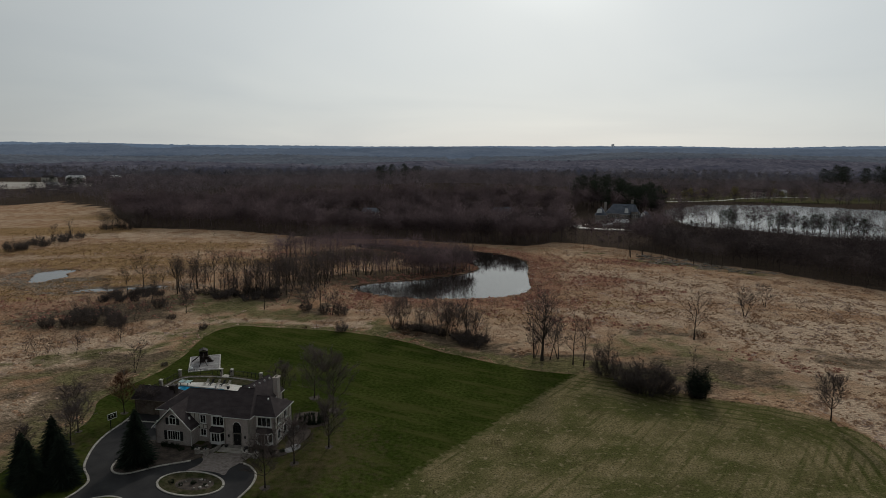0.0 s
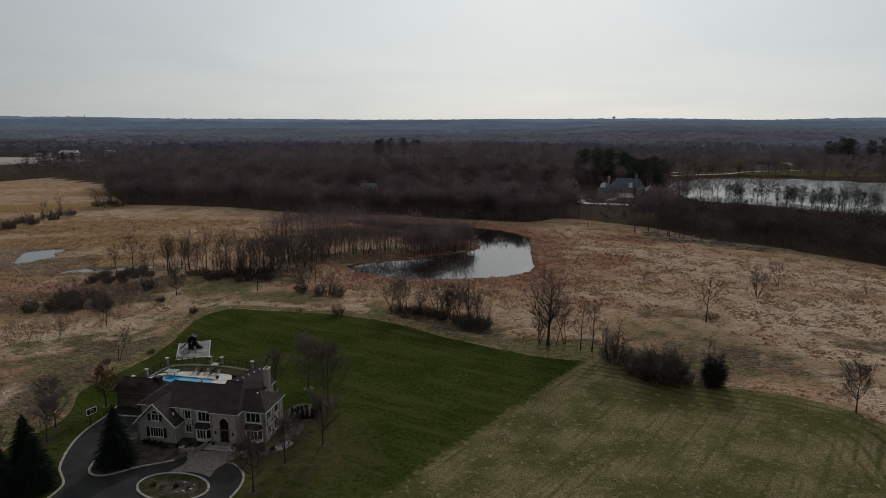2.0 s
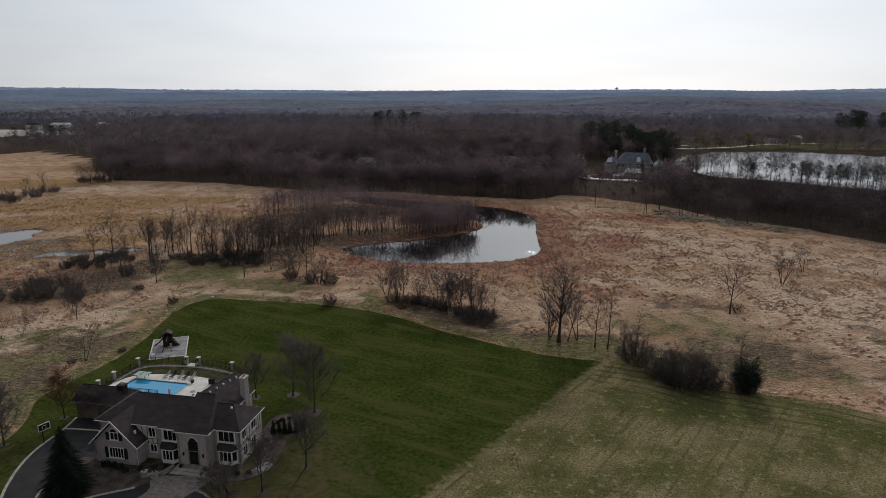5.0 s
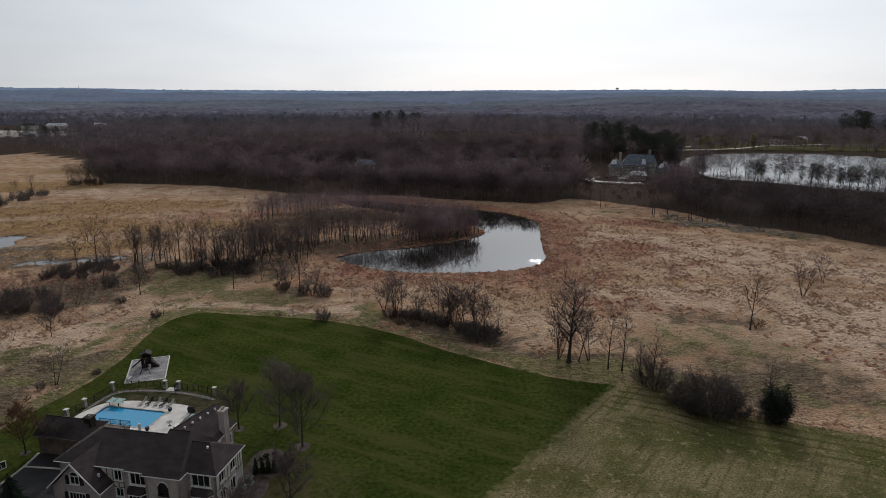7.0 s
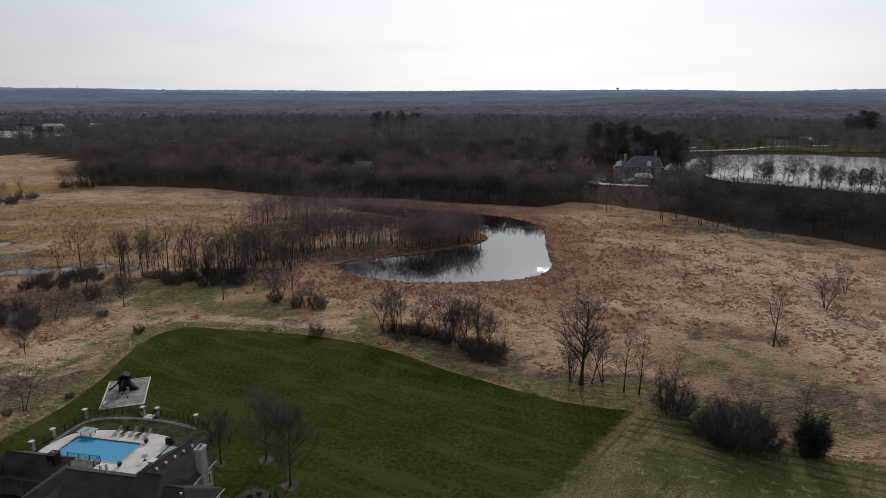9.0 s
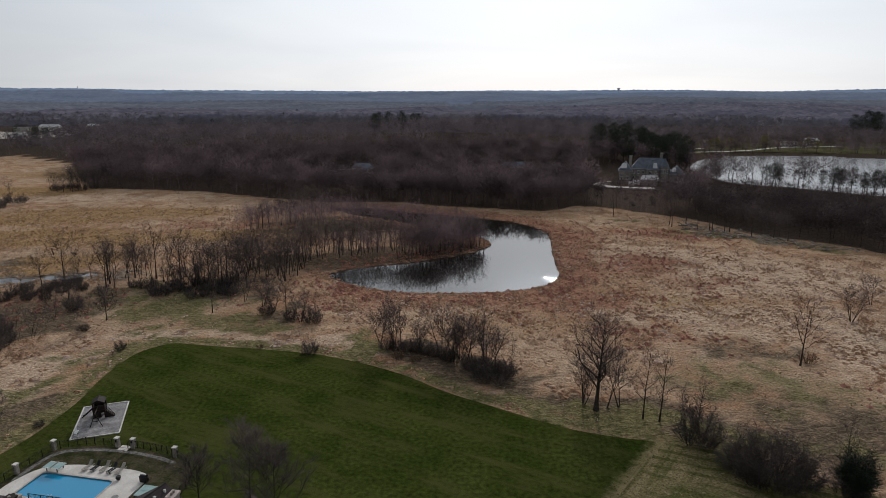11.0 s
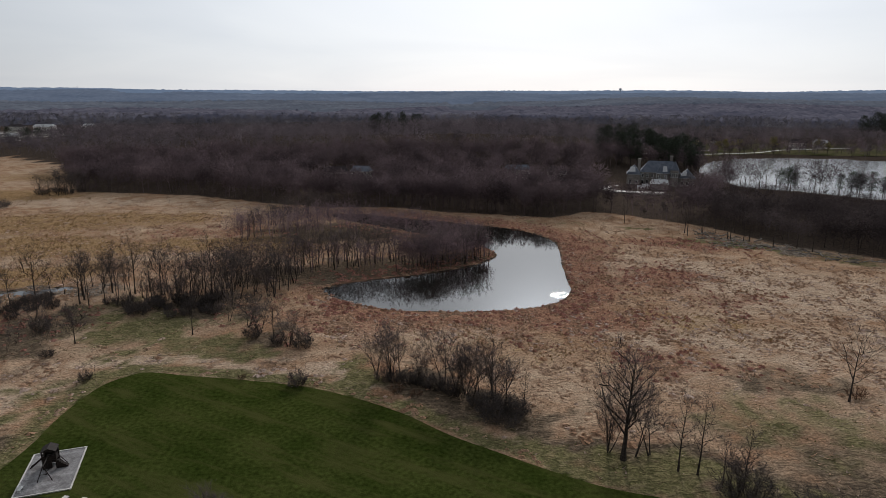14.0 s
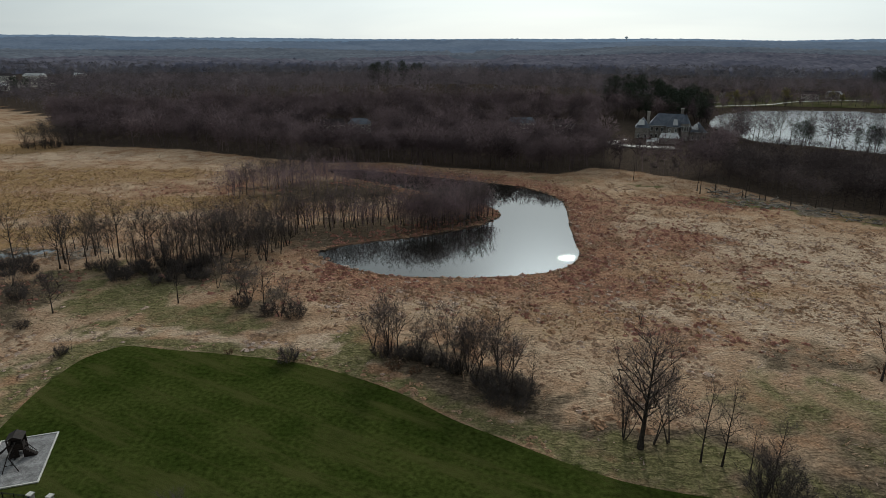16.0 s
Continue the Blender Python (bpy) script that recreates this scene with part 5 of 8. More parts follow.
scatter(("marsh_b", "line_b", "far_shrub", "far_shrub"), 26, [(-223, 426), (-216, 444), (-202, 444), (-198, 432), (-208, 424)], 0.75, 1.2, "copse in the marsh", 11, 2.4)
scatter(("far_shrub",), 24, [(-232, 326), (-232, 350), (-224, 392), (-214, 394), (-209, 356), (-212, 332)], 0.7, 1.3, "hedge in the marsh", 12, 3.0)
# the belt between the meadow and the lake
LAKE_ROW = [(196, 500), (196, 468), (224, 441), (252, 408), (290, 382), (345, 348), (420, 316), (424, 326), (352, 360), (296, 391), (258, 417), (231, 446), (203, 467), (202, 500)]
scatter(("marsh", "marsh_b", "open", "line"), 50, LAKE_ROW, 1.0, 1.4, "trees along the lake", 13, 3.0)
for x, y, sc_ in ((214, 448, 0.9), (217, 445, 1.0), (220, 443, 0.8), (238, 428, 0.85), (242, 424, 1.0), (245, 421, 0.95), (248, 416, 1.05), (252, 412, 0.9), (256, 408, 1.0), (260, 406, 1.05), (266, 402, 0.95), (273, 398, 1.0), (280, 393, 0.9)):
    plant("pine", x, y, sc_ * 0.85, group="pines along the lake")
scatter(("pine",), 56, [(128, 545), (140, 610), (190, 640), (226, 620), (222, 575), (205, 540), (185, 520)], 0.9, 1.4, "pines by the manor", 15, 4.0)
scatter(("line", "open", "line_b"), 14, [(140, 425), (158, 428), (180, 448), (196, 470), (190, 480), (160, 455)], 0.75, 1.1, "trees by the manor", 17, 4.0)
scatter(("far_shrub",), 22, [(96, 376), (116, 372), (150, 408), (168, 430), (150, 428), (110, 412)], 0.3, 0.5, "shrubs below the manor", 18, 3.0)
scatter(("pine",), 9, [(-62, 690), (-14, 690), (-8, 720), (-60, 720)], 1.0, 1.3, "pines in the wood", 19, 4.0)
scatter(("pine",), 16, [(560, 880), (575, 930), (700, 960), (720, 900), (640, 870)], 1.6, 2.1, "tall pines beyond the lake", 20, 7.0)
scatter(("pine",), 5, [(-470, 720), (-420, 720), (-400, 710), (-400, 740)], 0.8, 1.1, "pines in the wood", 21, 7.0)
scatter(("open", "marsh", "line", "fan"), 48, [(236, 636), (262, 642), (312, 672), (358, 674), (404, 652), (476, 592), (540, 560), (560, 600), (470, 680), (380, 720), (300, 730), (240, 690)], 0.85, 1.3, "trees beyond the lake", 24, 6.0, LAKE_LINE)
scatter(("willow",), 12, [(230, 660), (330, 690), (420, 680), (420, 720), (300, 720), (230, 700)], 0.8, 1.1, "willows by the lake", 16, 12.0)


# ---- woods, joined ----
def wood_tree(seed, slivers, h=15.0, fine=1.0):
    """A bare tree of a far wood: a trunk, a few limbs and a domed haze of twigs, as a triangle array."""
    r = np.random.RandomState(seed)
    tri = []

    def strip(p, q, w):
        s = np.array([w, 0, 0]) if r.rand() < 0.5 else np.array([0, w, 0])
        tri.append([p - s, p + s, q + s * 0.4]); tri.append([p - s, q + s * 0.4, q - s * 0.4])

    top = np.array([r.normal(0, 0.5), r.normal(0, 0.5), h * 0.75])
    strip(np.zeros(3), top, 0.10)
    for k in range(8):
        a, t = r.uniform(0, 6.28), r.uniform(0.25, 0.8)
        p = top * t
        ln = h * r.uniform(0.2, 0.36)
        strip(p, p + np.array([math.cos(a) * 0.75, math.sin(a) * 0.75, r.uniform(0.5, 1.0)]) * ln, 0.06)
    lobes = []
    for k in range(7):
        a, u, z = r.uniform(0, 6.28), r.uniform(0.05, 0.24), r.uniform(0.42, 0.80)
        lobes.append((np.array([math.cos(a) * u, math.sin(a) * u, z - 0.25 * u]) * h, h * r.uniform(0.13, 0.20)))
    lobes.append((np.array([0, 0, 0.80]) * h, h * 0.16))
    for k in range(slivers):
        c, rad = lobes[r.randint(len(lobes))]
        a, e, q = r.uniform(0, 6.28), math.asin(r.uniform(-0.55, 1.0)), r.uniform(0.3, 1.0) ** 0.5
        d = np.array([math.cos(a) * math.cos(e), math.sin(a) * math.cos(e), math.sin(e)])
        p = c + d * q * rad
        out = d * 0.8 + np.array([r.normal(0, 0.35), r.normal(0, 0.35), 0.25 + r.normal(0, 0.25)])
        t1 = np.cross(out, r.normal(0, 1, 3)); t1 = t1 / np.linalg.norm(t1) * 0.6 + out * 0.7
        t2 = np.cross(out, t1); t2 *= fine * r.uniform(0.05, 0.13) / np.linalg.norm(t2)
        tri.append([p - t2, p + t2, p + t1 * r.uniform(0.9, 1.9)])
    return np.array(tri)


def make_woods(name, label, n_side, box, outline, slivers, material, seed, hmin, hmax, keep_out=(), thin=1.0, fine=1.0):
    r = np.random.RandomState(seed)
    xs, ys = np.arange(box[0], box[1], n_side), np.arange(box[2], box[3], n_side)
    gx, gy = np.meshgrid(xs, ys)
    x = gx.ravel() + r.uniform(-0.48, 0.48, gx.size) * n_side
    y = gy.ravel() + r.uniform(-0.48, 0.48, gx.size) * n_side
    ok = (inside_depth(x, y, outline) > 0) & (np.abs(x) < (y + 5) * 0.80 + 40) & (r.uniform(0, 1, x.size) < thin)
    for o, margin in keep_out:
        ok &= inside_depth(x, y, o) < -margin
    x, y = x[ok], y[ok]
    protos = [wood_tree(seed + k, slivers, 15.0, fine) for k in range(10)]
    chunks, tones = [], []
    pick = r.randint(0, 10, x.size)
    for k in range(10):
        sel = pick == k
        m = sel.sum()
        if not m:
            continue
        T = protos[k].reshape(-1, 3)
        a = r.uniform(0, 6.28, m)
        s = (hmin + (hmax - hmin) * np.clip(r.beta(2, 2, m) + 0.28 * wavy(x[sel], y[sel], 60, 5) + 0.22 * wavy(x[sel], y[sel], 17, 6), 0, 1.3)) / 15.0
        wd = s * r.uniform(0.85, 1.5, m)
        c, sn = np.cos(a)[:, None], np.sin(a)[:, None]
        px = (T[None, :, 0] * c - T[None, :, 1] * sn) * wd[:, None] + x[sel][:, None]
        py = (T[None, :, 0] * sn + T[None, :, 1] * c) * wd[:, None] + y[sel][:, None]
        pz = T[None, :, 2] * s[:, None] - 0.1 + knoll(x[sel], y[sel])[:, None]
        chunks.append(np.stack([px, py, pz], 2).reshape(-1, 3))
        tones.append(np.repeat(np.clip(r.normal(1.0, 0.26, m), 0.5, 1.7), len(T)))
    v = np.concatenate(chunks)
    me = array_mesh(name, v, np.arange(len(v)).reshape(-1, 3), material)
    me.attributes.new("tone", "FLOAT", "POINT").data.foreach_set("value", np.concatenate(tones).astype(np.float32))
    tagged(new(name, me), label, "woods", "", "stuff")


THICKET = [(123, 341), (137, 307), (161, 287), (185, 244), (215, 222), (330, 200), (700, 150), (700, 330), (430, 322), (345, 348), (290, 380), (250, 406), (222, 438), (196, 462), (165, 420), (140, 380)]
SHORE = [(140, 395), (160, 372), (200, 345), (240, 322), (300, 292), (420, 250), (700, 240), (700, 330), (430, 322), (345, 348), (290, 380), (250, 406), (222, 438), (196, 462), (165, 430)]
HOUSE_LOT, VILLA_LOT = [(-72, 440), (-30, 440), (-30, 492), (-74, 492)], [(44, 446), (94, 446), (96, 494), (44, 494)]
KEEP = ((LAKE_LINE, 3), (MANOR_CLEARING, 0), (FAR_WATER, 12), (THICKET, 0), (HOUSE_LOT, 0), (VILLA_LOT, 0))
FAR_SHORE = [(215, 690), (230, 600), (270, 640), (320, 672), (420, 660), (600, 700), (560, 780), (300, 790)]
FAR_FIELD_GAP = [(-800, 690), (-410, 665), (-450, 800), (-500, 1010), (-800, 1010)]
flat_sheet("parkland", spline(PARK_LINE, True, 4), 0.45, PARK, "dull green-brown park lawn beyond the lake", "lawn")
flat_sheet("pale_field", spline([(-720, 790), (-600, 770), (-520, 790), (-470, 850), (-500, 960), (-560, 1005), (-720, 1010)], True, 4), 0.05, STUBBLE, "pale stubble field in the distance", "field")
make_woods("near_woods", "leafless grey-brown woods beyond the meadow", 7.0, (-480, 480, 215, 560), WOOD_LINE, 330, WOODS, 100, 12, 20.5, KEEP, fine=1.0)
make_woods("edge_trees", "close row of leafless trees at the wood's front", 5.0, (-60, 110, 355, 410), [(-60, 394), (-17, 391), (10, 378), (29, 373), (58, 364), (80, 380), (80, 394), (58, 378), (29, 388), (10, 393), (-17, 405), (-60, 408)], 230, WOODS, 210, 13, 19, KEEP, fine=1.0)
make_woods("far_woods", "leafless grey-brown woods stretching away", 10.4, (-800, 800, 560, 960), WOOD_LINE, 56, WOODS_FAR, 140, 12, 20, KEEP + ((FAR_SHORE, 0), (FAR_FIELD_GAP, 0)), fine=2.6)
make_woods("lakeside_trees", "scattered leafless trees beyond the lake", 12, (190, 640, 600, 800), FAR_SHORE, 90, WOODS, 170, 10, 15, ((LAKE_LINE, 3),), fine=2.5)
make_woods("thicket", "low leafless wet woods between meadow and lake", 5.0, (110, 480, 190, 470), THICKET, 190, BACKLIT_WOOD, 180, 9.5, 15.5, ((LAKE_LINE, 2), (SHORE, 0)), fine=1.4)
make_woods("shore_brush", "low brown brush along the lake", 4.2, (130, 480, 230, 470), SHORE, 80, BACKLIT_WOOD, 185, 4.5, 7.5, ((LAKE_LINE, 2),), fine=1.6)
make_woods("lake_row", "row of tall leafless trees along the lake shore", 3.6, (190, 430, 310, 505), LAKE_ROW, 60, BACKLIT_WOOD, 183, 12, 18, (), thin=0.45, fine=0.42)
SPIT_EDGE = [(-74, 256), (-66, 263), (-50, 265), (-33, 267.5), (-14, 270), (0, 268), (14, 277), (23, 289), (19, 303), (9, 308), (4, 296), (-6, 284), (-20, 280), (-40, 277), (-62, 273), (-76, 264)]
FAR_BANK = [(-82, 312), (-52, 312), (-32, 320), (-10, 314), (6, 303), (18, 298), (20, 306), (12, 320), (-4, 333), (-20, 344), (-34, 352), (-58, 342), (-84, 332)]
make_woods("spit_woods", "young leafless woods on the pond's spit", 2.7, (-80, 30, 240, 320), SPIT_EDGE, 110, SPIT_TWIGS, 187, 8.0, 12.5, ((POND_LINE, 0.8),), thin=0.6, fine=0.75)
make_woods("spit_end_woods", "close young leafless woods at the spit's end", 2.5, (-20, 30, 262, 312), [(-12, 270), (0, 269), (14, 278), (22.5, 289), (18.5, 302), (8, 303), (0, 292), (-10, 281)], 130, SPIT_TWIGS, 188, 8.5, 12.5, ((POND_LINE, 0.6),), fine=0.75)
make_woods("bank_woods", "young leafless woods along the pond's far bank", 3.2, (-90, 30, 300, 360), FAR_BANK, 110, SPIT_TWIGS, 189, 9, 13, ((POND_LINE, 0.8),), thin=0.8, fine=0.7)
make_woods("undergrowth", "leafless brush at the edge of the woods", 3.6, (-300, 260, 225, 470), WOOD_LINE, 70, WOODS, 190, 3.5, 7, ((LAKE_LINE, 3), (MANOR_CLEARING, 0), (THICKET, 0)) + ((([(-1000, 470), (-290, 580), (-206, 452), (-90, 416), (0, 400), (60, 374), (110, 378), (140, 340), (165, 300), (230, 250), (400, 230), (400, 900), (-1000, 900)]), 0),))


# ---- distance: wooded plain and hills ----
def hill(a, r):
    """Height of the ground at a bearing (radians from +y) and distance."""
    far = np.clip((r - 2300) / 2000, 0, 1)
    ridge = 62 + 12 * np.sin(a * 3.1 - 0.3) * np.sin(a * 1.7 + 1.1) + 10 * np.exp(-((a + 0.36) / 0.14) ** 2) + 4 * np.sin(a * 9 + 1) + 2 * np.sin(a * 23)
    east = 34 * np.clip((a + 0.05) / 0.35, 0, 1) * np.clip(1 - np.abs(r - 2400) / 900, 0, 1)
    return np.maximum(far * far * (3 - 2 * far) * ridge, east) + 4 * np.sin(a * 14 + r / 260) * np.clip((r - 900) / 800, 0, 1)


def make_distance(name, label, r0, r1, rows, cols, material, tree, rough, category):
    rnd = np.random.RandomState(int(r0))
    rr = r0 * (r1 / r0) ** (np.arange(rows) / (rows - 1))
    aa = np.linspace(-0.86, 0.86, cols)
    R, A = np.meshgrid(rr, aa, indexing="ij")
    R = R * (1 + rnd.uniform(-0.3, 0.3, R.shape) * (r1 / r0) ** (1 / rows) * 0.02)
    x, y = R * np.sin(A), R * np.cos(A)
    clear = np.clip((wavy(x, y * 0.35, 420, 31) - 0.75) * 4, 0, 1)
    z = hill(A, R) + (tree + rough * (0.4 * wavy(x, y, 60, 21) + 0.5 * wavy(x, y, 24, 22) + 0.45 * wavy(x, y, 12, 23)) + rnd.uniform(-0.06, 0.06, R.shape) * rough) * (1 - clear) + 0.5
    z[0, :] = 0
    i = (np.arange(rows - 1)[:, None] * cols + np.arange(cols - 1)[None, :]).ravel()
    f = np.stack([i, i + cols, i + 1 + cols, i + 1], 1)
    me = array_mesh(name, np.stack([x.ravel(), y.ravel(), z.ravel()], 1), f, material)
    me.polygons.foreach_set("use_smooth", np.ones(len(me.polygons), bool))
    tagged(new(name, me), label, category, "", "structure" if name == "backdrop" else "stuff")


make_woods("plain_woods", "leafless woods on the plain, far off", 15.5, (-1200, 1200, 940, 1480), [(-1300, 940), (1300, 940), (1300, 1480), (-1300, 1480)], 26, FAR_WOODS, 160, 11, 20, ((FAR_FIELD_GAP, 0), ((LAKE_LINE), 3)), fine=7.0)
# the backdrops' materials carry the haze, each layer bluer and glowing more
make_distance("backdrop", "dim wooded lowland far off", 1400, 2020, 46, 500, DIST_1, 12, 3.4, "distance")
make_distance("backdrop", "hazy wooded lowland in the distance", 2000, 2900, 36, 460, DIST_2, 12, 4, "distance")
make_distance("backdrop", "wooded hills in the distance, blue with haze", 2850, 3750, 26, 460, DIST_3, 13, 4, "hills")
make_distance("backdrop", "wooded hills on the horizon, pale blue with haze", 3700, 4650, 20, 460, DIST_4, 13, 4, "hills")


# ---- the house ----
def along(p0, p1, z=0.0):
    d = (p1[0] - p0[0], p1[1] - p0[1])
    return Matrix.Translation((p0[0], p0[1], z)) @ Matrix.Rotation(math.atan2(d[1], d[0]), 4, "Z"), math.hypot(*d)


def pierced(p0, p1, z0, z1, holes, thick=0.3):
    """A wall from p0 to p1 (the inside on its left), open where the holes (s0, s1, za, zb) are."""
    m, ln = along(p0, p1)
    ss = sorted({0, ln, *[h[0] for h in holes], *[h[1] for h in holes]})
    zs = sorted({z0, z1, *[h[2] for h in holes], *[h[3] for h in holes]})
    cells = Build()
    for a, c in zip(ss, ss[1:]):
        for e, g in zip(zs, zs[1:]):
            if not any(h[0] <= (a + c) / 2 <= h[1] and h[2] <= (e + g) / 2 <= h[3] for h in holes):
                cells.box(a, c, 0, thick, e, g)
    # weld the cells into one piece: shared corners joined, inner faces dropped
    flat, index, faces = Build(), {}, {}
    for f in cells.f:
        ids = tuple(index.setdefault(tuple(round(q, 4) for q in cells.v[k]), len(index)) for k in f)
        key = tuple(sorted(ids))
        if key in faces:
            del faces[key]
        else:
            faces[key] = ids
    flat.v, flat.f = list(index), list(faces.values())
    return Build().turned(m, flat)


def window(parent, p0, p1, s0, s1, za, zb, lights=2, rows=1, trim=0.12, shutters=False, arch=False, name="window", trim_mat=None):
    """Casing, sash bars and panes in a wall's opening."""
    m, _ = along(p0, p1)
    c = Build()
    for bx in ((s0 - trim, s0, za - trim, zb + trim), (s1, s1 + trim, za - trim, zb + trim)):
        c.box(bx[0], bx[1], -0.06, 0.14, bx[2], bx[3])
    c.box(s0, s1, -0.06, 0.14, zb, zb + trim)
    c.box(s0 - trim - 0.05, s1 + trim + 0.05, -0.12, 0.14, za - trim, za)
    w = part(name, Build().turned(m, c), trim_mat or WHITE, parent, "white painted window casing")
    step = (s1 - s0) / lights
    for k in range(lights):
        for r in range(rows):
            z0, z1 = za + (zb - za) * r / rows, za + (zb - za) * (r + 1) / rows
            part("pane", Build().turned(m, Build().box(s0 + k * step + 0.03, s0 + (k + 1) * step - 0.03, 0.06, 0.08, z0 + 0.03, z1 - 0.03)), GLASS, w)
    bars = Build()
    for k in range(lights + 1):
        x = s0 + k * step
        bars.box(x - 0.035, x + 0.035, 0.02, 0.12, za, zb)
    for r in range(rows + 1):
        z = za + (zb - za) * r / rows
        bars.box(s0, s1, 0.025, 0.115, z - 0.03, z + 0.03)
    part("sash", Build().turned(m, bars), trim_mat or WHITE, w)
    if arch:
        # half-round fanlight set proud of the wall
        r, cx = (s1 - s0) / 2, (s0 + s1) / 2
        ring, fan = Build(), Build()
        for i in range(8):
            a, e = math.pi * i / 8, math.pi * (i + 1) / 8
            q = [(cx + math.cos(t) * k, y, zb + 0.02 + math.sin(t) * k) for t, k in ((a, r), (e, r), (e, r + trim), (a, r + trim)) for y in (-0.06,)]
            ring.poly(*q); ring.poly(*[(x, 0.0, z) for x, _, z in q])
            for i0 in range(4):
                p, s = q[i0], q[(i0 + 1) % 4]
                ring.poly(p, s, (s[0], 0.0, s[2]), (p[0], 0.0, p[2]))
        fan.poly(*[(cx + math.cos(math.pi * i / 12) * r, -0.02, zb + 0.02 + math.sin(math.pi * i / 12) * r) for i in range(13)])
        part("arch", Build().turned(m, ring), WHITE, w)
        part("fanlight", Build().turned(m, fan), BLACK, w, "dark half-round fanlight")
    if shutters:
        for x0 in (s0 - trim - 0.62, s1 + trim + 0.04):
            # one sawtooth face of louvres
            teeth = int((zb - za) / 0.16)
            rim = [(0.0, za - 0.05)] + [p for k in range(teeth) for p in ((-0.08, za - 0.05 + k * 0.16), (-0.045, za + 0.09 + k * 0.16))] + [(0.0, zb + 0.05)]
            sh = Build()
            sh.v = [(x, y, z) for x in (x0, x0 + 0.58) for y, z in rim]
            sh.f = [(i, i + 1, len(rim) + i + 1, len(rim) + i) for i in range(len(rim) - 1)] + [tuple(range(len(rim) - 1, -1, -1)), tuple(range(len(rim), 2 * len(rim)))]
            part("shutter", Build().turned(m, sh), BLACK, w, "black louvred shutter")
    return w


def roof(name, parent, corners, ridge, z_e, z_r, material=None, thick=0.15, label="", trim=None):
    """A roof over four eave corners (front left, front right, back right, back left) with a ridge of two ends."""
    a, b, c, d = [(x, y, z_e) for x, y in corners]
    (r0, r1) = [(x, y, z_r) for x, y in ridge]
    o = Build()
    along_u = abs(r1[0] - r0[0]) >= abs(r1[1] - r0[1])
    if along_u:
        faces = ((a, b, r1, r0), (b, c, r1), (c, d, r0, r1), (d, a, r0))
    else:
        faces = ((a, b, r0), (b, c, r1, r0), (c, d, r1), (d, a, r0, r1))
    for f in faces:
        o.poly(*f)
    low = [(x, y, z - thick) for x, y, z in (a, b, c, d)]
    o.poly(*low[::-1])
    rf = part(name, o, material or SHINGLE, parent, label)
    g, g2 = Build(), Build()
    top = (a, b, c, d)
    for i in range(4):
        p, q = top[i], top[(i + 1) % 4]
        (g if i < 2 else g2).poly((*p[:2], p[2] - thick), (*q[:2], q[2] - thick), q, p)
    # gutters
    for i in range(4):
        p, q = Vector(top[i]), Vector(top[(i + 1) % 4])
        out = Vector((q.y - p.y, p.x - q.x, 0)).normalized() * 0.06
        (g if i < 2 else g2).tube([p + out - Vector((0, 0, 0.07)), q + out - Vector((0, 0, 0.07))], [0.06, 0.06], 6)
    part("fascia", g, trim or FASCIA, rf)
    part("fascia", g2, TIMBER, rf, "brown rear fascia and gutter")
    cap = Build().tube([r0, r1], [0.09, 0.09], 6)
    part("ridge_cap", cap, SHINGLE, rf)
    return rf


def bay(parent, u0, u1, v, z0=0.25, z1=2.7):
    """A three-sided bay window with a dark skirt roof."""
    k, dep = 0.62, 0.75
    pts = [(u0, v), (u0 + k, v - dep), (u1 - k, v - dep), (u1, v)]
    body = Build()
    body.prism(pts, z0, z0 + 0.55)
    body.prism(pts, z1 - 0.3, z1)
    for x, y in pts[1:3] + [(u0 + 0.05, v - 0.04), (u1 - 0.05, v - 0.04)]:
        body.box(x - 0.08, x + 0.08, y - 0.02, y + 0.14, z0, z1)
    bw = part("bay_window", body, WHITE, parent, "white three-sided bay window")
    for p, q, n in ((pts[0], pts[1], 1), (pts[1], pts[2], 3 if u1 - u0 > 2.6 else 2), (pts[2], pts[3], 1)):
        m, ln = along(p, q)
        for j in range(n):
            part("pane", Build().turned(m, Build().box(ln * j / n + 0.06, ln * (j + 1) / n - 0.06, 0.05, 0.07, z0 + 0.6, z1 - 0.34)), GLASS, bw)
        bars = Build()
        for j in range(n + 1):
            bars.box(ln * j / n - 0.06, ln * j / n + 0.06, 0.01, 0.1, z0 + 0.5, z1 - 0.3)
        part("sash", Build().turned(m, bars), WHITE, bw)
    o = 0.2
    low = [(u0 - o, v + 0.02, z1), (u0 + k - o * 0.6, v - dep - o, z1), (u1 - k + o * 0.6, v - dep - o, z1), (u1 + o, v + 0.02, z1)]
    hi = [(u0 + 0.25, v + 0.02, z1 + 0.75), (u1 - 0.25, v + 0.02, z1 + 0.75)]
    r = Build()
    r.poly(low[0], low[1], hi[0]); r.poly(low[1], low[2], hi[1], hi[0]); r.poly(low[2], low[3], hi[1]); r.poly(*low[::-1])
    part("bay_roof", r, SHINGLE, bw, "dark shingled skirt roof")


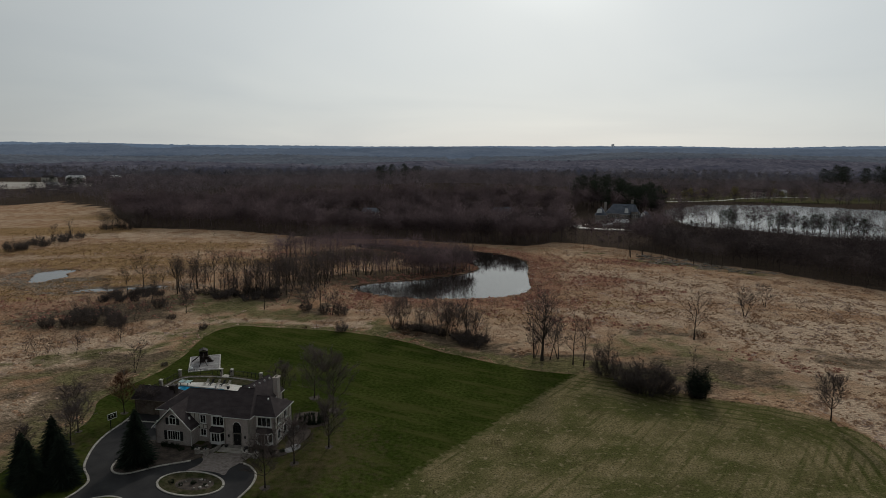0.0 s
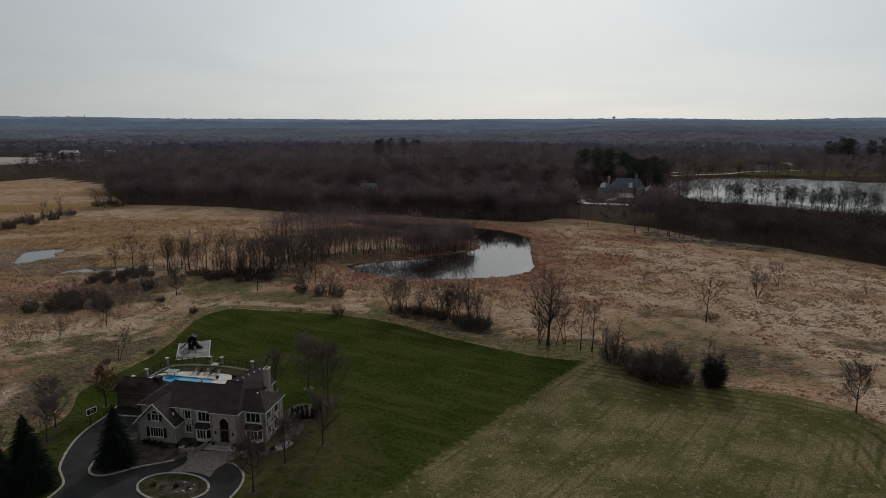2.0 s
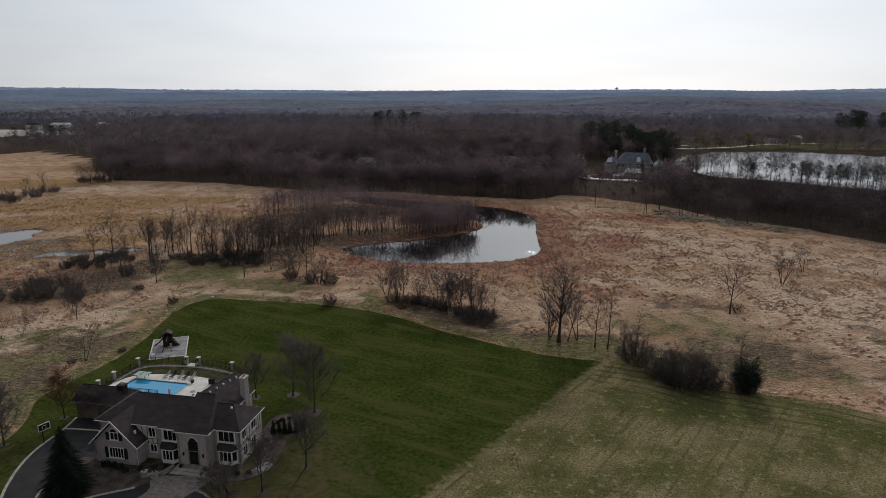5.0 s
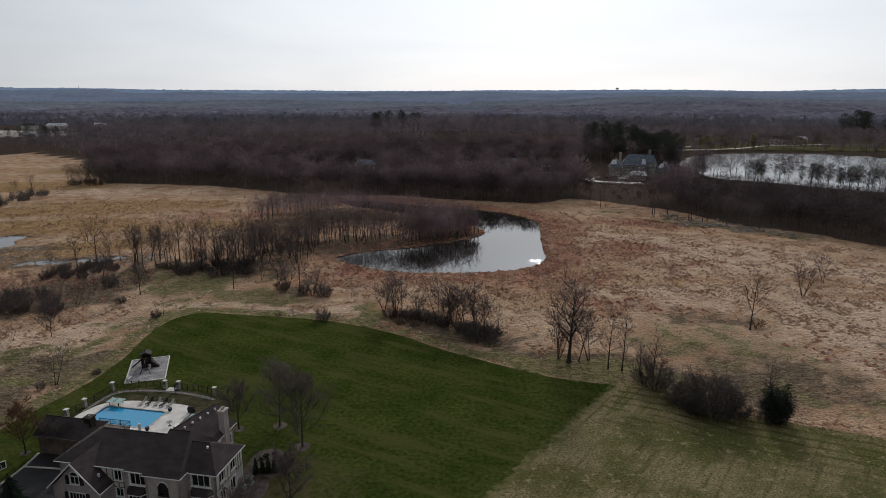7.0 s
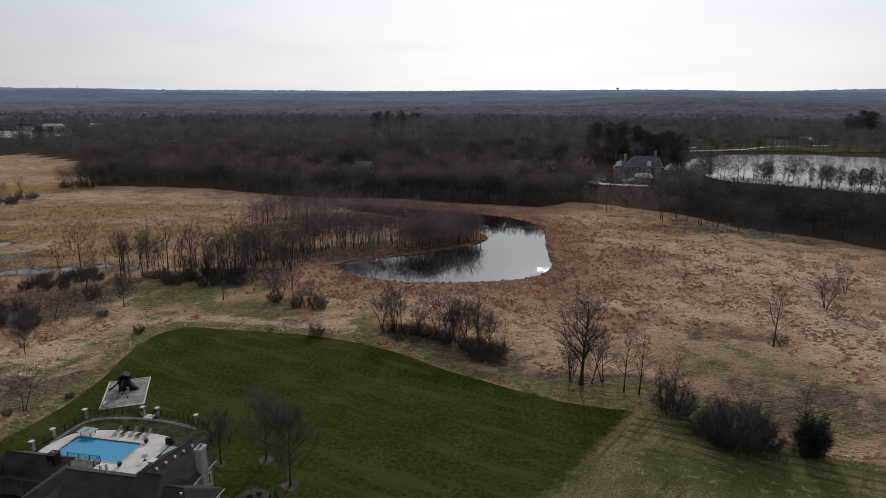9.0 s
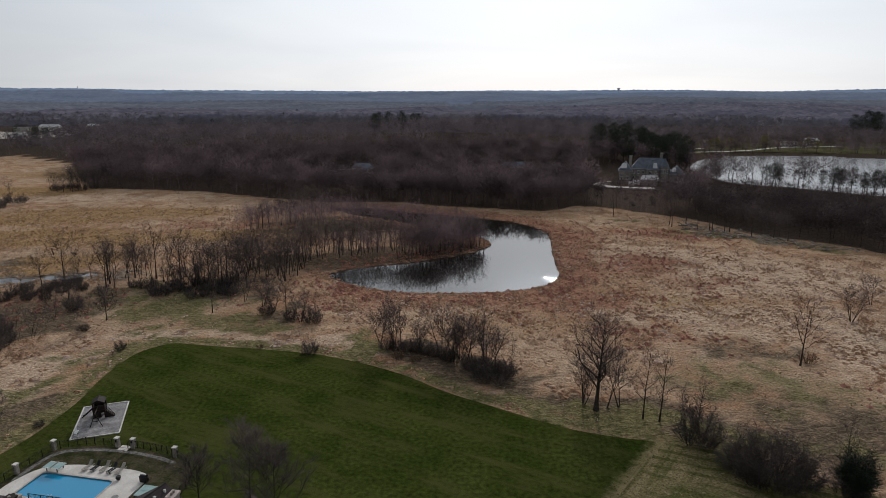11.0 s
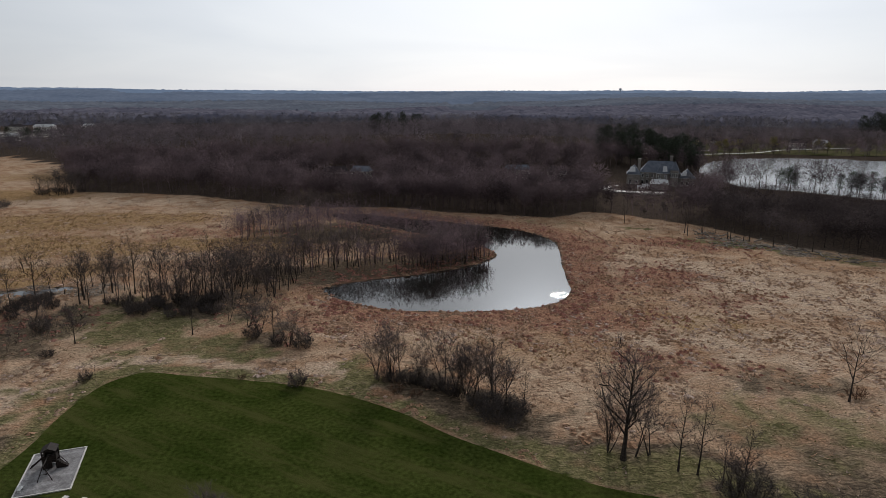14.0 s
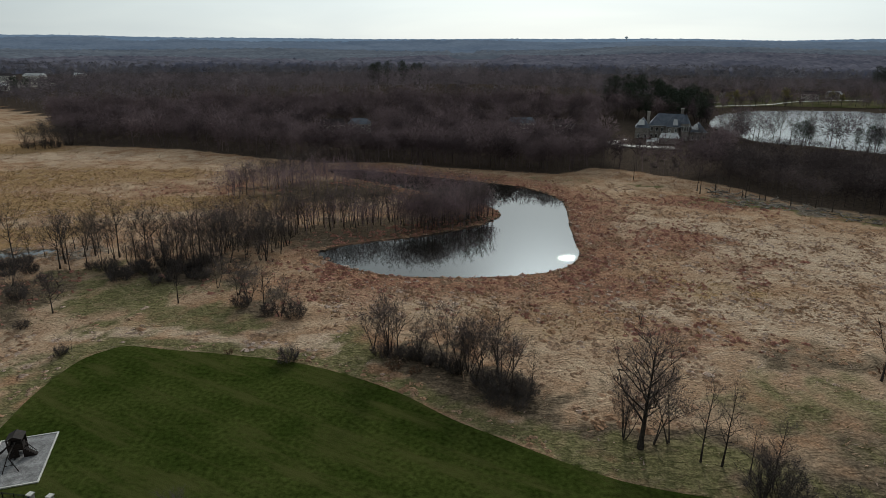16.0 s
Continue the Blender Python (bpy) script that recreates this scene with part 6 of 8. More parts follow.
def half_timber(parent, p0, p1, s0, s1, z0, z1, n):
    m, _ = along(p0, p1)
    pan = part("stucco_panel", Build().turned(m, Build().box(s0, s1, -0.04, 0.0, z0, z1)), CREAM, parent, "cream stucco between timber strips")
    t = Build()
    for k in range(n + 1):
        x = s0 + (s1 - s0) * k / n
        t.box(x - 0.07, x + 0.07, -0.075, -0.04, z0, z1)
    t.box(s0, s1, -0.07, -0.04, z1 - 0.12, z1); t.box(s0, s1, -0.07, -0.04, z0, z0 + 0.12)
    part("timber", Build().turned(m, t), TIMBER, pan)


def make_house():
    root = thing("house", HOUSE, "large two-storey tan brick house with charcoal shingled hip roofs", "house")
    E = 5.85
    # footprint, walls at the inside of the eaves
    gl, gr = (-23.1, -2.9), (-15.8, -2.9)
    front = (
        ((-23.8, -0.5), (-13.3, -0.5), [(8.6, 9.7, 3.75, 5.3), (8.6, 9.7, 1.2, 2.5)], E),
        ((-13.3, -0.5), (-13.3, -0.9), [], E), ((-13.3, -0.9), (-9.7, -0.9), [(0.9, 3.1, 3.75, 5.45)], E),
        ((-9.7, -0.9), (-9.7, -1.5), [], E), ((-9.7, -1.5), (-4.6, -1.5), [(1.85, 3.35, 0.42, 2.7), (1.9, 3.3, 3.0, 4.3)], E),
        ((-4.6, -1.5), (-4.6, 0.4), [], E), ((-4.6, 0.4), (-0.4, 0.4), [(0.7, 3.3, 3.75, 5.45)], E),
        ((-0.4, 0.4), (-0.4, 7.6), [(1.0, 2.1, 3.8, 5.3), (4.0, 5.2, 3.8, 5.3), (1.0, 2.2, 0.9, 2.6), (3.6, 5.0, 0.7, 2.6)], E),
        ((-0.4, 7.6), (-5.2, 7.6), [], E), ((-5.2, 7.6), (-5.2, 13.9), [(4.6, 5.6, 2.6, 4.2)], 5.4), ((-5.2, 13.9), (-12.7, 13.9), [(1.5, 3.5, 0.5, 2.6), (4.5, 6.5, 0.5, 2.6)], 5.4),
        ((-12.7, 13.9), (-12.7, 8.2), [], 5.4), ((-12.7, 8.2), (-23.8, 8.2), [(2, 4, 0.5, 2.6), (6, 8, 0.5, 2.6)], E), ((-23.8, 8.2), (-23.8, -0.5), [(3.0, 4.2, 3.8, 5.2)], E))
    for p0, p1, holes, top in front:
        part("wall", pierced(p0, p1, -0.1, top, holes), BRICK, root)
    # front windows
    window(root, *front[0][:2], 8.6, 9.7, 3.75, 5.3, 2, 1)
    window(root, *front[0][:2], 8.6, 9.7, 1.2, 2.5, 2, 1)
    window(root, *front[2][:2], 0.9, 3.1, 3.75, 5.45, 3, 1, 0.22)
    window(root, *front[6][:2], 0.7, 3.3, 3.75, 5.45, 3, 1, 0.22)
    window(root, *front[4][:2], 1.9, 3.3, 3.0, 4.3, 4, 3, 0.10, arch=True, trim_mat=BLACK)
    for s0, s1, za, zb in front[7][2]:
        window(root, *front[7][:2], s0, s1, za, zb, 2, 1)
    window(root, *front[9][:2], 4.6, 5.6, 2.6, 4.2, 2, 2)
    for i in (10, 12, 13):
        for s0, s1, za, zb in front[i][2]:
            window(root, *front[i][:2], s0, s1, za, zb, 2, 1)
    half_timber(root, *front[0][:2], 6.6, 8.4, 2.9, E - 0.1, 2)
    half_timber(root, *front[0][:2], 8.4, 10.0, 2.62, 3.6, 2)
    half_timber(root, *front[7][:2], 0.05, 0.9, 3.1, E - 0.1, 1)
    half_timber(root, *front[7][:2], 2.25, 3.85, 3.1, E - 0.1, 2)
    half_timber(root, *front[7][:2], 5.35, 7.15, 3.1, E - 0.1, 3)
    bay(root, -13.0, -10.0, -0.92)
    bay(root, -4.2, -0.9, 0.38)
    # entrance
    d = Build()
    for s in (0, 1):
        x = -7.85 + s * 0.76
        d.box(x, x + 0.74, -1.42, -1.36, 0.42, 2.7)
        for z in (0.55, 1.65):
            d.box(x + 0.12, x + 0.62, -1.45, -1.42, z, z + 0.9)
    door = part("front_door", d, BLACK, root, "black panelled double front door")
    part("handle", Build().tube([(-7.15, -1.5, 1.35), (-7.15, -1.5, 1.65)], [0.02, 0.02], 6), KERB, door)
    fr = Build().box(-8.05, -7.85, -1.58, -1.3, 0.42, 2.85).box(-6.35, -6.15, -1.58, -1.3, 0.42, 2.85).box(-7.85, -6.35, -1.58, -1.3, 2.7, 2.95)
    part("door_surround", fr, STONE, root, "pale stone door surround")
    for u in (-8.75, -5.45):
        la = part("wall_lamp", Build().box(u - 0.1, u + 0.1, -1.75, -1.55, 1.95, 2.4).cyl(u, -1.65, 2.4, 2.55, 0.16, 0.03, 8), BLACK, root, "black lantern on the wall")
        part("lamp_glass", Build().box(u - 0.07, u + 0.07, -1.765, -1.752, 2.0, 2.35), GLASS, la)
    part("quoin", Build().box(-9.72, -9.4, -1.56, -1.5, 0, E - 0.2), STONE, root)
    part("quoin", Build().box(-4.9, -4.58, -1.56, -1.5, 0, E - 0.2), STONE, root)
    part("downpipe", Build().tube([(-0.36, 7.4, 0.1), (-0.36, 7.4, E - 0.1)], [0.06, 0.06], 6), WHITE, root)
    part("downpipe", Build().tube([(-15.7, -2.98, 0.1), (-15.7, -2.98, 3.3)], [0.06, 0.06], 6), WHITE, root)
    # garage gable
    g = pierced(gl, gr, -0.1, 3.45, [(2.55, 4.95, 1.05, 2.75)])
    m, ln = along(gl, gr)
    tri = Build()
    def edge(z):
        return (z - 3.45) / 3.65 * ln / 2

    for y in (0.0, 0.3):
        tri.poly((0, y, 3.45), (ln, y, 3.45), (ln - edge(4.1), y, 4.1), (edge(4.1), y, 4.1))
        tri.poly((edge(4.1), y, 4.1), (3.0, y, 4.1), (3.0, y, 5.3), (edge(5.3), y, 5.3))
        tri.poly((4.3, y, 4.1), (ln - edge(4.1), y, 4.1), (ln - edge(5.3), y, 5.3), (4.3, y, 5.3))
        tri.poly((edge(5.3), y, 5.3), (ln - edge(5.3), y, 5.3), (ln / 2, y, 7.1))
    g.turned(m, tri)
    part("wall", g, BRICK, root)
    part("wall", pierced((-15.8, -2.9), (-15.8, -0.5), -0.1, 3.45, []), BRICK, root)
    part("wall", pierced((-23.1, -0.5), (-23.1, -2.9), -0.1, 3.45, []), BRICK, root)
    window(root, gl, gr, 2.55, 4.95, 1.05, 2.75, 5, 1, shutters=True)
    uw = window(root, gl, gr, 3.0, 4.3, 4.1, 5.3, 2, 1, arch=True, shutters=True)
    o = Build()
    for sgn in (-1, 1):
        x0, x1 = -19.45, -19.45 + sgn * 4.1
        o.poly((x0, -3.4, 7.5), (x1, -3.4, 3.4), (x1, 3.5, 3.4), (x0, 3.5, 7.5))
        o.poly((x0, -3.4, 7.3), (x1, -3.4, 3.2), (x1, 3.5, 3.2), (x0, 3.5, 7.3))
    gr_roof = part("gable_roof", o, SHINGLE, root, "charcoal shingled gable roof")
    bb = Build()
    for sgn in (-1, 1):
        x0, x1 = -19.45, -19.45 + sgn * 4.15
        bb.poly((x0, -3.45, 7.55), (x1, -3.45, 3.4), (x1, -3.45, 3.12), (x0, -3.45, 7.25))
        bb.poly((x0, -3.38, 7.55), (x1, -3.38, 3.4), (x1, -3.38, 3.12), (x0, -3.38, 7.25))
        bb.poly((x0, -3.45, 7.55), (x1, -3.45, 3.4), (x1, -3.38, 3.4), (x0, -3.38, 7.55))
        bb.tube([(x1, -3.4, 3.32), (x1, 0, 3.32)], [0.07, 0.07], 6)
    part("barge_board", bb, WHITE, gr_roof, "white painted barge board")
    # roofs
    roof("main_roof", root, ((-24.3, -0.9), (-9.6, -0.9), (-9.6, 8.6), (-24.3, 8.6)), ((-20.4, 4.7), (-9.7, 4.7)), E + 0.05, 8.35, label="charcoal shingled hip roof")
    roof("entry_roof", root, ((-13.2, -1.2), (-9.7, -1.3), (-9.7, 8.55), (-13.2, 8.55)), ((-13.0, 4.65), (-9.7, 4.65)), E + 0.07, 8.4)
    roof("entry_roof", root, ((-10.0, -1.8), (-4.3, -1.8), (-4.3, 8.5), (-10.0, 8.5)), ((-9.6, 4.7), (-6.4, 4.7)), E + 0.1, 9.25)
    roof("right_roof", root, ((-5.0, 0.0), (0.0, 0.0), (0.0, 8.0), (-5.0, 8.0)), ((-7.0, 4.05), (-3.0, 4.05)), E + 0.03, 8.2)
    roof("rear_roof", root, ((-13.1, 5.0), (-4.8, 5.0), (-4.8, 14.3), (-13.1, 14.3)), ((-10.1, 5.6), (-8.1, 14.25)), 5.5, 8.5)
    part("gable", Build().poly((-12.9, 14.0, 5.4), (-5.0, 14.0, 5.4), (-8.1, 14.0, 8.3)), CREAM, root)
    # chimney of the rear wing
    ch = part("chimney", Build().box(-5.5, -4.6, 10.6, 11.9, 0, 9.1).box(-5.62, -4.48, 10.48, 12.02, 9.1, 9.4), BRICK, root, "tall brick chimney")
    part("flue", Build().cyl(-5.05, 11.0, 9.4, 9.75, 0.16, 0.14, 10).cyl(-5.05, 11.5, 9.4, 9.75, 0.16, 0.14, 10), KERB, ch)
    # roof vents that catch the light
    for v in (7.2, 8.7, 10.2, 11.7, 13.2):
        u = -10.1 + 2.0 * (v - 5.6) / 8.65 + 0.75
        part("roof_vent", Build().box(u - 0.13, u + 0.13, v - 0.13, v + 0.13, 7.75, 8.3).cyl(u, v, 8.3, 8.36, 0.14, 0.06, 8), WHITE, root, "white metal roof vent")
    part("roof_vent", Build().box(-3.15, -2.9, 3.25, 3.5, 7.6, 8.05), WHITE, root, "white metal roof vent")
    part("roof_vent", Build().box(-15.9, -15.65, 6.2, 6.45, 7.3, 8.5).cyl(-15.77, 6.32, 8.5, 8.6, 0.18, 0.1, 8), PLASTIC, root, "white pipe vent")
    part("roof_vent", Build().box(-16.9, -16.65, -1.7, -1.45, 4.7, 5.2), PLASTIC, root, "white pipe vent")
    part("floor_slab", Build().box(-23.5, -0.7, 0.7, 7.3, 2.9, 3.1).box(-12.4, -5.5, 7.3, 13.6, 2.9, 3.1).box(-23.5, -0.7, 0.7, 7.3, -0.05, 0.08), DARK_WOOD, root)
    # low garage wing behind
    wing = ((-35.9, 8.4), (-28.2, 8.4), (-28.2, 13.6), (-35.9, 13.6))
    for i in range(4):
        holes = [(0.7, 3.3, 0.0, 2.35), (4.2, 6.8, 0.0, 2.35)] if i == 0 else []
        # dark brown on these walls puts the brick's shade into the colour
        part("wall", pierced(wing[i], wing[(i + 1) % 4], -0.1, 3.3, holes), TIMBER, root)
    for s in (0.7, 4.2):
        gd = Build().box(-35.9 + s, -35.9 + s + 2.6, 8.52, 8.58, 0.02, 2.35)
        for k in range(4):
            gd.box(-35.9 + s + 0.1, -35.9 + s + 2.5, 8.49, 8.52, 0.12 + k * 0.57, 0.6 + k * 0.57)
        part("garage_door", gd, TIMBER, root, "brown panelled garage door")
    roof("wing_roof", root, ((-36.5, 7.9), (-27.6, 7.9), (-27.6, 14.1), (-36.5, 14.1)), ((-36.3, 11.0), (-28.2, 11.0)), 3.4, 5.3, trim=TIMBER)
    part("wall", pierced((-28.2, 7.4), (-23.8, 7.4), -0.1, 3.0, [(1.2, 3.2, 0.0, 2.3)]), BRICK, root)
    roof("link_roof", root, ((-28.4, 7.1), (-23.6, 7.1), (-23.6, 11.4), (-28.4, 11.4)), ((-28.3, 9.2), (-23.7, 9.2)), 3.1, 3.6, trim=TIMBER)
    part("wall", pierced((-23.8, 11.1), (-28.2, 11.1), -0.1, 3.0, [(1.0, 3.4, 0.1, 2.4)]), BRICK, root)
    part("wall", pierced((-23.8, 8.0), (-23.8, 11.1), -0.1, 3.0, []), BRICK, root)
    c2 = part("chimney", Build().box(-29.0, -27.8, 10.4, 11.6, 0, 5.7).box(-29.1, -27.7, 10.3, 11.7, 5.7, 5.9), DARK_WOOD, root, "dark clad chimney of the garage wing")
    part("flue", Build().cyl(-28.4, 11.0, 5.9, 6.1, 0.2, 0.18, 10), KERB, c2)
    return root


make_house()


def local_line(pts):
    return [house_xy(u, v) for u, v in pts]


# ---- driveway, beds and entrance walls ----
DRIVE = spline([(-61.7, 127), (-61.8, 122.5), (-62.6, 117), (-62.2, 111.4), (-60.2, 104.6), (-57.4, 100.6), (-56.6, 98.2), (-57.6, 94), (-62, 88), (-68, 80)], False, 6) + \
    spline([(-44, 74), (-38, 86), (-31.6, 91.5), (-29.4, 96), (-29.1, 100.5), (-30.8, 103.8), (-33.2, 105.6), (-40, 107), (-47, 112), (-52, 115.5), (-52.6, 121), (-55.4, 126.4)], False, 6)
flat_sheet("driveway", DRIVE, 0.035, ASPHALT, "dark grey asphalt driveway looping round an oval island", "driveway")
FRONT_BED = spline([(-55.4, 106.4), (-54.9, 103.6), (-53.4, 102.0), (-51.0, 102.0), (-47.2, 104.3), (-42.3, 106.3), (-40.6, 108.4), (-40.8, 111.6), (-46, 113.2), (-52, 114.4), (-54.2, 113.8), (-55.2, 110)], True, 5)
flat_sheet("flower_bed", FRONT_BED, 0.10, MULCH, "dark bare mulch bed along the house front", "flower bed", thick=0.12)
ISLE = [(-39.4 + 5.7 * math.cos(a) - 0.5 * math.sin(a), 98.5 + 3.8 * math.sin(a) - 0.7 * math.cos(a)) for a in [2 * math.pi * k / 40 for k in range(40)]]
ISLE_IN = [(-38.6 + 3.3 * math.cos(a), 98.2 + 1.9 * math.sin(a) - 0.3 * math.cos(a)) for a in [2 * math.pi * k / 30 for k in range(30)]]
flat_sheet("island_turf", ISLE, 0.11, YARD_SOIL, "worn brown-green oval turf island in the driveway loop", "island", thick=0.1)
flat_sheet("flower_bed", ISLE_IN, 0.135, MULCH, "bare mulch and stone bed on the driveway island", "flower bed", thick=0.1)
ISLE_2 = [(-51 + 4.2 * math.cos(a), 91.0 + 3.6 * math.sin(a)) for a in [2 * math.pi * k / 36 for k in range(36)]]
flat_sheet("island_turf", ISLE_2, 0.11, LAWN, "second kerbed turf island by the driveway", "island", thick=0.1)
WALK = spline([(-40.9, 109.0), (-36.5, 109.1), (-32.0, 108.4), (-33.2, 105.4), (-34.4, 103.4), (-34.6, 101.2), (-36.2, 102.0), (-39.0, 102.8), (-41.8, 102.4), (-40.4, 104.6), (-40.1, 106.4)], True, 5)
flat_sheet("paving", WALK, 0.05, PAVER, "grey-tan cobble paving at the entrance walk", "paving")
flat_sheet("mulch_bed", spline([(-41.5, 108.6), (-41, 112.5), (-38.4, 112.0), (-39.4, 109.8)], True, 4), 0.09, MULCH, "dark planting bed by the entrance", "flower bed", thick=0.08)
flat_sheet("mulch_bed", spline([(-33.6, 109.6), (-33.0, 111.6), (-28.0, 110.6), (-25.5, 108.5), (-29, 107.4), (-31.5, 108)], True, 4), 0.09, MULCH, "dark planting bed below the bay window", "flower bed", thick=0.08)


flat_sheet("terrace", local_line([(-14.2, -3.3), (-9.9, -3.6), (-4.4, -3.6), (0.2, -1.6), (0.2, 0.5), (-14.2, 0.5)]), 0.075, MULCH, "dark planted strip below the house front", "flower bed")


def kerb(name, pts, label, closed=False, width=0.38, height=0.13):
    """A kerb of single stones laid end to end."""
    pts = [Vector((x, y, 0)) for x, y in pts]
    if closed:
        pts.append(pts[0])
    root = thing(name, Matrix.Identity(4), label, "kerb", "", "structure")
    stone = Build()
    L2, w, h, c = 0.5, width / 2, height, 0.03
    stone.v = [(-L2, -w, 0), (L2, -w, 0), (L2, w, 0), (-L2, w, 0), (-L2, -w, h - c), (L2, -w, h - c), (L2, w, h - c), (-L2, w, h - c),
               (-L2 + c, -w + c, h), (L2 - c, -w + c, h), (L2 - c, w - c, h), (-L2 + c, w - c, h)]
    stone.f = [(0, 1, 5, 4), (1, 2, 6, 5), (2, 3, 7, 6), (3, 0, 4, 7), (4, 5, 9, 8), (5, 6, 10, 9), (6, 7, 11, 10), (7, 4, 8, 11), (8, 9, 10, 11)]
    me = stone.mesh("kerb_stone", KERB)
    total = 0.0
    carry = 0.3
    for p, q in zip(pts, pts[1:]):
        seg = (q - p).length
        d = (q - p).normalized()
        while carry < seg:
            c0 = p + d * carry
            o = new("kerb_stone", me)
            o.parent = root
            o.matrix_basis = pose(c0.x, c0.y, 0.03, 0, 0, math.degrees(math.atan2(d.y, d.x))) @ Matrix.Diagonal((0.58, 1, 1, 1))
            carry += 0.6
        carry -= seg
    return root


kerb("kerb", DRIVE[:52], "pale stone kerb along the driveway")
kerb("kerb", spline([(-38, 86), (-31.6, 91.5), (-29.4, 96), (-29.1, 100.5), (-30.8, 103.8), (-33.2, 105.6)], False, 6), "pale stone kerb round the turning loop")
kerb("kerb", FRONT_BED[:26], "pale stone kerb along the front bed")
kerb("kerb", ISLE, "pale stone kerb round the oval island", True)
kerb("kerb", ISLE_2, "pale stone kerb round the second island", True)
kerb("kerb", [(-61.6, 123.2), (-56.4, 122.6), (-53.0, 121.8)], "pale paved band across the driveway")


def stone_wall(pts, h, w, label):
    root = thing("garden_wall", Matrix.Identity(4), label, "garden wall")
    for p, q in zip(pts, pts[1:]):
        m, ln = along(p, q)
        part("wall_section", Build().turned(m, Build().box(-0.06, ln + 0.06, -w / 2, w / 2, 0, h)), STONE, root)
        part("coping", Build().turned(m, Build().box(-0.08, ln + 0.08, -w / 2 - 0.05, w / 2 + 0.05, h, h + 0.07)), KERB, root)
    return root


stone_wall(spline([(-42.0, 109.0), (-40.4, 108.9), (-39.2, 109.8), (-38.6, 111.2)], False, 4), 0.55, 0.35, "low curved fieldstone wall beside the entrance steps")
stone_wall(spline([(-34.2, 110.8), (-33.9, 109.2), (-32.8, 108.0), (-30.9, 107.4)], False, 4), 0.55, 0.35, "low curved fieldstone wall beside the entrance steps")
for x, y in ((-40.3, 108.6), (-33.0, 107.7), (-42.0, 109.0), (-30.9, 107.3)):
    pier = thing("stone_pier", pose(x, y, 0, 0, 0, -12), "square fieldstone pier with a pale cap", "pier", "piers at the entrance")
    part("shaft", Build().box(-0.35, 0.35, -0.35, 0.35, 0, 0.95), STONE, pier)
    part("cap", Build().box(-0.42, 0.42, -0.42, 0.42, 0.95, 1.06), KERB, pier)
    urn = thing("urn", pose(x, y, 1.06), "small dark planter urn on a pier", "urn", "urns at the entrance")
    part("bowl", Build().tube([(0, 0, 0), (0, 0, 0.1), (0, 0, 0.3), (0, 0, 0.36)], [0.12, 0.08, 0.22, 0.24], 10), BLACK, urn)
st = thing("entrance_steps", HOUSE @ pose(-7.1, -1.6, 0), "broad pale stone steps to the front door", "steps")
for k, (w, d0) in enumerate(((2.9, 2.2), (2.6, 1.5), (2.3, 0.8))):
    part("step", Build().box(-w, w, -d0, 0.08, 0.02 + 0.14 * k, 0.14 * (k + 1)), KERB if k < 2 else STONE, st)
for u, v, s in ((-9.0, -2.2, 0.45), (-5.0, -2.2, 0.4)):
    x, y = house_xy(u, v)
    pt = thing("plant_pot", pose(x, y, 0.1), "dark round plant pot by the door", "plant pot")
    part("pot", Build().tube([(0, 0, 0), (0, 0, 0.5)], [0.25, 0.36], 12), BLACK, pt)


# ---- pool yard ----
def sheet_with_hole(name, outer, inner, z, thick, material, label, category):
    bm = bmesh.new()
    loops = []
    for ring in (outer, inner):
        vs = [bm.verts.new((x, y, z)) for x, y in ring]
        loops += [bm.edges.new((vs[i], vs[(i + 1) % len(vs)])) for i in range(len(vs))]
    bmesh.ops.triangle_fill(bm, use_beauty=True, use_dissolve=False, edges=loops)
    for f in bm.faces:
        if f.normal.z < 0:
            f.normal_flip()
    ex = bmesh.ops.extrude_edge_only(bm, edges=loops)
    for v in ex["geom"]:
        if isinstance(v, bmesh.types.BMVert):
            v.co.z -= thick
    me = bpy.data.meshes.new(name)
    bm.to_mesh(me); bm.free()
    me.materials.append(material)
    return tagged(new(name, me), label, category, "", "structure")


def rounded_rect(u0, u1, v0, v1, r, n=4):
    out = []
    for cx, cy, a0 in ((u1 - r, v0 + r, -90), (u1 - r, v1 - r, 0), (u0 + r, v1 - r, 90), (u0 + r, v0 + r, 180)):
        out += [(cx + r * math.cos(radians(a0 + 90 * k / n)), cy + r * math.sin(radians(a0 + 90 * k / n))) for k in range(n + 1)]
    return out


PATIO = local_line(spline([(-38.8, 18.6), (-38.6, 21.5), (-37.2, 24.6), (-33.5, 26.4), (-28, 27.0), (-22.4, 26.9), (-19.8, 25.6), (-19.4, 21), (-19.6, 16.4), (-21, 14.4), (-26, 14.2), (-33, 14.2), (-37.2, 15.6)], True, 5))
POOL = (-36.0, -24.0, 18.2, 23.9)
sheet_with_hole("patio", PATIO, local_line(rounded_rect(*POOL, 0.7)), 0.25, 0.25, CONCRETE, "pale concrete patio round the pool", "patio")
pool = thing("swimming_pool", HOUSE, "bright blue rectangular in-ground pool with rounded corners", "pool")
outer, inner = rounded_rect(POOL[0] - 0.3, POOL[1] + 0.3, POOL[2] - 0.3, POOL[3] + 0.3, 0.9), rounded_rect(*POOL, 0.7)
cop, lin = Build(), Build()
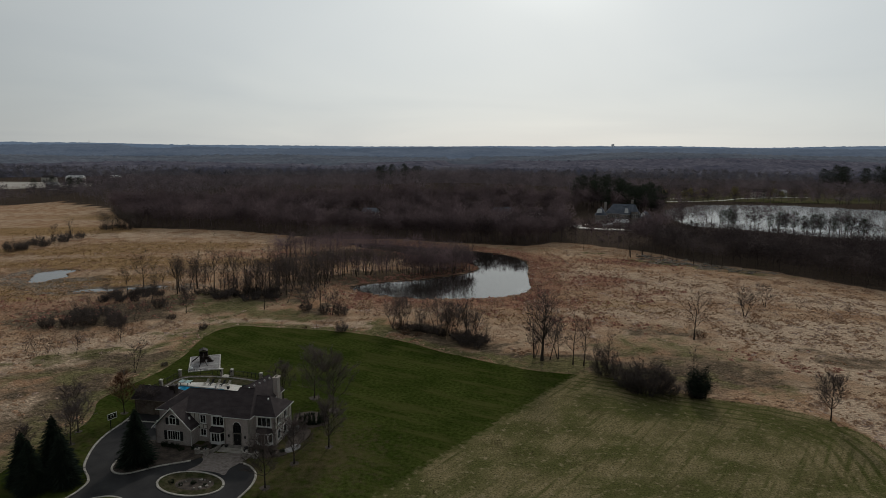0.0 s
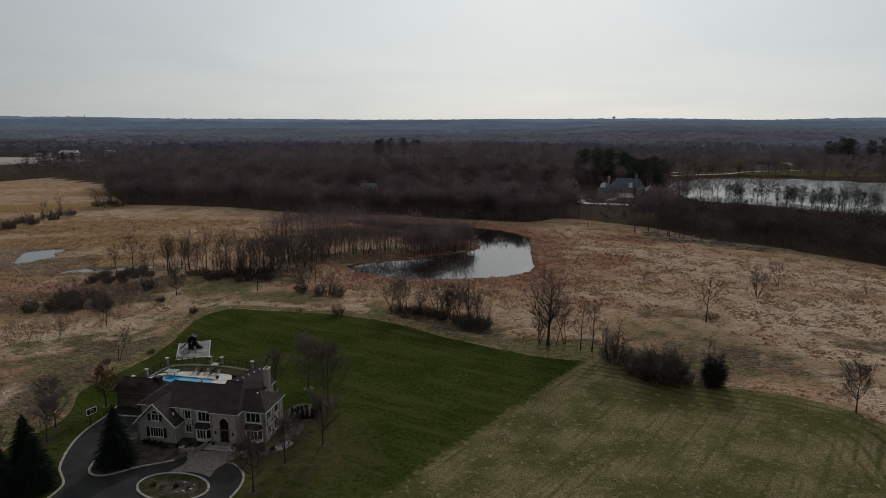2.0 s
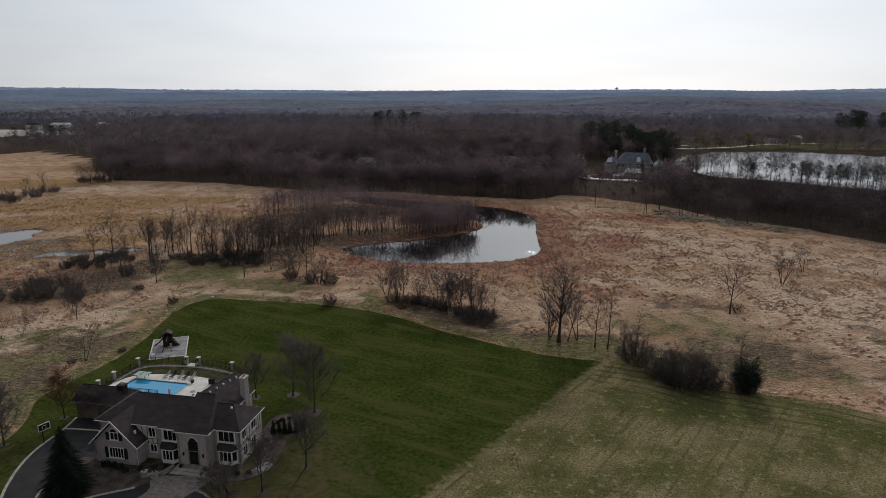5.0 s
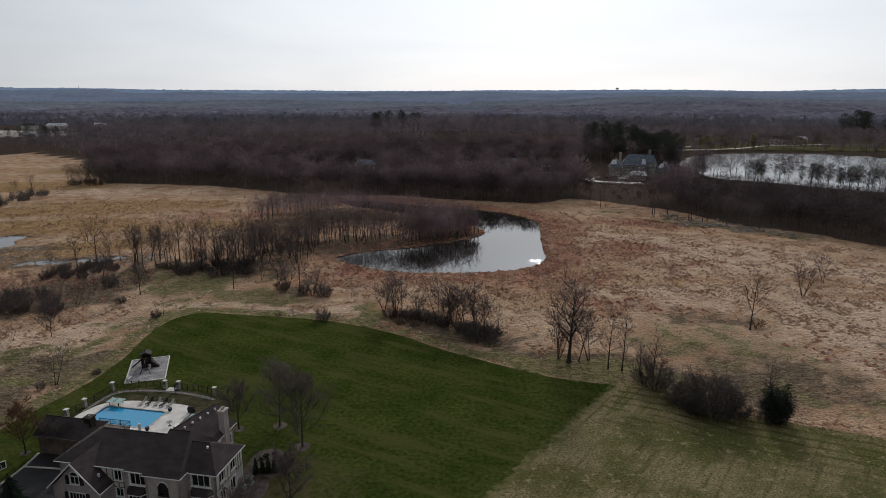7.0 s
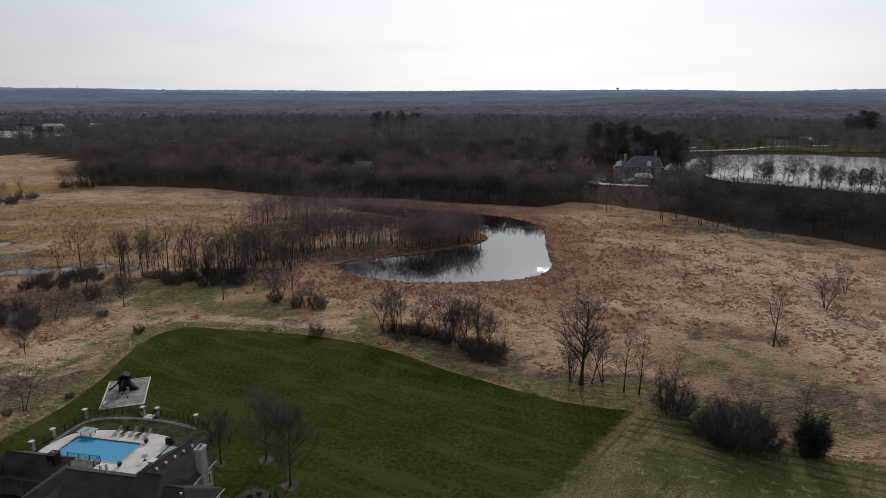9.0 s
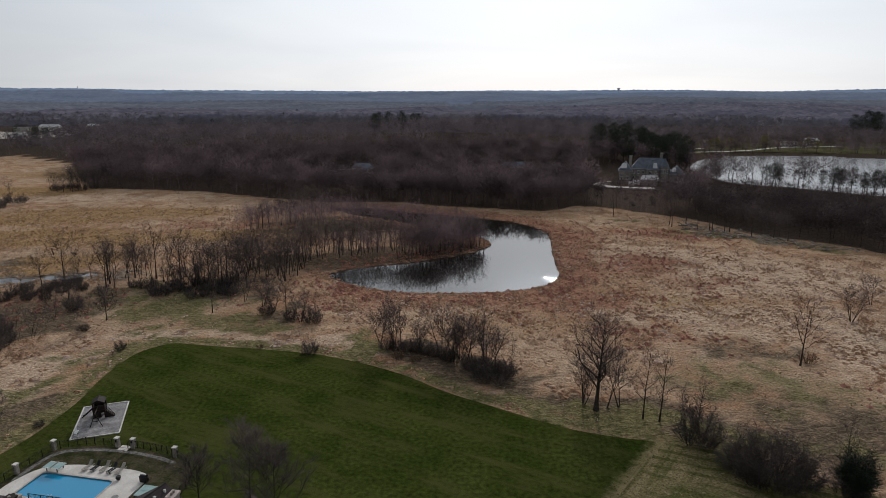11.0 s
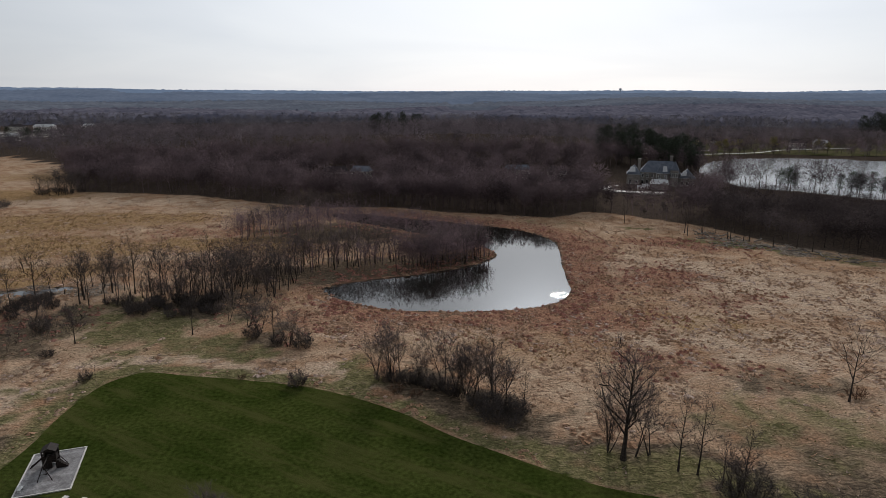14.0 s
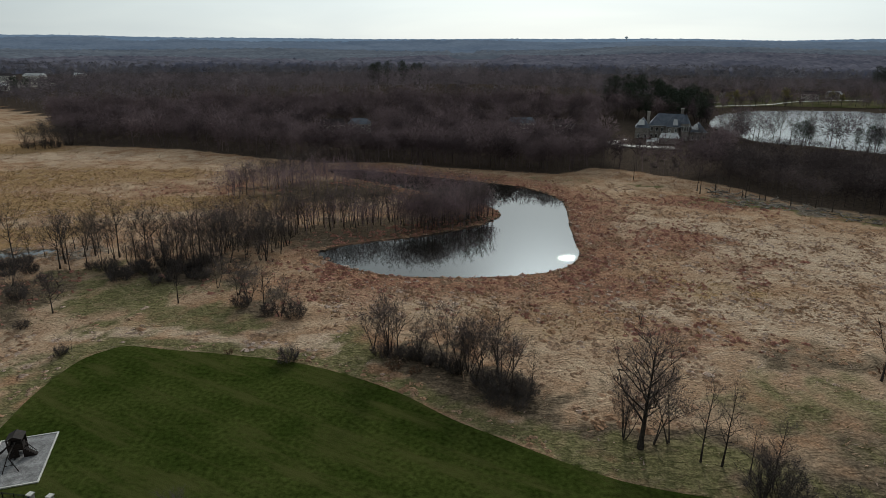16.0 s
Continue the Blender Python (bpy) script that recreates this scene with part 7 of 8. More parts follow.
for i in range(len(inner)):
    j = (i + 1) % len(inner)
    cop.poly((*inner[i], 0.285), (*inner[j], 0.285), (*outer[j], 0.285), (*outer[i], 0.285))
    cop.poly((*inner[i], 0.21), (*inner[j], 0.21), (*inner[j], 0.285), (*inner[i], 0.285))
    cop.poly((*outer[i], 0.22), (*outer[j], 0.22), (*outer[j], 0.285), (*outer[i], 0.285))
    lin.poly((*inner[i], 0.0), (*inner[j], 0.0), (*inner[j], 0.21), (*inner[i], 0.21))
part("coping", cop, COPING, pool, "tan stone coping")
part("liner", lin, POOL_TILE, pool)
part("water_surface", Build().poly(*[(u, v, 0.12) for u, v in inner]), POOL_WATER, pool, "clear blue pool water")
lad = Build()
for u in (-30.2, -29.7):
    lad.tube([(u, 18.0, 0.25), (u, 18.1, 0.95), (u, 18.5, 0.95), (u, 18.6, 0.1)], [0.03] * 4, 6)
part("ladder", lad, PLASTIC, pool)
YARD = local_line(spline([(-40, 16), (-40.1, 23), (-39.3, 29.4), (-35, 31.8), (-28.6, 32.7), (-22, 32.2), (-18, 31.2), (-14, 28), (-12.6, 22), (-12.5, 14.6), (-20, 13.8), (-30, 13.8), (-37, 14)], True, 5))
flat_sheet("yard_bed", YARD, 0.06, YARD_SOIL, "patchy dark planting ground round the pool patio", "planting bed")
flat_sheet("gravel_border", local_line(spline([(-39.4, 22), (-38.8, 28.8), (-34.8, 31.0), (-28.6, 31.9), (-22, 31.4), (-18.2, 30.4), (-18.8, 29.9), (-23, 30.8), (-29, 31.1), (-35, 30.2), (-38.2, 28), (-38.8, 22)], True, 5)),
           0.085, RUBBLE, "grey gravel border along the fence", "gravel border")
# dark decking above the pool, with a rail
deck = thing("pool_deck", HOUSE, "weathered raised wooden deck with black railing", "deck")
for k in range(20):
    part("deck_board", Build().box(-31.5, -25.6, 13.6 + k * 0.145, 13.735 + k * 0.145, 1.32, 1.37), DECKING, deck)
part("joists", Build().box(-31.4, -25.7, 13.7, 13.9, 1.1, 1.32).box(-31.4, -25.7, 16.2, 16.4, 1.1, 1.32), DARK_WOOD, deck)
for u in (-31.3, -28.5, -25.8):
    for v in (13.8, 16.3):
        part("deck_post", Build().box(u - 0.08, u + 0.08, v - 0.08, v + 0.08, 0.05, 1.32), DARK_WOOD, deck)
for u in (-31.4, -29.4, -27.5, -25.65):
    part("rail_post", Build().box(u - 0.04, u + 0.04, 16.4, 16.48, 1.37, 2.35), BLACK, deck)
for v in (15.0, 13.7):
    part("rail_post", Build().box(-25.68, -25.6, v - 0.04, v + 0.04, 1.37, 2.35), BLACK, deck)
part("rail", Build().box(-31.4, -25.6, 16.41, 16.47, 2.3, 2.36).box(-31.4, -25.6, 16.42, 16.46, 1.5, 1.54).box(-25.67, -25.61, 13.7, 16.45, 2.3, 2.36).box(-25.66, -25.62, 13.7, 16.45, 1.5, 1.54), BLACK, deck)
bal = Build()
for k in range(44):
    u = -31.3 + k * 0.13
    bal.box(u - 0.01, u + 0.01, 16.43, 16.45, 1.52, 2.3)
part("balusters", bal, BLACK, deck)
x, y = house_xy(-31.9, 14.7)
fp = thing("outdoor_fireplace", pose(x, y, 0, 0, 0, -12), "dark stone outdoor fireplace with a flue", "fireplace")
part("stack", Build().box(-0.75, 0.75, -0.55, 0.55, 0, 2.9), BRICK, fp)
part("cap", Build().box(-0.85, 0.85, -0.65, 0.65, 2.9, 3.05), KERB, fp)
part("flue", Build().cyl(0, 0, 3.05, 3.4, 0.28, 0.22, 10), BLACK, fp)
x, y = house_xy(-24.7, 15.4)
post = thing("bollard", pose(x, y, 0.25), "short white pillar at the pool edge", "bollard")
part("shaft", Build().box(-0.16, 0.16, -0.16, 0.16, 0, 1.3), WHITE, post)
part("cap", Build().box(-0.22, 0.22, -0.22, 0.22, 1.3, 1.4), WHITE, post)


def lounger(x, y, turn, material, label):
    o = thing("sun_lounger", pose(x, y, 0.25, 0, 0, turn), label, "lounger", "loungers by the pool")
    part("bed_frame", Build().box(-0.33, -0.28, -0.95, 0.95, 0.28, 0.34).box(0.28, 0.33, -0.95, 0.95, 0.28, 0.34), material, o)
    sl = Build()
    for k in range(9):
        sl.box(-0.28, 0.28, -0.93 + k * 0.14, -0.83 + k * 0.14, 0.31, 0.335)
    part("seat", sl, material, o)
    bk = Build()
    bk.v = [(sx, sy, sz) for sx in (-0.28, 0.28) for sy, sz in ((0.34, 0.33), (0.38, 0.31), (0.92, 0.95), (0.88, 0.97))]
    bk.f = [(0, 1, 2, 3), (7, 6, 5, 4), (0, 4, 5, 1), (1, 5, 6, 2), (2, 6, 7, 3), (3, 7, 4, 0)]
    part("backrest", bk, material, o)
    for sx in (-0.3, 0.3):
        for sy in (-0.8, 0.75):
            part("leg", Build().box(sx - 0.03, sx + 0.03, sy - 0.03, sy + 0.03, 0, 0.3), material, o)
    return o


for x, y, turn, dark in ((-52.2, 143.2, -20, 0), (-50.9, 143.0, -18, 1), (-49.4, 142.9, -16, 0), (-48.1, 142.4, -22, 1), (-46.8, 142.3, -18, 0)):
    lounger(x, y, turn, BLACK if dark else KERB, "black slatted sun lounger on the patio" if dark else "pale slatted sun lounger on the patio")
tb = thing("table_tennis_table", pose(-57.0, 142.9, 0.25, 0, 0, -12), "teal-topped games table on dark legs", "table")
part("tabletop", Build().box(-1.4, 1.4, -0.8, 0.8, 0.72, 0.78), TEAL, tb)
part("border", Build().box(-1.44, 1.44, -0.84, -0.8, 0.71, 0.785).box(-1.44, 1.44, 0.8, 0.84, 0.71, 0.785), WHITE, tb)
part("net", Build().box(-0.015, 0.015, -0.9, 0.9, 0.78, 0.93), KERB, tb)
for sx in (-0.9, 0.9):
    for sy in (-0.6, 0.6):
        part("leg", Build().box(sx - 0.05, sx + 0.05, sy - 0.05, sy + 0.05, 0, 0.72), BLACK, tb)
rt = thing("round_table", pose(-44.1, 134.9, 0.25), "small round grey metal table", "table")
part("tabletop", Build().cyl(0, 0, 0.7, 0.74, 0.5, 0.5, 20), GRAVEL, rt)
part("stem", Build().cyl(0, 0, 0, 0.7, 0.05, 0.05, 8), BLACK, rt)
part("foot", Build().cyl(0, 0, 0, 0.06, 0.3, 0.2, 12), BLACK, rt)
for x, y in ((-46.1, 140.1), (-47.3, 133.4)):
    pt = thing("plant_pot", pose(x, y, 0.25), "round black plant pot on the patio", "plant pot", "pots by the pool")
    part("pot", Build().tube([(0, 0, 0), (0, 0, 0.35), (0, 0, 0.6)], [0.2, 0.38, 0.34], 12), BLACK, pt)
    part("soil", Build().cyl(0, 0, 0.55, 0.58, 0.32, 0.32, 12), MULCH, pt)
ht = thing("hot_tub", pose(-40.2, 136.2, 0.06, 0, 0, -12), "square hot tub under a faded teal cover", "hot tub")
part("shell", Build().box(-1.2, 1.2, -1.2, 1.2, 0, 0.85), DARK_WOOD, ht)
part("cover", Build().box(-1.25, 1.25, -1.25, 1.25, 0.85, 0.97).box(-1.25, 1.25, -0.02, 0.02, 0.97, 1.0), TEAL, ht, "faded teal folding cover")
cb = thing("outdoor_counter", pose(-41.4, 133.6, 0.06, 0, 0, -12), "white-topped outdoor counter beside the house", "counter")
part("cabinet", Build().box(-1.4, 1.4, -0.5, 0.5, 0, 0.85), BRICK, cb)
part("worktop", Build().box(-1.5, 1.5, -0.58, 0.58, 0.85, 0.93), PLASTIC, cb)
gl_ = thing("barbecue", pose(-42.1, 139.6, 0.25, 0, 0, -12), "black covered barbecue on the patio edge", "barbecue")
part("cart", Build().box(-0.55, 0.55, -0.3, 0.3, 0, 0.8), BLACK, gl_)
part("lid", Build().tube([(-0.5, 0, 0.8), (-0.5, 0, 0.82), (0.5, 0, 0.82), (0.5, 0, 0.8)], [0.28, 0.3, 0.3, 0.28], 10), BLACK, gl_)

# fence with stone pillars
FENCE = local_line([(-40.2, 15.0), (-40.2, 19.0), (-39.9, 23.0), (-39.5, 29.9)]), \
    local_line(spline([(-39.5, 29.9), (-35.5, 32.2), (-30.0, 32.6)], False, 4)), local_line(spline([(-27.3, 32.8), (-23, 32.6), (-19.1, 31.8)], False, 4)), \
    local_line(spline([(-19.1, 31.8), (-15.4, 29.6), (-13.0, 26), (-12.6, 20), (-12.6, 14.4)], False, 4))
for run in FENCE:
    fence = thing("fence", Matrix.Identity(4), "black metal picket fence round the pool yard", "fence", "fence runs")
    for p, q in zip(run, run[1:]):
        m, ln = along(p, q)
        n = max(1, round(ln / 2.3))
        pk = Build()
        for k in range(n):
            part("fence_post", Build().turned(m, Build().box(ln * k / n - 0.04, ln * k / n + 0.04, -0.04, 0.04, 0, 1.45)), BLACK, fence)
        for z in (0.2, 1.2, 1.36):
            pk.box(0, ln, -0.015, 0.015, z, z + 0.035)
        for k in range(int(ln / 0.14)):
            pk.box(0.07 + k * 0.14 - 0.009, 0.07 + k * 0.14 + 0.009, -0.009, 0.009, 0.1, 1.4)
        tagged(part("fence_panel", Build().turned(m, pk), BLACK, fence), kind="stuff")
for u, v in ((-40.2, 15.6), (-40.2, 19.0), (-39.9, 23.0), (-39.5, 29.9), (-30.0, 32.6), (-27.3, 32.8), (-19.1, 31.8)):
    x, y = house_xy(u, v)
    pl = thing("gate_pillar", pose(x, y, 0, 0, 0, -12), "dark stone fence pillar with a pale cap", "pillar", "fence pillars")
    part("shaft", Build().box(-0.29, 0.29, -0.29, 0.29, 0, 1.65), STONE, pl)
    part("cap", Build().box(-0.37, 0.37, -0.37, 0.37, 1.65, 1.77), CONCRETE, pl, "pale stone cap")
    if u in (-30.0, -27.3):
        lm = part("lantern", Build().box(-0.09, 0.09, -0.47, -0.30, 1.1, 1.5), BLACK, pl)
x, y = house_xy(-28.65, 32.7)
gate = thing("gate", pose(x, y, 0, 0, 0, -12), "open black metal gate between pillars", "gate")
gb = Build().box(-0.95, -0.9, -0.03, 0.03, 0.05, 1.6).box(-0.03, 0.03, -0.03, 0.03, 0.05, 1.6).box(-0.95, 0, -0.02, 0.02, 1.3, 1.34).box(-0.95, 0, -0.02, 0.02, 0.15, 0.19)
for k in range(6):
    gb.box(-0.82 + k * 0.14, -0.8 + k * 0.14, -0.01, 0.01, 0.1, 1.45)
part("leaf", Build().turned(pose(0.95, 0, 0, 0, 0, 100), gb), BLACK, gate)
stp = thing("stepping_stones", pose(x, y, 0, 0, 0, -12), "pale square stepping stones at the gate", "stepping stones")
for i in range(3):
    for j in range(2):
        part("slab", Build().box(-0.85 + i * 0.6, -0.32 + i * 0.6, -1.0 + j * 0.75, -0.35 + j * 0.75, 0.05, 0.12), CONCRETE, stp)

# ---- play area ----
PLAY = pose(-57.85, 158.4, 0, 0, 0, 17.5)
mat_ = thing("play_mat", PLAY, "grey gravel play area framed with pale timbers", "play area")
part("gravel", Build().box(-3.65, 3.65, -5.85, 5.85, 0, 0.08), GRAVEL, mat_)
for bx in ((-3.8, -3.6, -6, 6), (3.6, 3.8, -6, 6), (-3.6, 3.6, -6, -5.8), (-3.6, 3.6, 5.8, 6)):
    part("edging", Build().box(*bx, 0, 0.18), CONCRETE, mat_)
ps = thing("playset", PLAY @ pose(-0.3, 1.6, 0.08), "dark wooden playset with roofed tower, ladder and swing", "playset")
for sx in (-0.9, 0.9):
    for sy in (-0.9, 0.9):
        part("post", Build().box(sx - 0.08, sx + 0.08, sy - 0.08, sy + 0.08, 0, 3.0), DARK_WOOD, ps)
part("platform", Build().box(-1, 1, -1, 1, 1.4, 1.52), DARK_WOOD, ps)
part("railing", Build().box(-1, 1, 0.9, 0.96, 1.55, 2.3).box(-0.98, -0.92, -1, 1, 1.55, 2.3).box(0.92, 0.98, -1, 0.1, 1.55, 2.3).box(-1, 1, -0.96, -0.9, 1.55, 2.2), DARK_WOOD, ps)
part("lower_wall", Build().box(-0.95, 0.95, 0.86, 0.92, 0.1, 1.4).box(-0.92, -0.86, -0.85, 0.85, 0.1, 1.4).box(-0.85, 0.3, -0.92, -0.86, 0.1, 1.4), DARK_WOOD, ps, "dark boarded den under the platform")
for k in range(5):
    part("step", Build().box(1.0 + 0.28 * k, 1.28 + 0.28 * k, -0.95, -0.35, 0, 1.3 - 0.26 * k), DARK_WOOD, ps)
part("tower_roof", Build().poly((-1.1, -1.05, 2.95), (0, -1.05, 3.5), (0, 1.05, 3.5), (-1.1, 1.05, 2.95)).poly((1.1, -1.05, 2.95), (0, -1.05, 3.5), (0, 1.05, 3.5), (1.1, 1.05, 2.95))
     .poly((-1.05, -1.0, 2.95), (1.05, -1.0, 2.95), (0, -1.0, 3.46)).poly((-1.05, 1.0, 2.95), (1.05, 1.0, 2.95), (0, 1.0, 3.46)), DARK_WOOD, ps, "dark gabled wooden roof")
ld = Build()
for sx in (0.3, 1.0 - 0.1):
    ld.tube([(1.0, sx - 0.6, 1.6), (2.1, sx - 0.6, 0)], [0.05, 0.05], 5)
for k in range(5):
    ld.tube([(1.0 + 0.2 * k + 0.1, -0.3, 1.45 - 0.29 * k), (1.0 + 0.2 * k + 0.1, 0.3, 1.45 - 0.29 * k)], [0.035, 0.035], 5)
part("ladder", ld, DARK_WOOD, ps)
part("swing_beam", Build().tube([(0, -0.9, 2.4), (0, -4.2, 2.4)], [0.09, 0.09], 6), DARK_WOOD, ps)
for sx in (-1.0, 1.0):
    part("a_leg", Build().tube([(0, -4.1, 2.45), (sx, -4.3, 0)], [0.07, 0.07], 6), DARK_WOOD, ps)
part("brace", Build().tube([(-0.55, -4.2, 1.1), (0.55, -4.2, 1.1)], [0.05, 0.05], 6), DARK_WOOD, ps)
for y0 in (-1.9, -3.1):
    sw = part("swing", Build().box(-0.12, 0.12, y0 - 0.24, y0 + 0.24, 0.5, 0.54), BLACK, ps)
    part("chain", Build().tube([(0, y0 - 0.22, 0.52), (0, y0 - 0.22, 2.4)], [0.015, 0.015], 4).tube([(0, y0 + 0.22, 0.52), (0, y0 + 0.22, 2.4)], [0.015, 0.015], 4), BLACK, sw)
sl = Build()
for k in range(6):
    t0, t1 = k / 6, (k + 1) / 6
    y0, y1, z0, z1 = -1.0 - 0 * t0, -1.0, 1.5 * (1 - t0) ** 1.2 + 0.15, 1.5 * (1 - t1) ** 1.2 + 0.15
    x0, x1 = -1.0 - 1.9 * t0, -1.0 - 1.9 * t1
    sl.poly((x0, -0.3, z0), (x1, -0.3, z1), (x1, 0.3, z1), (x0, 0.3, z0))
    for yy in (-0.3, 0.3):
        sl.poly((x0, yy, z0), (x1, yy, z1), (x1, yy, z1 + 0.18), (x0, yy, z0 + 0.18))
part("slide", sl, DARK_WOOD, ps)
bn = thing("garden_bench", PLAY @ pose(-3.0, -4.2, 0.08, 0, 0, 80), "small white garden bench on the gravel", "bench")
part("seat", Build().box(-0.6, 0.6, -0.22, 0.22, 0.4, 0.45), PLASTIC, bn)
part("backrest", Build().box(-0.6, 0.6, 0.18, 0.23, 0.45, 0.9), PLASTIC, bn)
for sx in (-0.5, 0.5):
    part("leg", Build().box(sx - 0.04, sx + 0.04, -0.2, 0.2, 0, 0.4), PLASTIC, bn)


# ---- yard furniture, car, trees by the house ----
hp = thing("basketball_hoop", pose(-62.4, 118.6, 0, 0, 0, 58), "basketball hoop with clear white-edged backboard on a black pole", "basketball hoop")
part("pole", Build().tube([(0, 0, 0), (0, 0, 2.6), (0, -0.7, 3.2)], [0.09, 0.08, 0.06], 8), BLACK, hp)
bbd = part("backboard", Build().box(-0.9, 0.9, -0.78, -0.74, 2.75, 3.85), GLASS, hp)
part("border", Build().box(-0.92, 0.92, -0.8, -0.72, 2.7, 2.78).box(-0.92, 0.92, -0.8, -0.72, 3.82, 3.9).box(-0.95, -0.86, -0.8, -0.72, 2.7, 3.9).box(0.86, 0.95, -0.8, -0.72, 2.7, 3.9)
     .box(-0.3, 0.3, -0.8, -0.78, 3.5, 3.55).box(-0.3, -0.25, -0.8, -0.78, 3.05, 3.5).box(0.25, 0.3, -0.8, -0.78, 3.05, 3.5), WHITE, bbd)
part("rim", Build().tube([(0.23 * math.cos(a), -1.05 + 0.23 * math.sin(a), 3.05) for a in [6.283 * k / 12 for k in range(13)]], [0.02] * 13, 5), STONE, hp)


def make_car(x, y, turn):
    car = thing("car", pose(x, y, 0.04, 0, 0, turn), "white parked estate car on the driveway", "car")
    b = Build()
    prof = [(-2.3, 0.35), (2.3, 0.35), (2.35, 0.7), (2.2, 0.95), (1.1, 1.05), (-2.2, 1.05), (-2.35, 0.8)]
    n = len(prof)
    for w in (-0.9, 0.9):
        b.v += [(px, w, pz) for px, pz in prof]
    b.f += [tuple(range(n)), tuple(range(2 * n - 1, n - 1, -1))] + [(i, i + n, (i + 1) % n + n, (i + 1) % n) for i in range(n)]
    part("body", b, CAR_PAINT, car)
    c = Build()
    low, hi = [(1.05, -0.84), (1.05, 0.84), (-2.1, 0.84), (-2.1, -0.84)], [(0.35, -0.68), (0.35, 0.68), (-1.75, 0.68), (-1.75, -0.68)]
    for i in range(4):
        j = (i + 1) % 4
        c.poly((*low[i], 1.04), (*low[j], 1.04), (*hi[j], 1.5), (*hi[i], 1.5))
    part("windows", c, GLASS, car)
    part("car_roof", Build().box(-1.8, 0.4, -0.7, 0.7, 1.5, 1.56), CAR_PAINT, car)
    part("roof_rails", Build().tube([(-1.6, -0.6, 1.62), (0.2, -0.6, 1.62)], [0.03, 0.03], 5).tube([(-1.6, 0.6, 1.62), (0.2, 0.6, 1.62)], [0.03, 0.03], 5), BLACK, car)
    for wx in (-1.45, 1.45):
        for wy in (-0.82, 0.82):
            ty = part("tyre", Build().tube([(wx, wy - 0.11, 0.33), (wx, wy + 0.11, 0.33)], [0.33, 0.33], 16), BLACK, car)
            part("rim", Build().tube([(wx, wy - 0.12, 0.33), (wx, wy + 0.12, 0.33)], [0.2, 0.2], 12), KERB, ty)
    for wy in (-0.65, 0.65):
        part("headlight", Build().box(2.22, 2.36, wy - 0.18, wy + 0.18, 0.68, 0.84), GLASS, car)


make_car(-52.9, 121.2, 78)
for u, v in ((0.65, 5.2), (0.65, 7.4)):
    x, y = house_xy(u, v)
    ac = thing("air_conditioner", pose(x, y, 0.02, 0, 0, -12), "grey outdoor air-conditioner unit on a pad", "air conditioner", "air conditioners")
    part("cabinet", Build().box(-0.45, 0.45, -0.45, 0.45, 0.06, 0.95), AC_GREY, ac)
    part("grille", Build().cyl(0, 0, 0.95, 1.0, 0.38, 0.36, 16), BLACK, ac)
    part("pad", Build().box(-0.55, 0.55, -0.55, 0.55, 0, 0.06), KERB, ac)


def disc(x, y, r, material, label, z=0.05):
    pts = [(x + r * math.cos(a) * (1 + 0.12 * math.sin(3 * a + x)), y + r * math.sin(a) * (1 + 0.1 * math.cos(2 * a + y))) for a in [6.283 * k / 22 for k in range(22)]]
    flat_sheet("mulch_ring", pts, z, material, label, "mulch ring")


G_Y = "trees on the lawn"
for kind, x, y, s, r in (("yard", -23.5, 105.1, 0.9, 1.5), ("yard", -18.3, 111.3, 1.0, 1.4), ("yard", -26.6, 97.0, 1.0, 1.6), ("vase", -25.2, 134.9, 1.0, 2.2), ("vase", -20.0, 128.2, 1.1, 2.4), ("yard", -32.0, 134.0, 0.9, 1.8),
                         ("redbud", -63.8, 127.0, 1.0, 1.4), ("yard", -60.2, 127.2, 0.6, 0.9), ("yard", -57.4, 126.6, 0.55, 0.8), ("vase", -68.6, 118.2, 0.85, 1.2), ("vase", -67.1, 112.9, 0.75, 1.3), ("fan", -71.5, 121.0, 0.6, 0.0), ("yard", -73.0, 108.5, 0.6, 0.0)):
    plant(kind, x, y, s, group=G_Y)
    if r:
        disc(x, y, r * 0.55, MULCH, "brown mulch ring round a lawn tree")
for x, y, s in ((-51.2, 105.4, 1.02), (-63.4, 101.8, 1.05), (-60.2, 98.4, 0.92), (-64.2, 96.4, 0.88), (-67.0, 99.0, 0.9)):
    plant("spruce", x, y, s, group="spruces by the driveway")
flat_sheet("mulch_bed", spline([(-27.4, 120.2), (-23, 119.6), (-20.2, 121.5), (-20.6, 124), (-23.5, 127.4), (-26.8, 126.8), (-27.6, 123)], True, 4), 0.05, MULCH, "brown mulch bed beside the house", "flower bed")
flat_sheet("mulch_bed", spline([(-26.5, 111), (-24.2, 112), (-22.8, 117.5), (-24.5, 119.8), (-26.0, 117.5)], True, 4), 0.05, MULCH, "brown mulch strip along the side wall", "flower bed")
KINDS["thuja"] = ("arborvitae", lambda: grow_spruce(99, 2.6, 0.55, 14, 9), BARK, LEAF_DARK, "dark columnar evergreen in a row by the house", "evergreen")
for x, y, s in ((-25.6, 120.9, 1.0), (-24.7, 121.2, 0.95), (-23.8, 121.2, 1.05), (-22.9, 121.2, 0.95), (-21.9, 121.6, 1.0), (-21.4, 122.3, 1.05), (-20.9, 123.2, 1.1)):
    plant("thuja", x, y, s, group="evergreens beside the house")
KINDS["ball"] = ("shrub", lambda: grow_shrub(103, 0.9, 1.3, 30, 24, 0.03), BARK, LEAF_DARK, "low clipped evergreen shrub in mulch", "shrub")
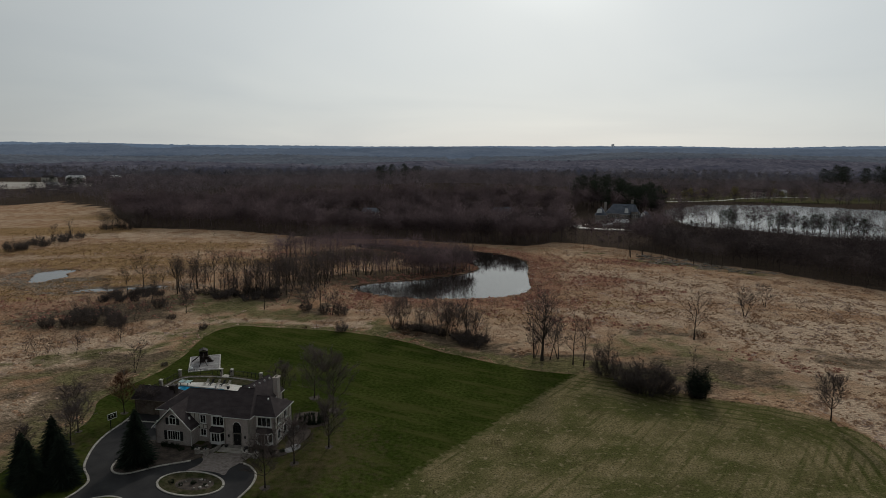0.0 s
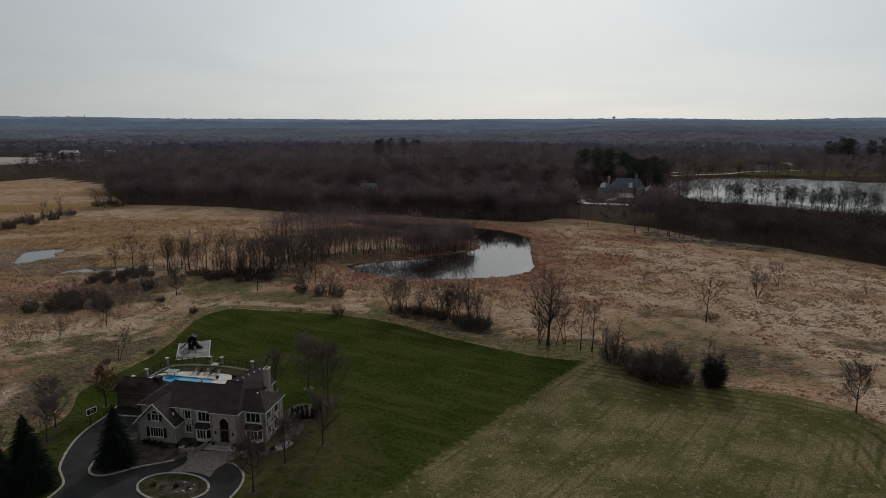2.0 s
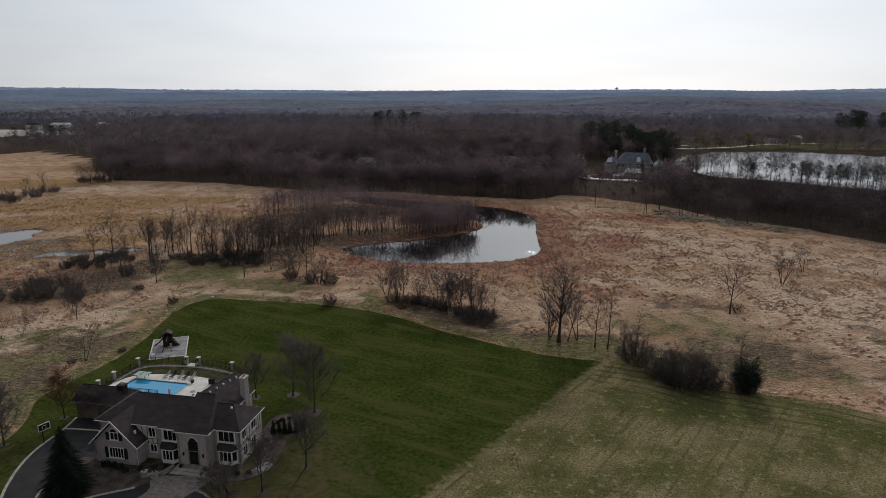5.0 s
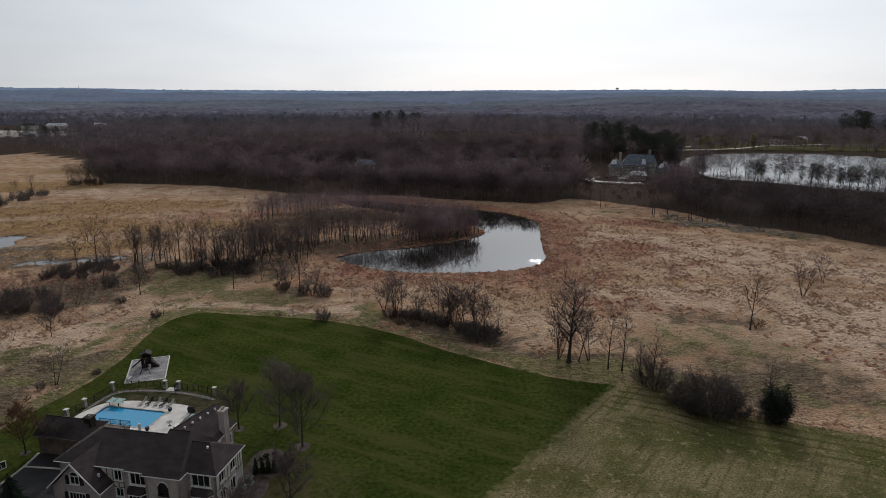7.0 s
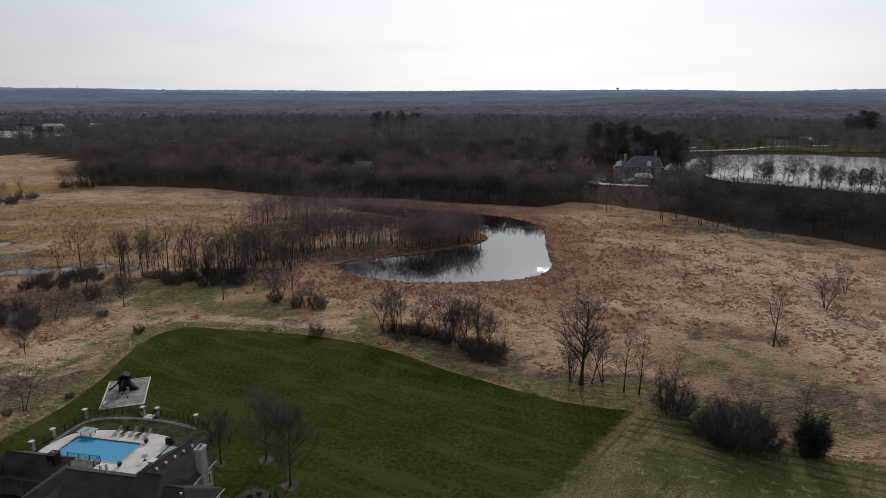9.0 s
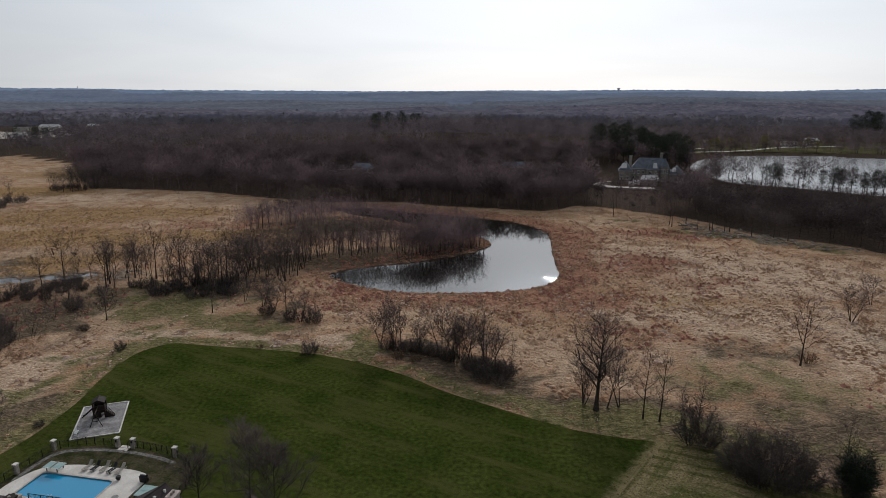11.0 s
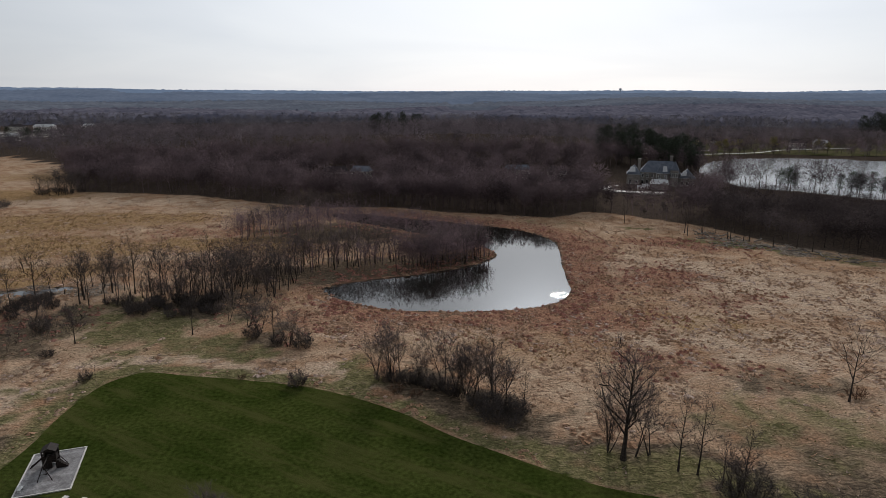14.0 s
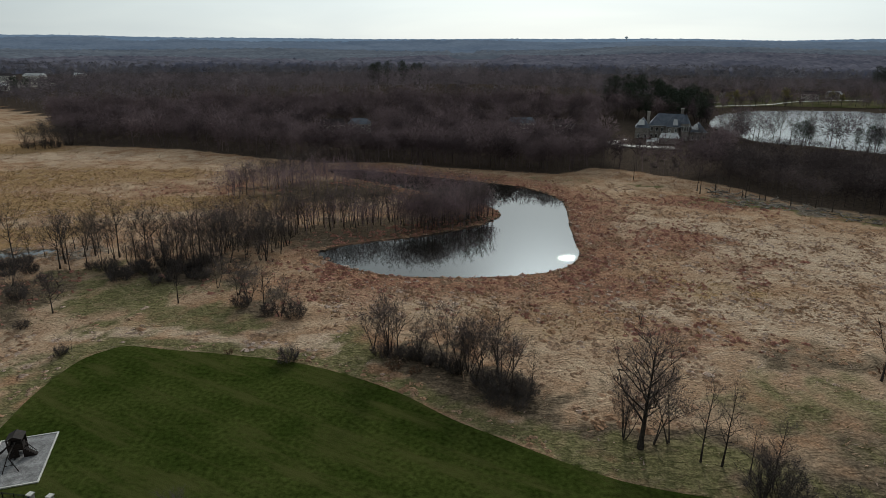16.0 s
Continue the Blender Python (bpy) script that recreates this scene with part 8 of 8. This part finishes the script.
for x, y, s in ((-25.2, 125.3, 0.9), (-24.0, 126.0, 0.8), (-25.9, 124.4, 0.7), (-49.3, 112.1, 1.3), (-47.8, 111.6, 1.2), (-46.6, 111.2, 1.2), (-45.4, 110.3, 1.0), (-43.4, 110.8, 1.0), (-41.4, 111.2, 0.9), (-39.8, 111.4, 0.9),
                (-32.6, 110.0, 1.0), (-30.6, 109.4, 1.1), (-28.4, 109.4, 1.0), (-26.6, 109.6, 0.9), (-40.8, 97.9, 0.8), (-38.9, 98.4, 0.9), (-36.8, 97.8, 0.7), (-42.6, 98.8, 0.9)):
    plant("ball", x, y, s, group="clipped shrubs")
flat_sheet("stone_path", spline([(-27.4, 108.2), (-24.6, 109.6), (-23.6, 111.8), (-24.8, 112.6), (-26.2, 110.8), (-28, 109.4)], True, 4), 0.06, GRAVEL, "rough flagstone path round the house corner", "path")
boulders = random.Random(4)
for k in range(9):
    a = boulders.uniform(0, 6.28)
    x, y, s = -38.4 + 2.4 * math.cos(a), 98.1 + 1.3 * math.sin(a), boulders.uniform(0.15, 0.3)
    bm = bmesh.new(); bmesh.ops.create_icosphere(bm, subdivisions=2, radius=s)
    for v in bm.verts:
        v.co *= 1 + 0.25 * noise.noise(v.co * 3 + Vector((k, 0, 0))); v.co.z *= 0.6
    me = bpy.data.meshes.new("boulder"); bm.to_mesh(me); bm.free(); me.materials.append(STONE)
    o = new("boulder", me); o.matrix_basis = pose(x, y, 0.15 + s * 0.3)
    tagged(o, "rounded grey boulder on the driveway island", "boulder", "boulders on the island")


# ---- heap of cut branches at the edge of the wet wood ----
logs = random.Random(12)
pile = thing("brush_pile", pose(121, 304, 0, 0, 0, -12), "pale heap of cut branches at the wood's edge", "brush pile")
for k in range(70):
    x, y, a = logs.gauss(0, 7), logs.gauss(0, 2.6), logs.uniform(0, 3.14)
    ln, z = logs.uniform(1.2, 3.2), logs.uniform(0.1, 1.1) * math.exp(-(x / 8) ** 2)
    part("branch", Build().tube([(x - ln * math.cos(a), y - ln * math.sin(a), z), (x + ln * math.cos(a), y + ln * math.sin(a), z + logs.uniform(0, 0.5))], [0.10, 0.05], 4, False), LOG_WOOD, pile)


# ---- manor beyond the wood ----
LOG = random.Random(77)


def fallen_log(x, y, length, radius, turn, dip):
    """A fallen trunk with broken stubs, lying on the marsh."""
    b = Build()
    pts = [Vector((0, 0, radius * 0.7)), Vector((length * 0.5, LOG.gauss(0, 0.15), radius * 0.8 + dip * 0.5)), Vector((length, LOG.gauss(0, 0.3), radius * 0.8 + dip))]
    b.tube(pts, [radius, radius * 0.8, radius * 0.45], 6)
    for k in range(3):
        p = pts[1].lerp(pts[2], LOG.random())
        a = LOG.uniform(-1.4, 1.4)
        b.tube([p, p + Vector((math.cos(a) * 0.8, math.sin(a) * 0.8, LOG.uniform(0.2, 0.9)))], [radius * 0.35, radius * 0.1], 4)
    single("fallen_log", b, LOG_WOOD, pose(x, y, 0, 0, 0, turn), "pale weathered fallen log in the wet wood's edge", "log", "fallen logs")


for k in range(80):
    u = LOG.random() ** 1.5
    x, y = 113 + 42 * u + LOG.gauss(0, 4.0), 331 - 52 * u + LOG.gauss(0, 3.5) - 4
    fallen_log(x, y, LOG.uniform(2.0, 6.0), LOG.uniform(0.12, 0.26), LOG.uniform(0, 360), LOG.uniform(0, 0.5))
for k in range(9):
    u = LOG.random()
    x, y = 108 + 40 * u + LOG.gauss(0, 3), 334 - 42 * u + LOG.gauss(0, 3)
    h = LOG.uniform(3.0, 6.5)
    single("snag", Build().tube([(0, 0, -0.2), (LOG.gauss(0, 0.2), 0, h * 0.6), (LOG.gauss(0, 0.4), LOG.gauss(0, 0.4), h)], [0.20, 0.15, 0.05], 6), BARK,
           pose(x, y, 0), "bare broken tree stump standing in the marsh", "dead tree", "snags at the wood's edge")


def make_manor():
    root = thing("manor", pose(147, 468, 0.3, 0, 0, -18) @ Matrix.Diagonal((1.0, 1.0, 1.28, 1)), "large stone manor with blue-grey slate roofs and a turret", "manor")

    def block(u0, u1, v0, v1, h, z_r, roof_mat=SLATE):
        rect = ((u0, v0), (u1, v0), (u1, v1), (u0, v1))
        for i in range(4):
            p, q = rect[i], rect[(i + 1) % 4]
            ln = math.hypot(q[0] - p[0], q[1] - p[1])
            n = int(ln / 3.0)
            holes = [(ln * (k + 0.5) / n - 0.6, ln * (k + 0.5) / n + 0.6, z, z + 1.7) for k in range(n) for z in (0.9, 4.0) if z + 2 < h]
            part("wall", pierced(p, q, -0.1, h, holes), STONE, root)
            if i in (0, 1, 3):
                for hh in holes:
                    window(root, p, q, *hh, 2, 1)
        o = 0.5
        along_u = (u1 - u0) >= (v1 - v0)
        mid, k = (v0 + v1) / 2, min(u1 - u0, v1 - v0) * 0.42
        ridge = ((u0 + k, mid), (u1 - k, mid)) if along_u else (((u0 + u1) / 2, v0 + k), ((u0 + u1) / 2, v1 - k))
        roof("roof", root, ((u0 - o, v0 - o), (u1 + o, v0 - o), (u1 + o, v1 + o), (u0 - o, v1 + o)), ridge, h, z_r, roof_mat)

    block(-12, 12, 0, 11, 6.6, 12.0)
    block(-20, -12, -4, 8, 5.6, 10.0)
    block(12, 21, -2, 9, 4.4, 8.6)
    block(-2, 5, -4.5, 1, 6.6, 11.0)
    # turret
    t = part("turret", Build().cyl(8.5, -1.2, 0, 8.2, 2.6, 2.6, 12), STONE, root)
    part("turret_roof", Build().cyl(8.5, -1.2, 8.2, 12.6, 3.1, 0.05, 12), SLATE, t)
    for k in range(5):
        a = -2.6 + k * 0.52
        c, s = math.cos(a), math.sin(a)
        part("window", Build().turned(pose(8.5 + 2.6 * c, -1.2 + 2.6 * s, 0, 0, 0, math.degrees(a) + 90), Build().box(-0.55, 0.55, -0.05, 0.05, 4.6, 6.9)), WHITE, t)
        part("pane", Build().turned(pose(8.5 + 2.6 * c, -1.2 + 2.6 * s, 0, 0, 0, math.degrees(a) + 90), Build().box(-0.42, 0.42, -0.08, 0.08, 4.75, 6.75)), GLASS, t)
    for u, v, h in ((6.5, 6.5, 14.2), (-13, 3, 12.6)):
        part("chimney", Build().box(u - 0.9, u + 0.9, v - 0.6, v + 0.6, 5, h).box(u - 1.05, u + 1.05, v - 0.75, v + 0.75, h, h + 0.3), STONE, root)
    part("flat_roof", Build().poly((1.2, -4.9, 7.4), (4.2, -4.9, 7.4), (3.6, -2.6, 10.0), (1.6, -2.6, 10.0)), PALE_ROOF, root, "pale glazed roof panel")
    part("flat_roof", Build().poly((-19, -4.4, 6.9), (-15, -4.4, 6.9), (-15.4, -1.6, 9.2), (-18.2, -1.6, 9.2)), PALE_ROOF, root, "pale glazed roof panel")
    part("flat_roof", Build().poly((13.2, -2.4, 5.6), (16.2, -2.4, 5.6), (15.8, 0.4, 7.6), (13.8, 0.4, 7.6)), PALE_ROOF, root, "pale glazed roof panel")
    out = thing("coach_house", pose(140, 448, 0, 0, 0, -18), "small stone outbuilding with a pale roof", "outbuilding")
    for p, q in (((-5, 0), (5, 0)), ((5, 0), (5, 6)), ((5, 6), (-5, 6)), ((-5, 6), (-5, 0))):
        part("wall", pierced(p, q, 0, 4.2, [(1, 2.2, 1, 2.4), (3.6, 4.8, 1, 2.4)]), STONE, out)
    roof("roof", out, ((-5.6, -0.6), (5.6, -0.6), (5.6, 6.6), (-5.6, 6.6)), ((-4.5, 3), (4.5, 3)), 4.2, 6.8, PALE_ROOF)


make_manor()
LOOP = spline([(122, 470), (114, 463), (108, 452), (112, 442), (124, 437), (138, 434)], False, 6)
left_edge, right_edge = [], []
for i, (x, y) in enumerate(LOOP):
    a, b = LOOP[max(i - 1, 0)], LOOP[min(i + 1, len(LOOP) - 1)]
    d = Vector((b[0] - a[0], b[1] - a[1])).normalized() * 3.2
    left_edge.append((x - d.y, y + d.x)); right_edge.append((x + d.y, y - d.x))
flat_sheet("manor_drive", left_edge + right_edge[::-1], 1.0, CONCRETE, "pale concrete drive curving up to the manor", "driveway", thick=1.2)
stone_wall([(104, 452), (108, 438), (122, 431), (140, 428)], 1.1, 0.5, "dark low retaining wall below the manor drive")
for x, y in ((133, 452), (128, 446)):
    ws = thing("garden_shed", pose(x, y, 0, 0, 0, -18), "small white-roofed garden building by the manor", "shed")
    part("walls", pierced((-2, -1.5), (2, -1.5), 0, 2.4, [(1.4, 2.5, 0, 2.0)]).box(-2, -1.8, -1.2, 1.5, 0, 2.4).box(1.8, 2, -1.2, 1.5, 0, 2.4).box(-1.8, 1.8, 1.3, 1.5, 0, 2.4), CREAM, ws)
    roof("roof", ws, ((-2.3, -1.8), (2.3, -1.8), (2.3, 1.8), (-2.3, 1.8)), ((-2.2, 0), (2.2, 0)), 2.4, 3.6, PALE_ROOF)


# ---- far houses, masts ----
def far_house(x, y, w, d, h, turn, roof_mat, label):
    root = thing("far_house", pose(x, y, float(knoll(x, y)), 0, 0, turn), label, "house", "far houses")
    rect = ((-w / 2, -d / 2), (w / 2, -d / 2), (w / 2, d / 2), (-w / 2, d / 2))
    for i in range(4):
        p, q = rect[i], rect[(i + 1) % 4]
        ln = math.hypot(q[0] - p[0], q[1] - p[1])
        n = max(1, int(ln / 3.4))
        holes = [(ln * (k + 0.5) / n - 0.6, ln * (k + 0.5) / n + 0.6, z, z + 1.5) for k in range(n) for z in (1.0, 4.0) if z + 1.8 < h]
        part("wall", pierced(p, q, -0.1, h, holes), CREAM, root)
        if i == 0:
            for hh in holes:
                window(root, p, q, *hh, 1, 1)
    roof("roof", root, ((-w / 2 - 0.5, -d / 2 - 0.5), (w / 2 + 0.5, -d / 2 - 0.5), (w / 2 + 0.5, d / 2 + 0.5), (-w / 2 - 0.5, d / 2 + 0.5)), ((-w / 2 + 1, 0), (w / 2 - 1, 0)), h, h + 3.2, roof_mat)


HOUSES = ((-60, 476, 15, 8, 6.5, 10, SHINGLE), (-44, 482, 12, 8, 6, -15, SLATE), (58, 484, 16, 8, 6.5, 5, SLATE), (84, 482, 12, 8, 6, 0, SHINGLE), (405, 760, 16, 10, 7, -20, SHINGLE), (440, 775, 14, 9, 6, -10, PALE_ROOF),
          (-560, 1015, 26, 14, 8, 5, PALE_ROOF), (-610, 1030, 20, 12, 7, -5, SHINGLE), (-520, 1060, 18, 10, 7, 0, PALE_ROOF), (-470, 800, 14, 9, 6, 20, PALE_ROOF), (330, 790, 14, 9, 6, 0, SHINGLE))
for x, y, w, d, h, turn, rm in HOUSES:
    far_house(x, y, w, d, h, turn, rm, "distant house among trees with a pale roof" if rm is PALE_ROOF else "distant house among trees with a dark roof")
for pts in ([(205, 690), (260, 686), (330, 705), (380, 740), (470, 765)], [(215, 720), (260, 715), (300, 735)], [(220, 752), (275, 748)]):
    line = spline(pts, False, 5)
    rd = Build()
    for (x0, y0), (x1, y1) in zip(line, line[1:]):
        z0, z1 = float(knoll(x0, y0)) + 0.5, float(knoll(x1, y1)) + 0.5
        rd.poly((x0, y0 - 2.6, z0), (x1, y1 - 2.6, z1), (x1, y1 + 2.6, z1), (x0, y0 + 2.6, z0))
        rd.poly((x0, y0 - 2.6, z0 - 0.8), (x1, y1 - 2.6, z1 - 0.8), (x1, y1 - 2.6, z1), (x0, y0 - 2.6, z0))
    single("far_road", rd, CONCRETE, None, "pale road beyond the lake", "road", "", "structure")
wt = thing("water_tower", pose(1108, 3790, 55), "distant water tower on the ridge", "water tower")
part("tank", Build().tube([(0, 0, 30), (0, 0, 33), (0, 0, 38), (0, 0, 41)], [4, 9, 9, 3], 16), PALE_ROOF, wt)
part("stem", Build().cyl(0, 0, 0, 30, 2.5, 2.2, 10), PALE_ROOF, wt)
ms = thing("radio_mast", pose(-1990, 3780, 20), "thin distant radio mast", "mast")
part("mast", Build().tube([(0, 0, 0), (0, 0, 75)], [2.2, 1.4], 6), PALE_ROOF, ms)
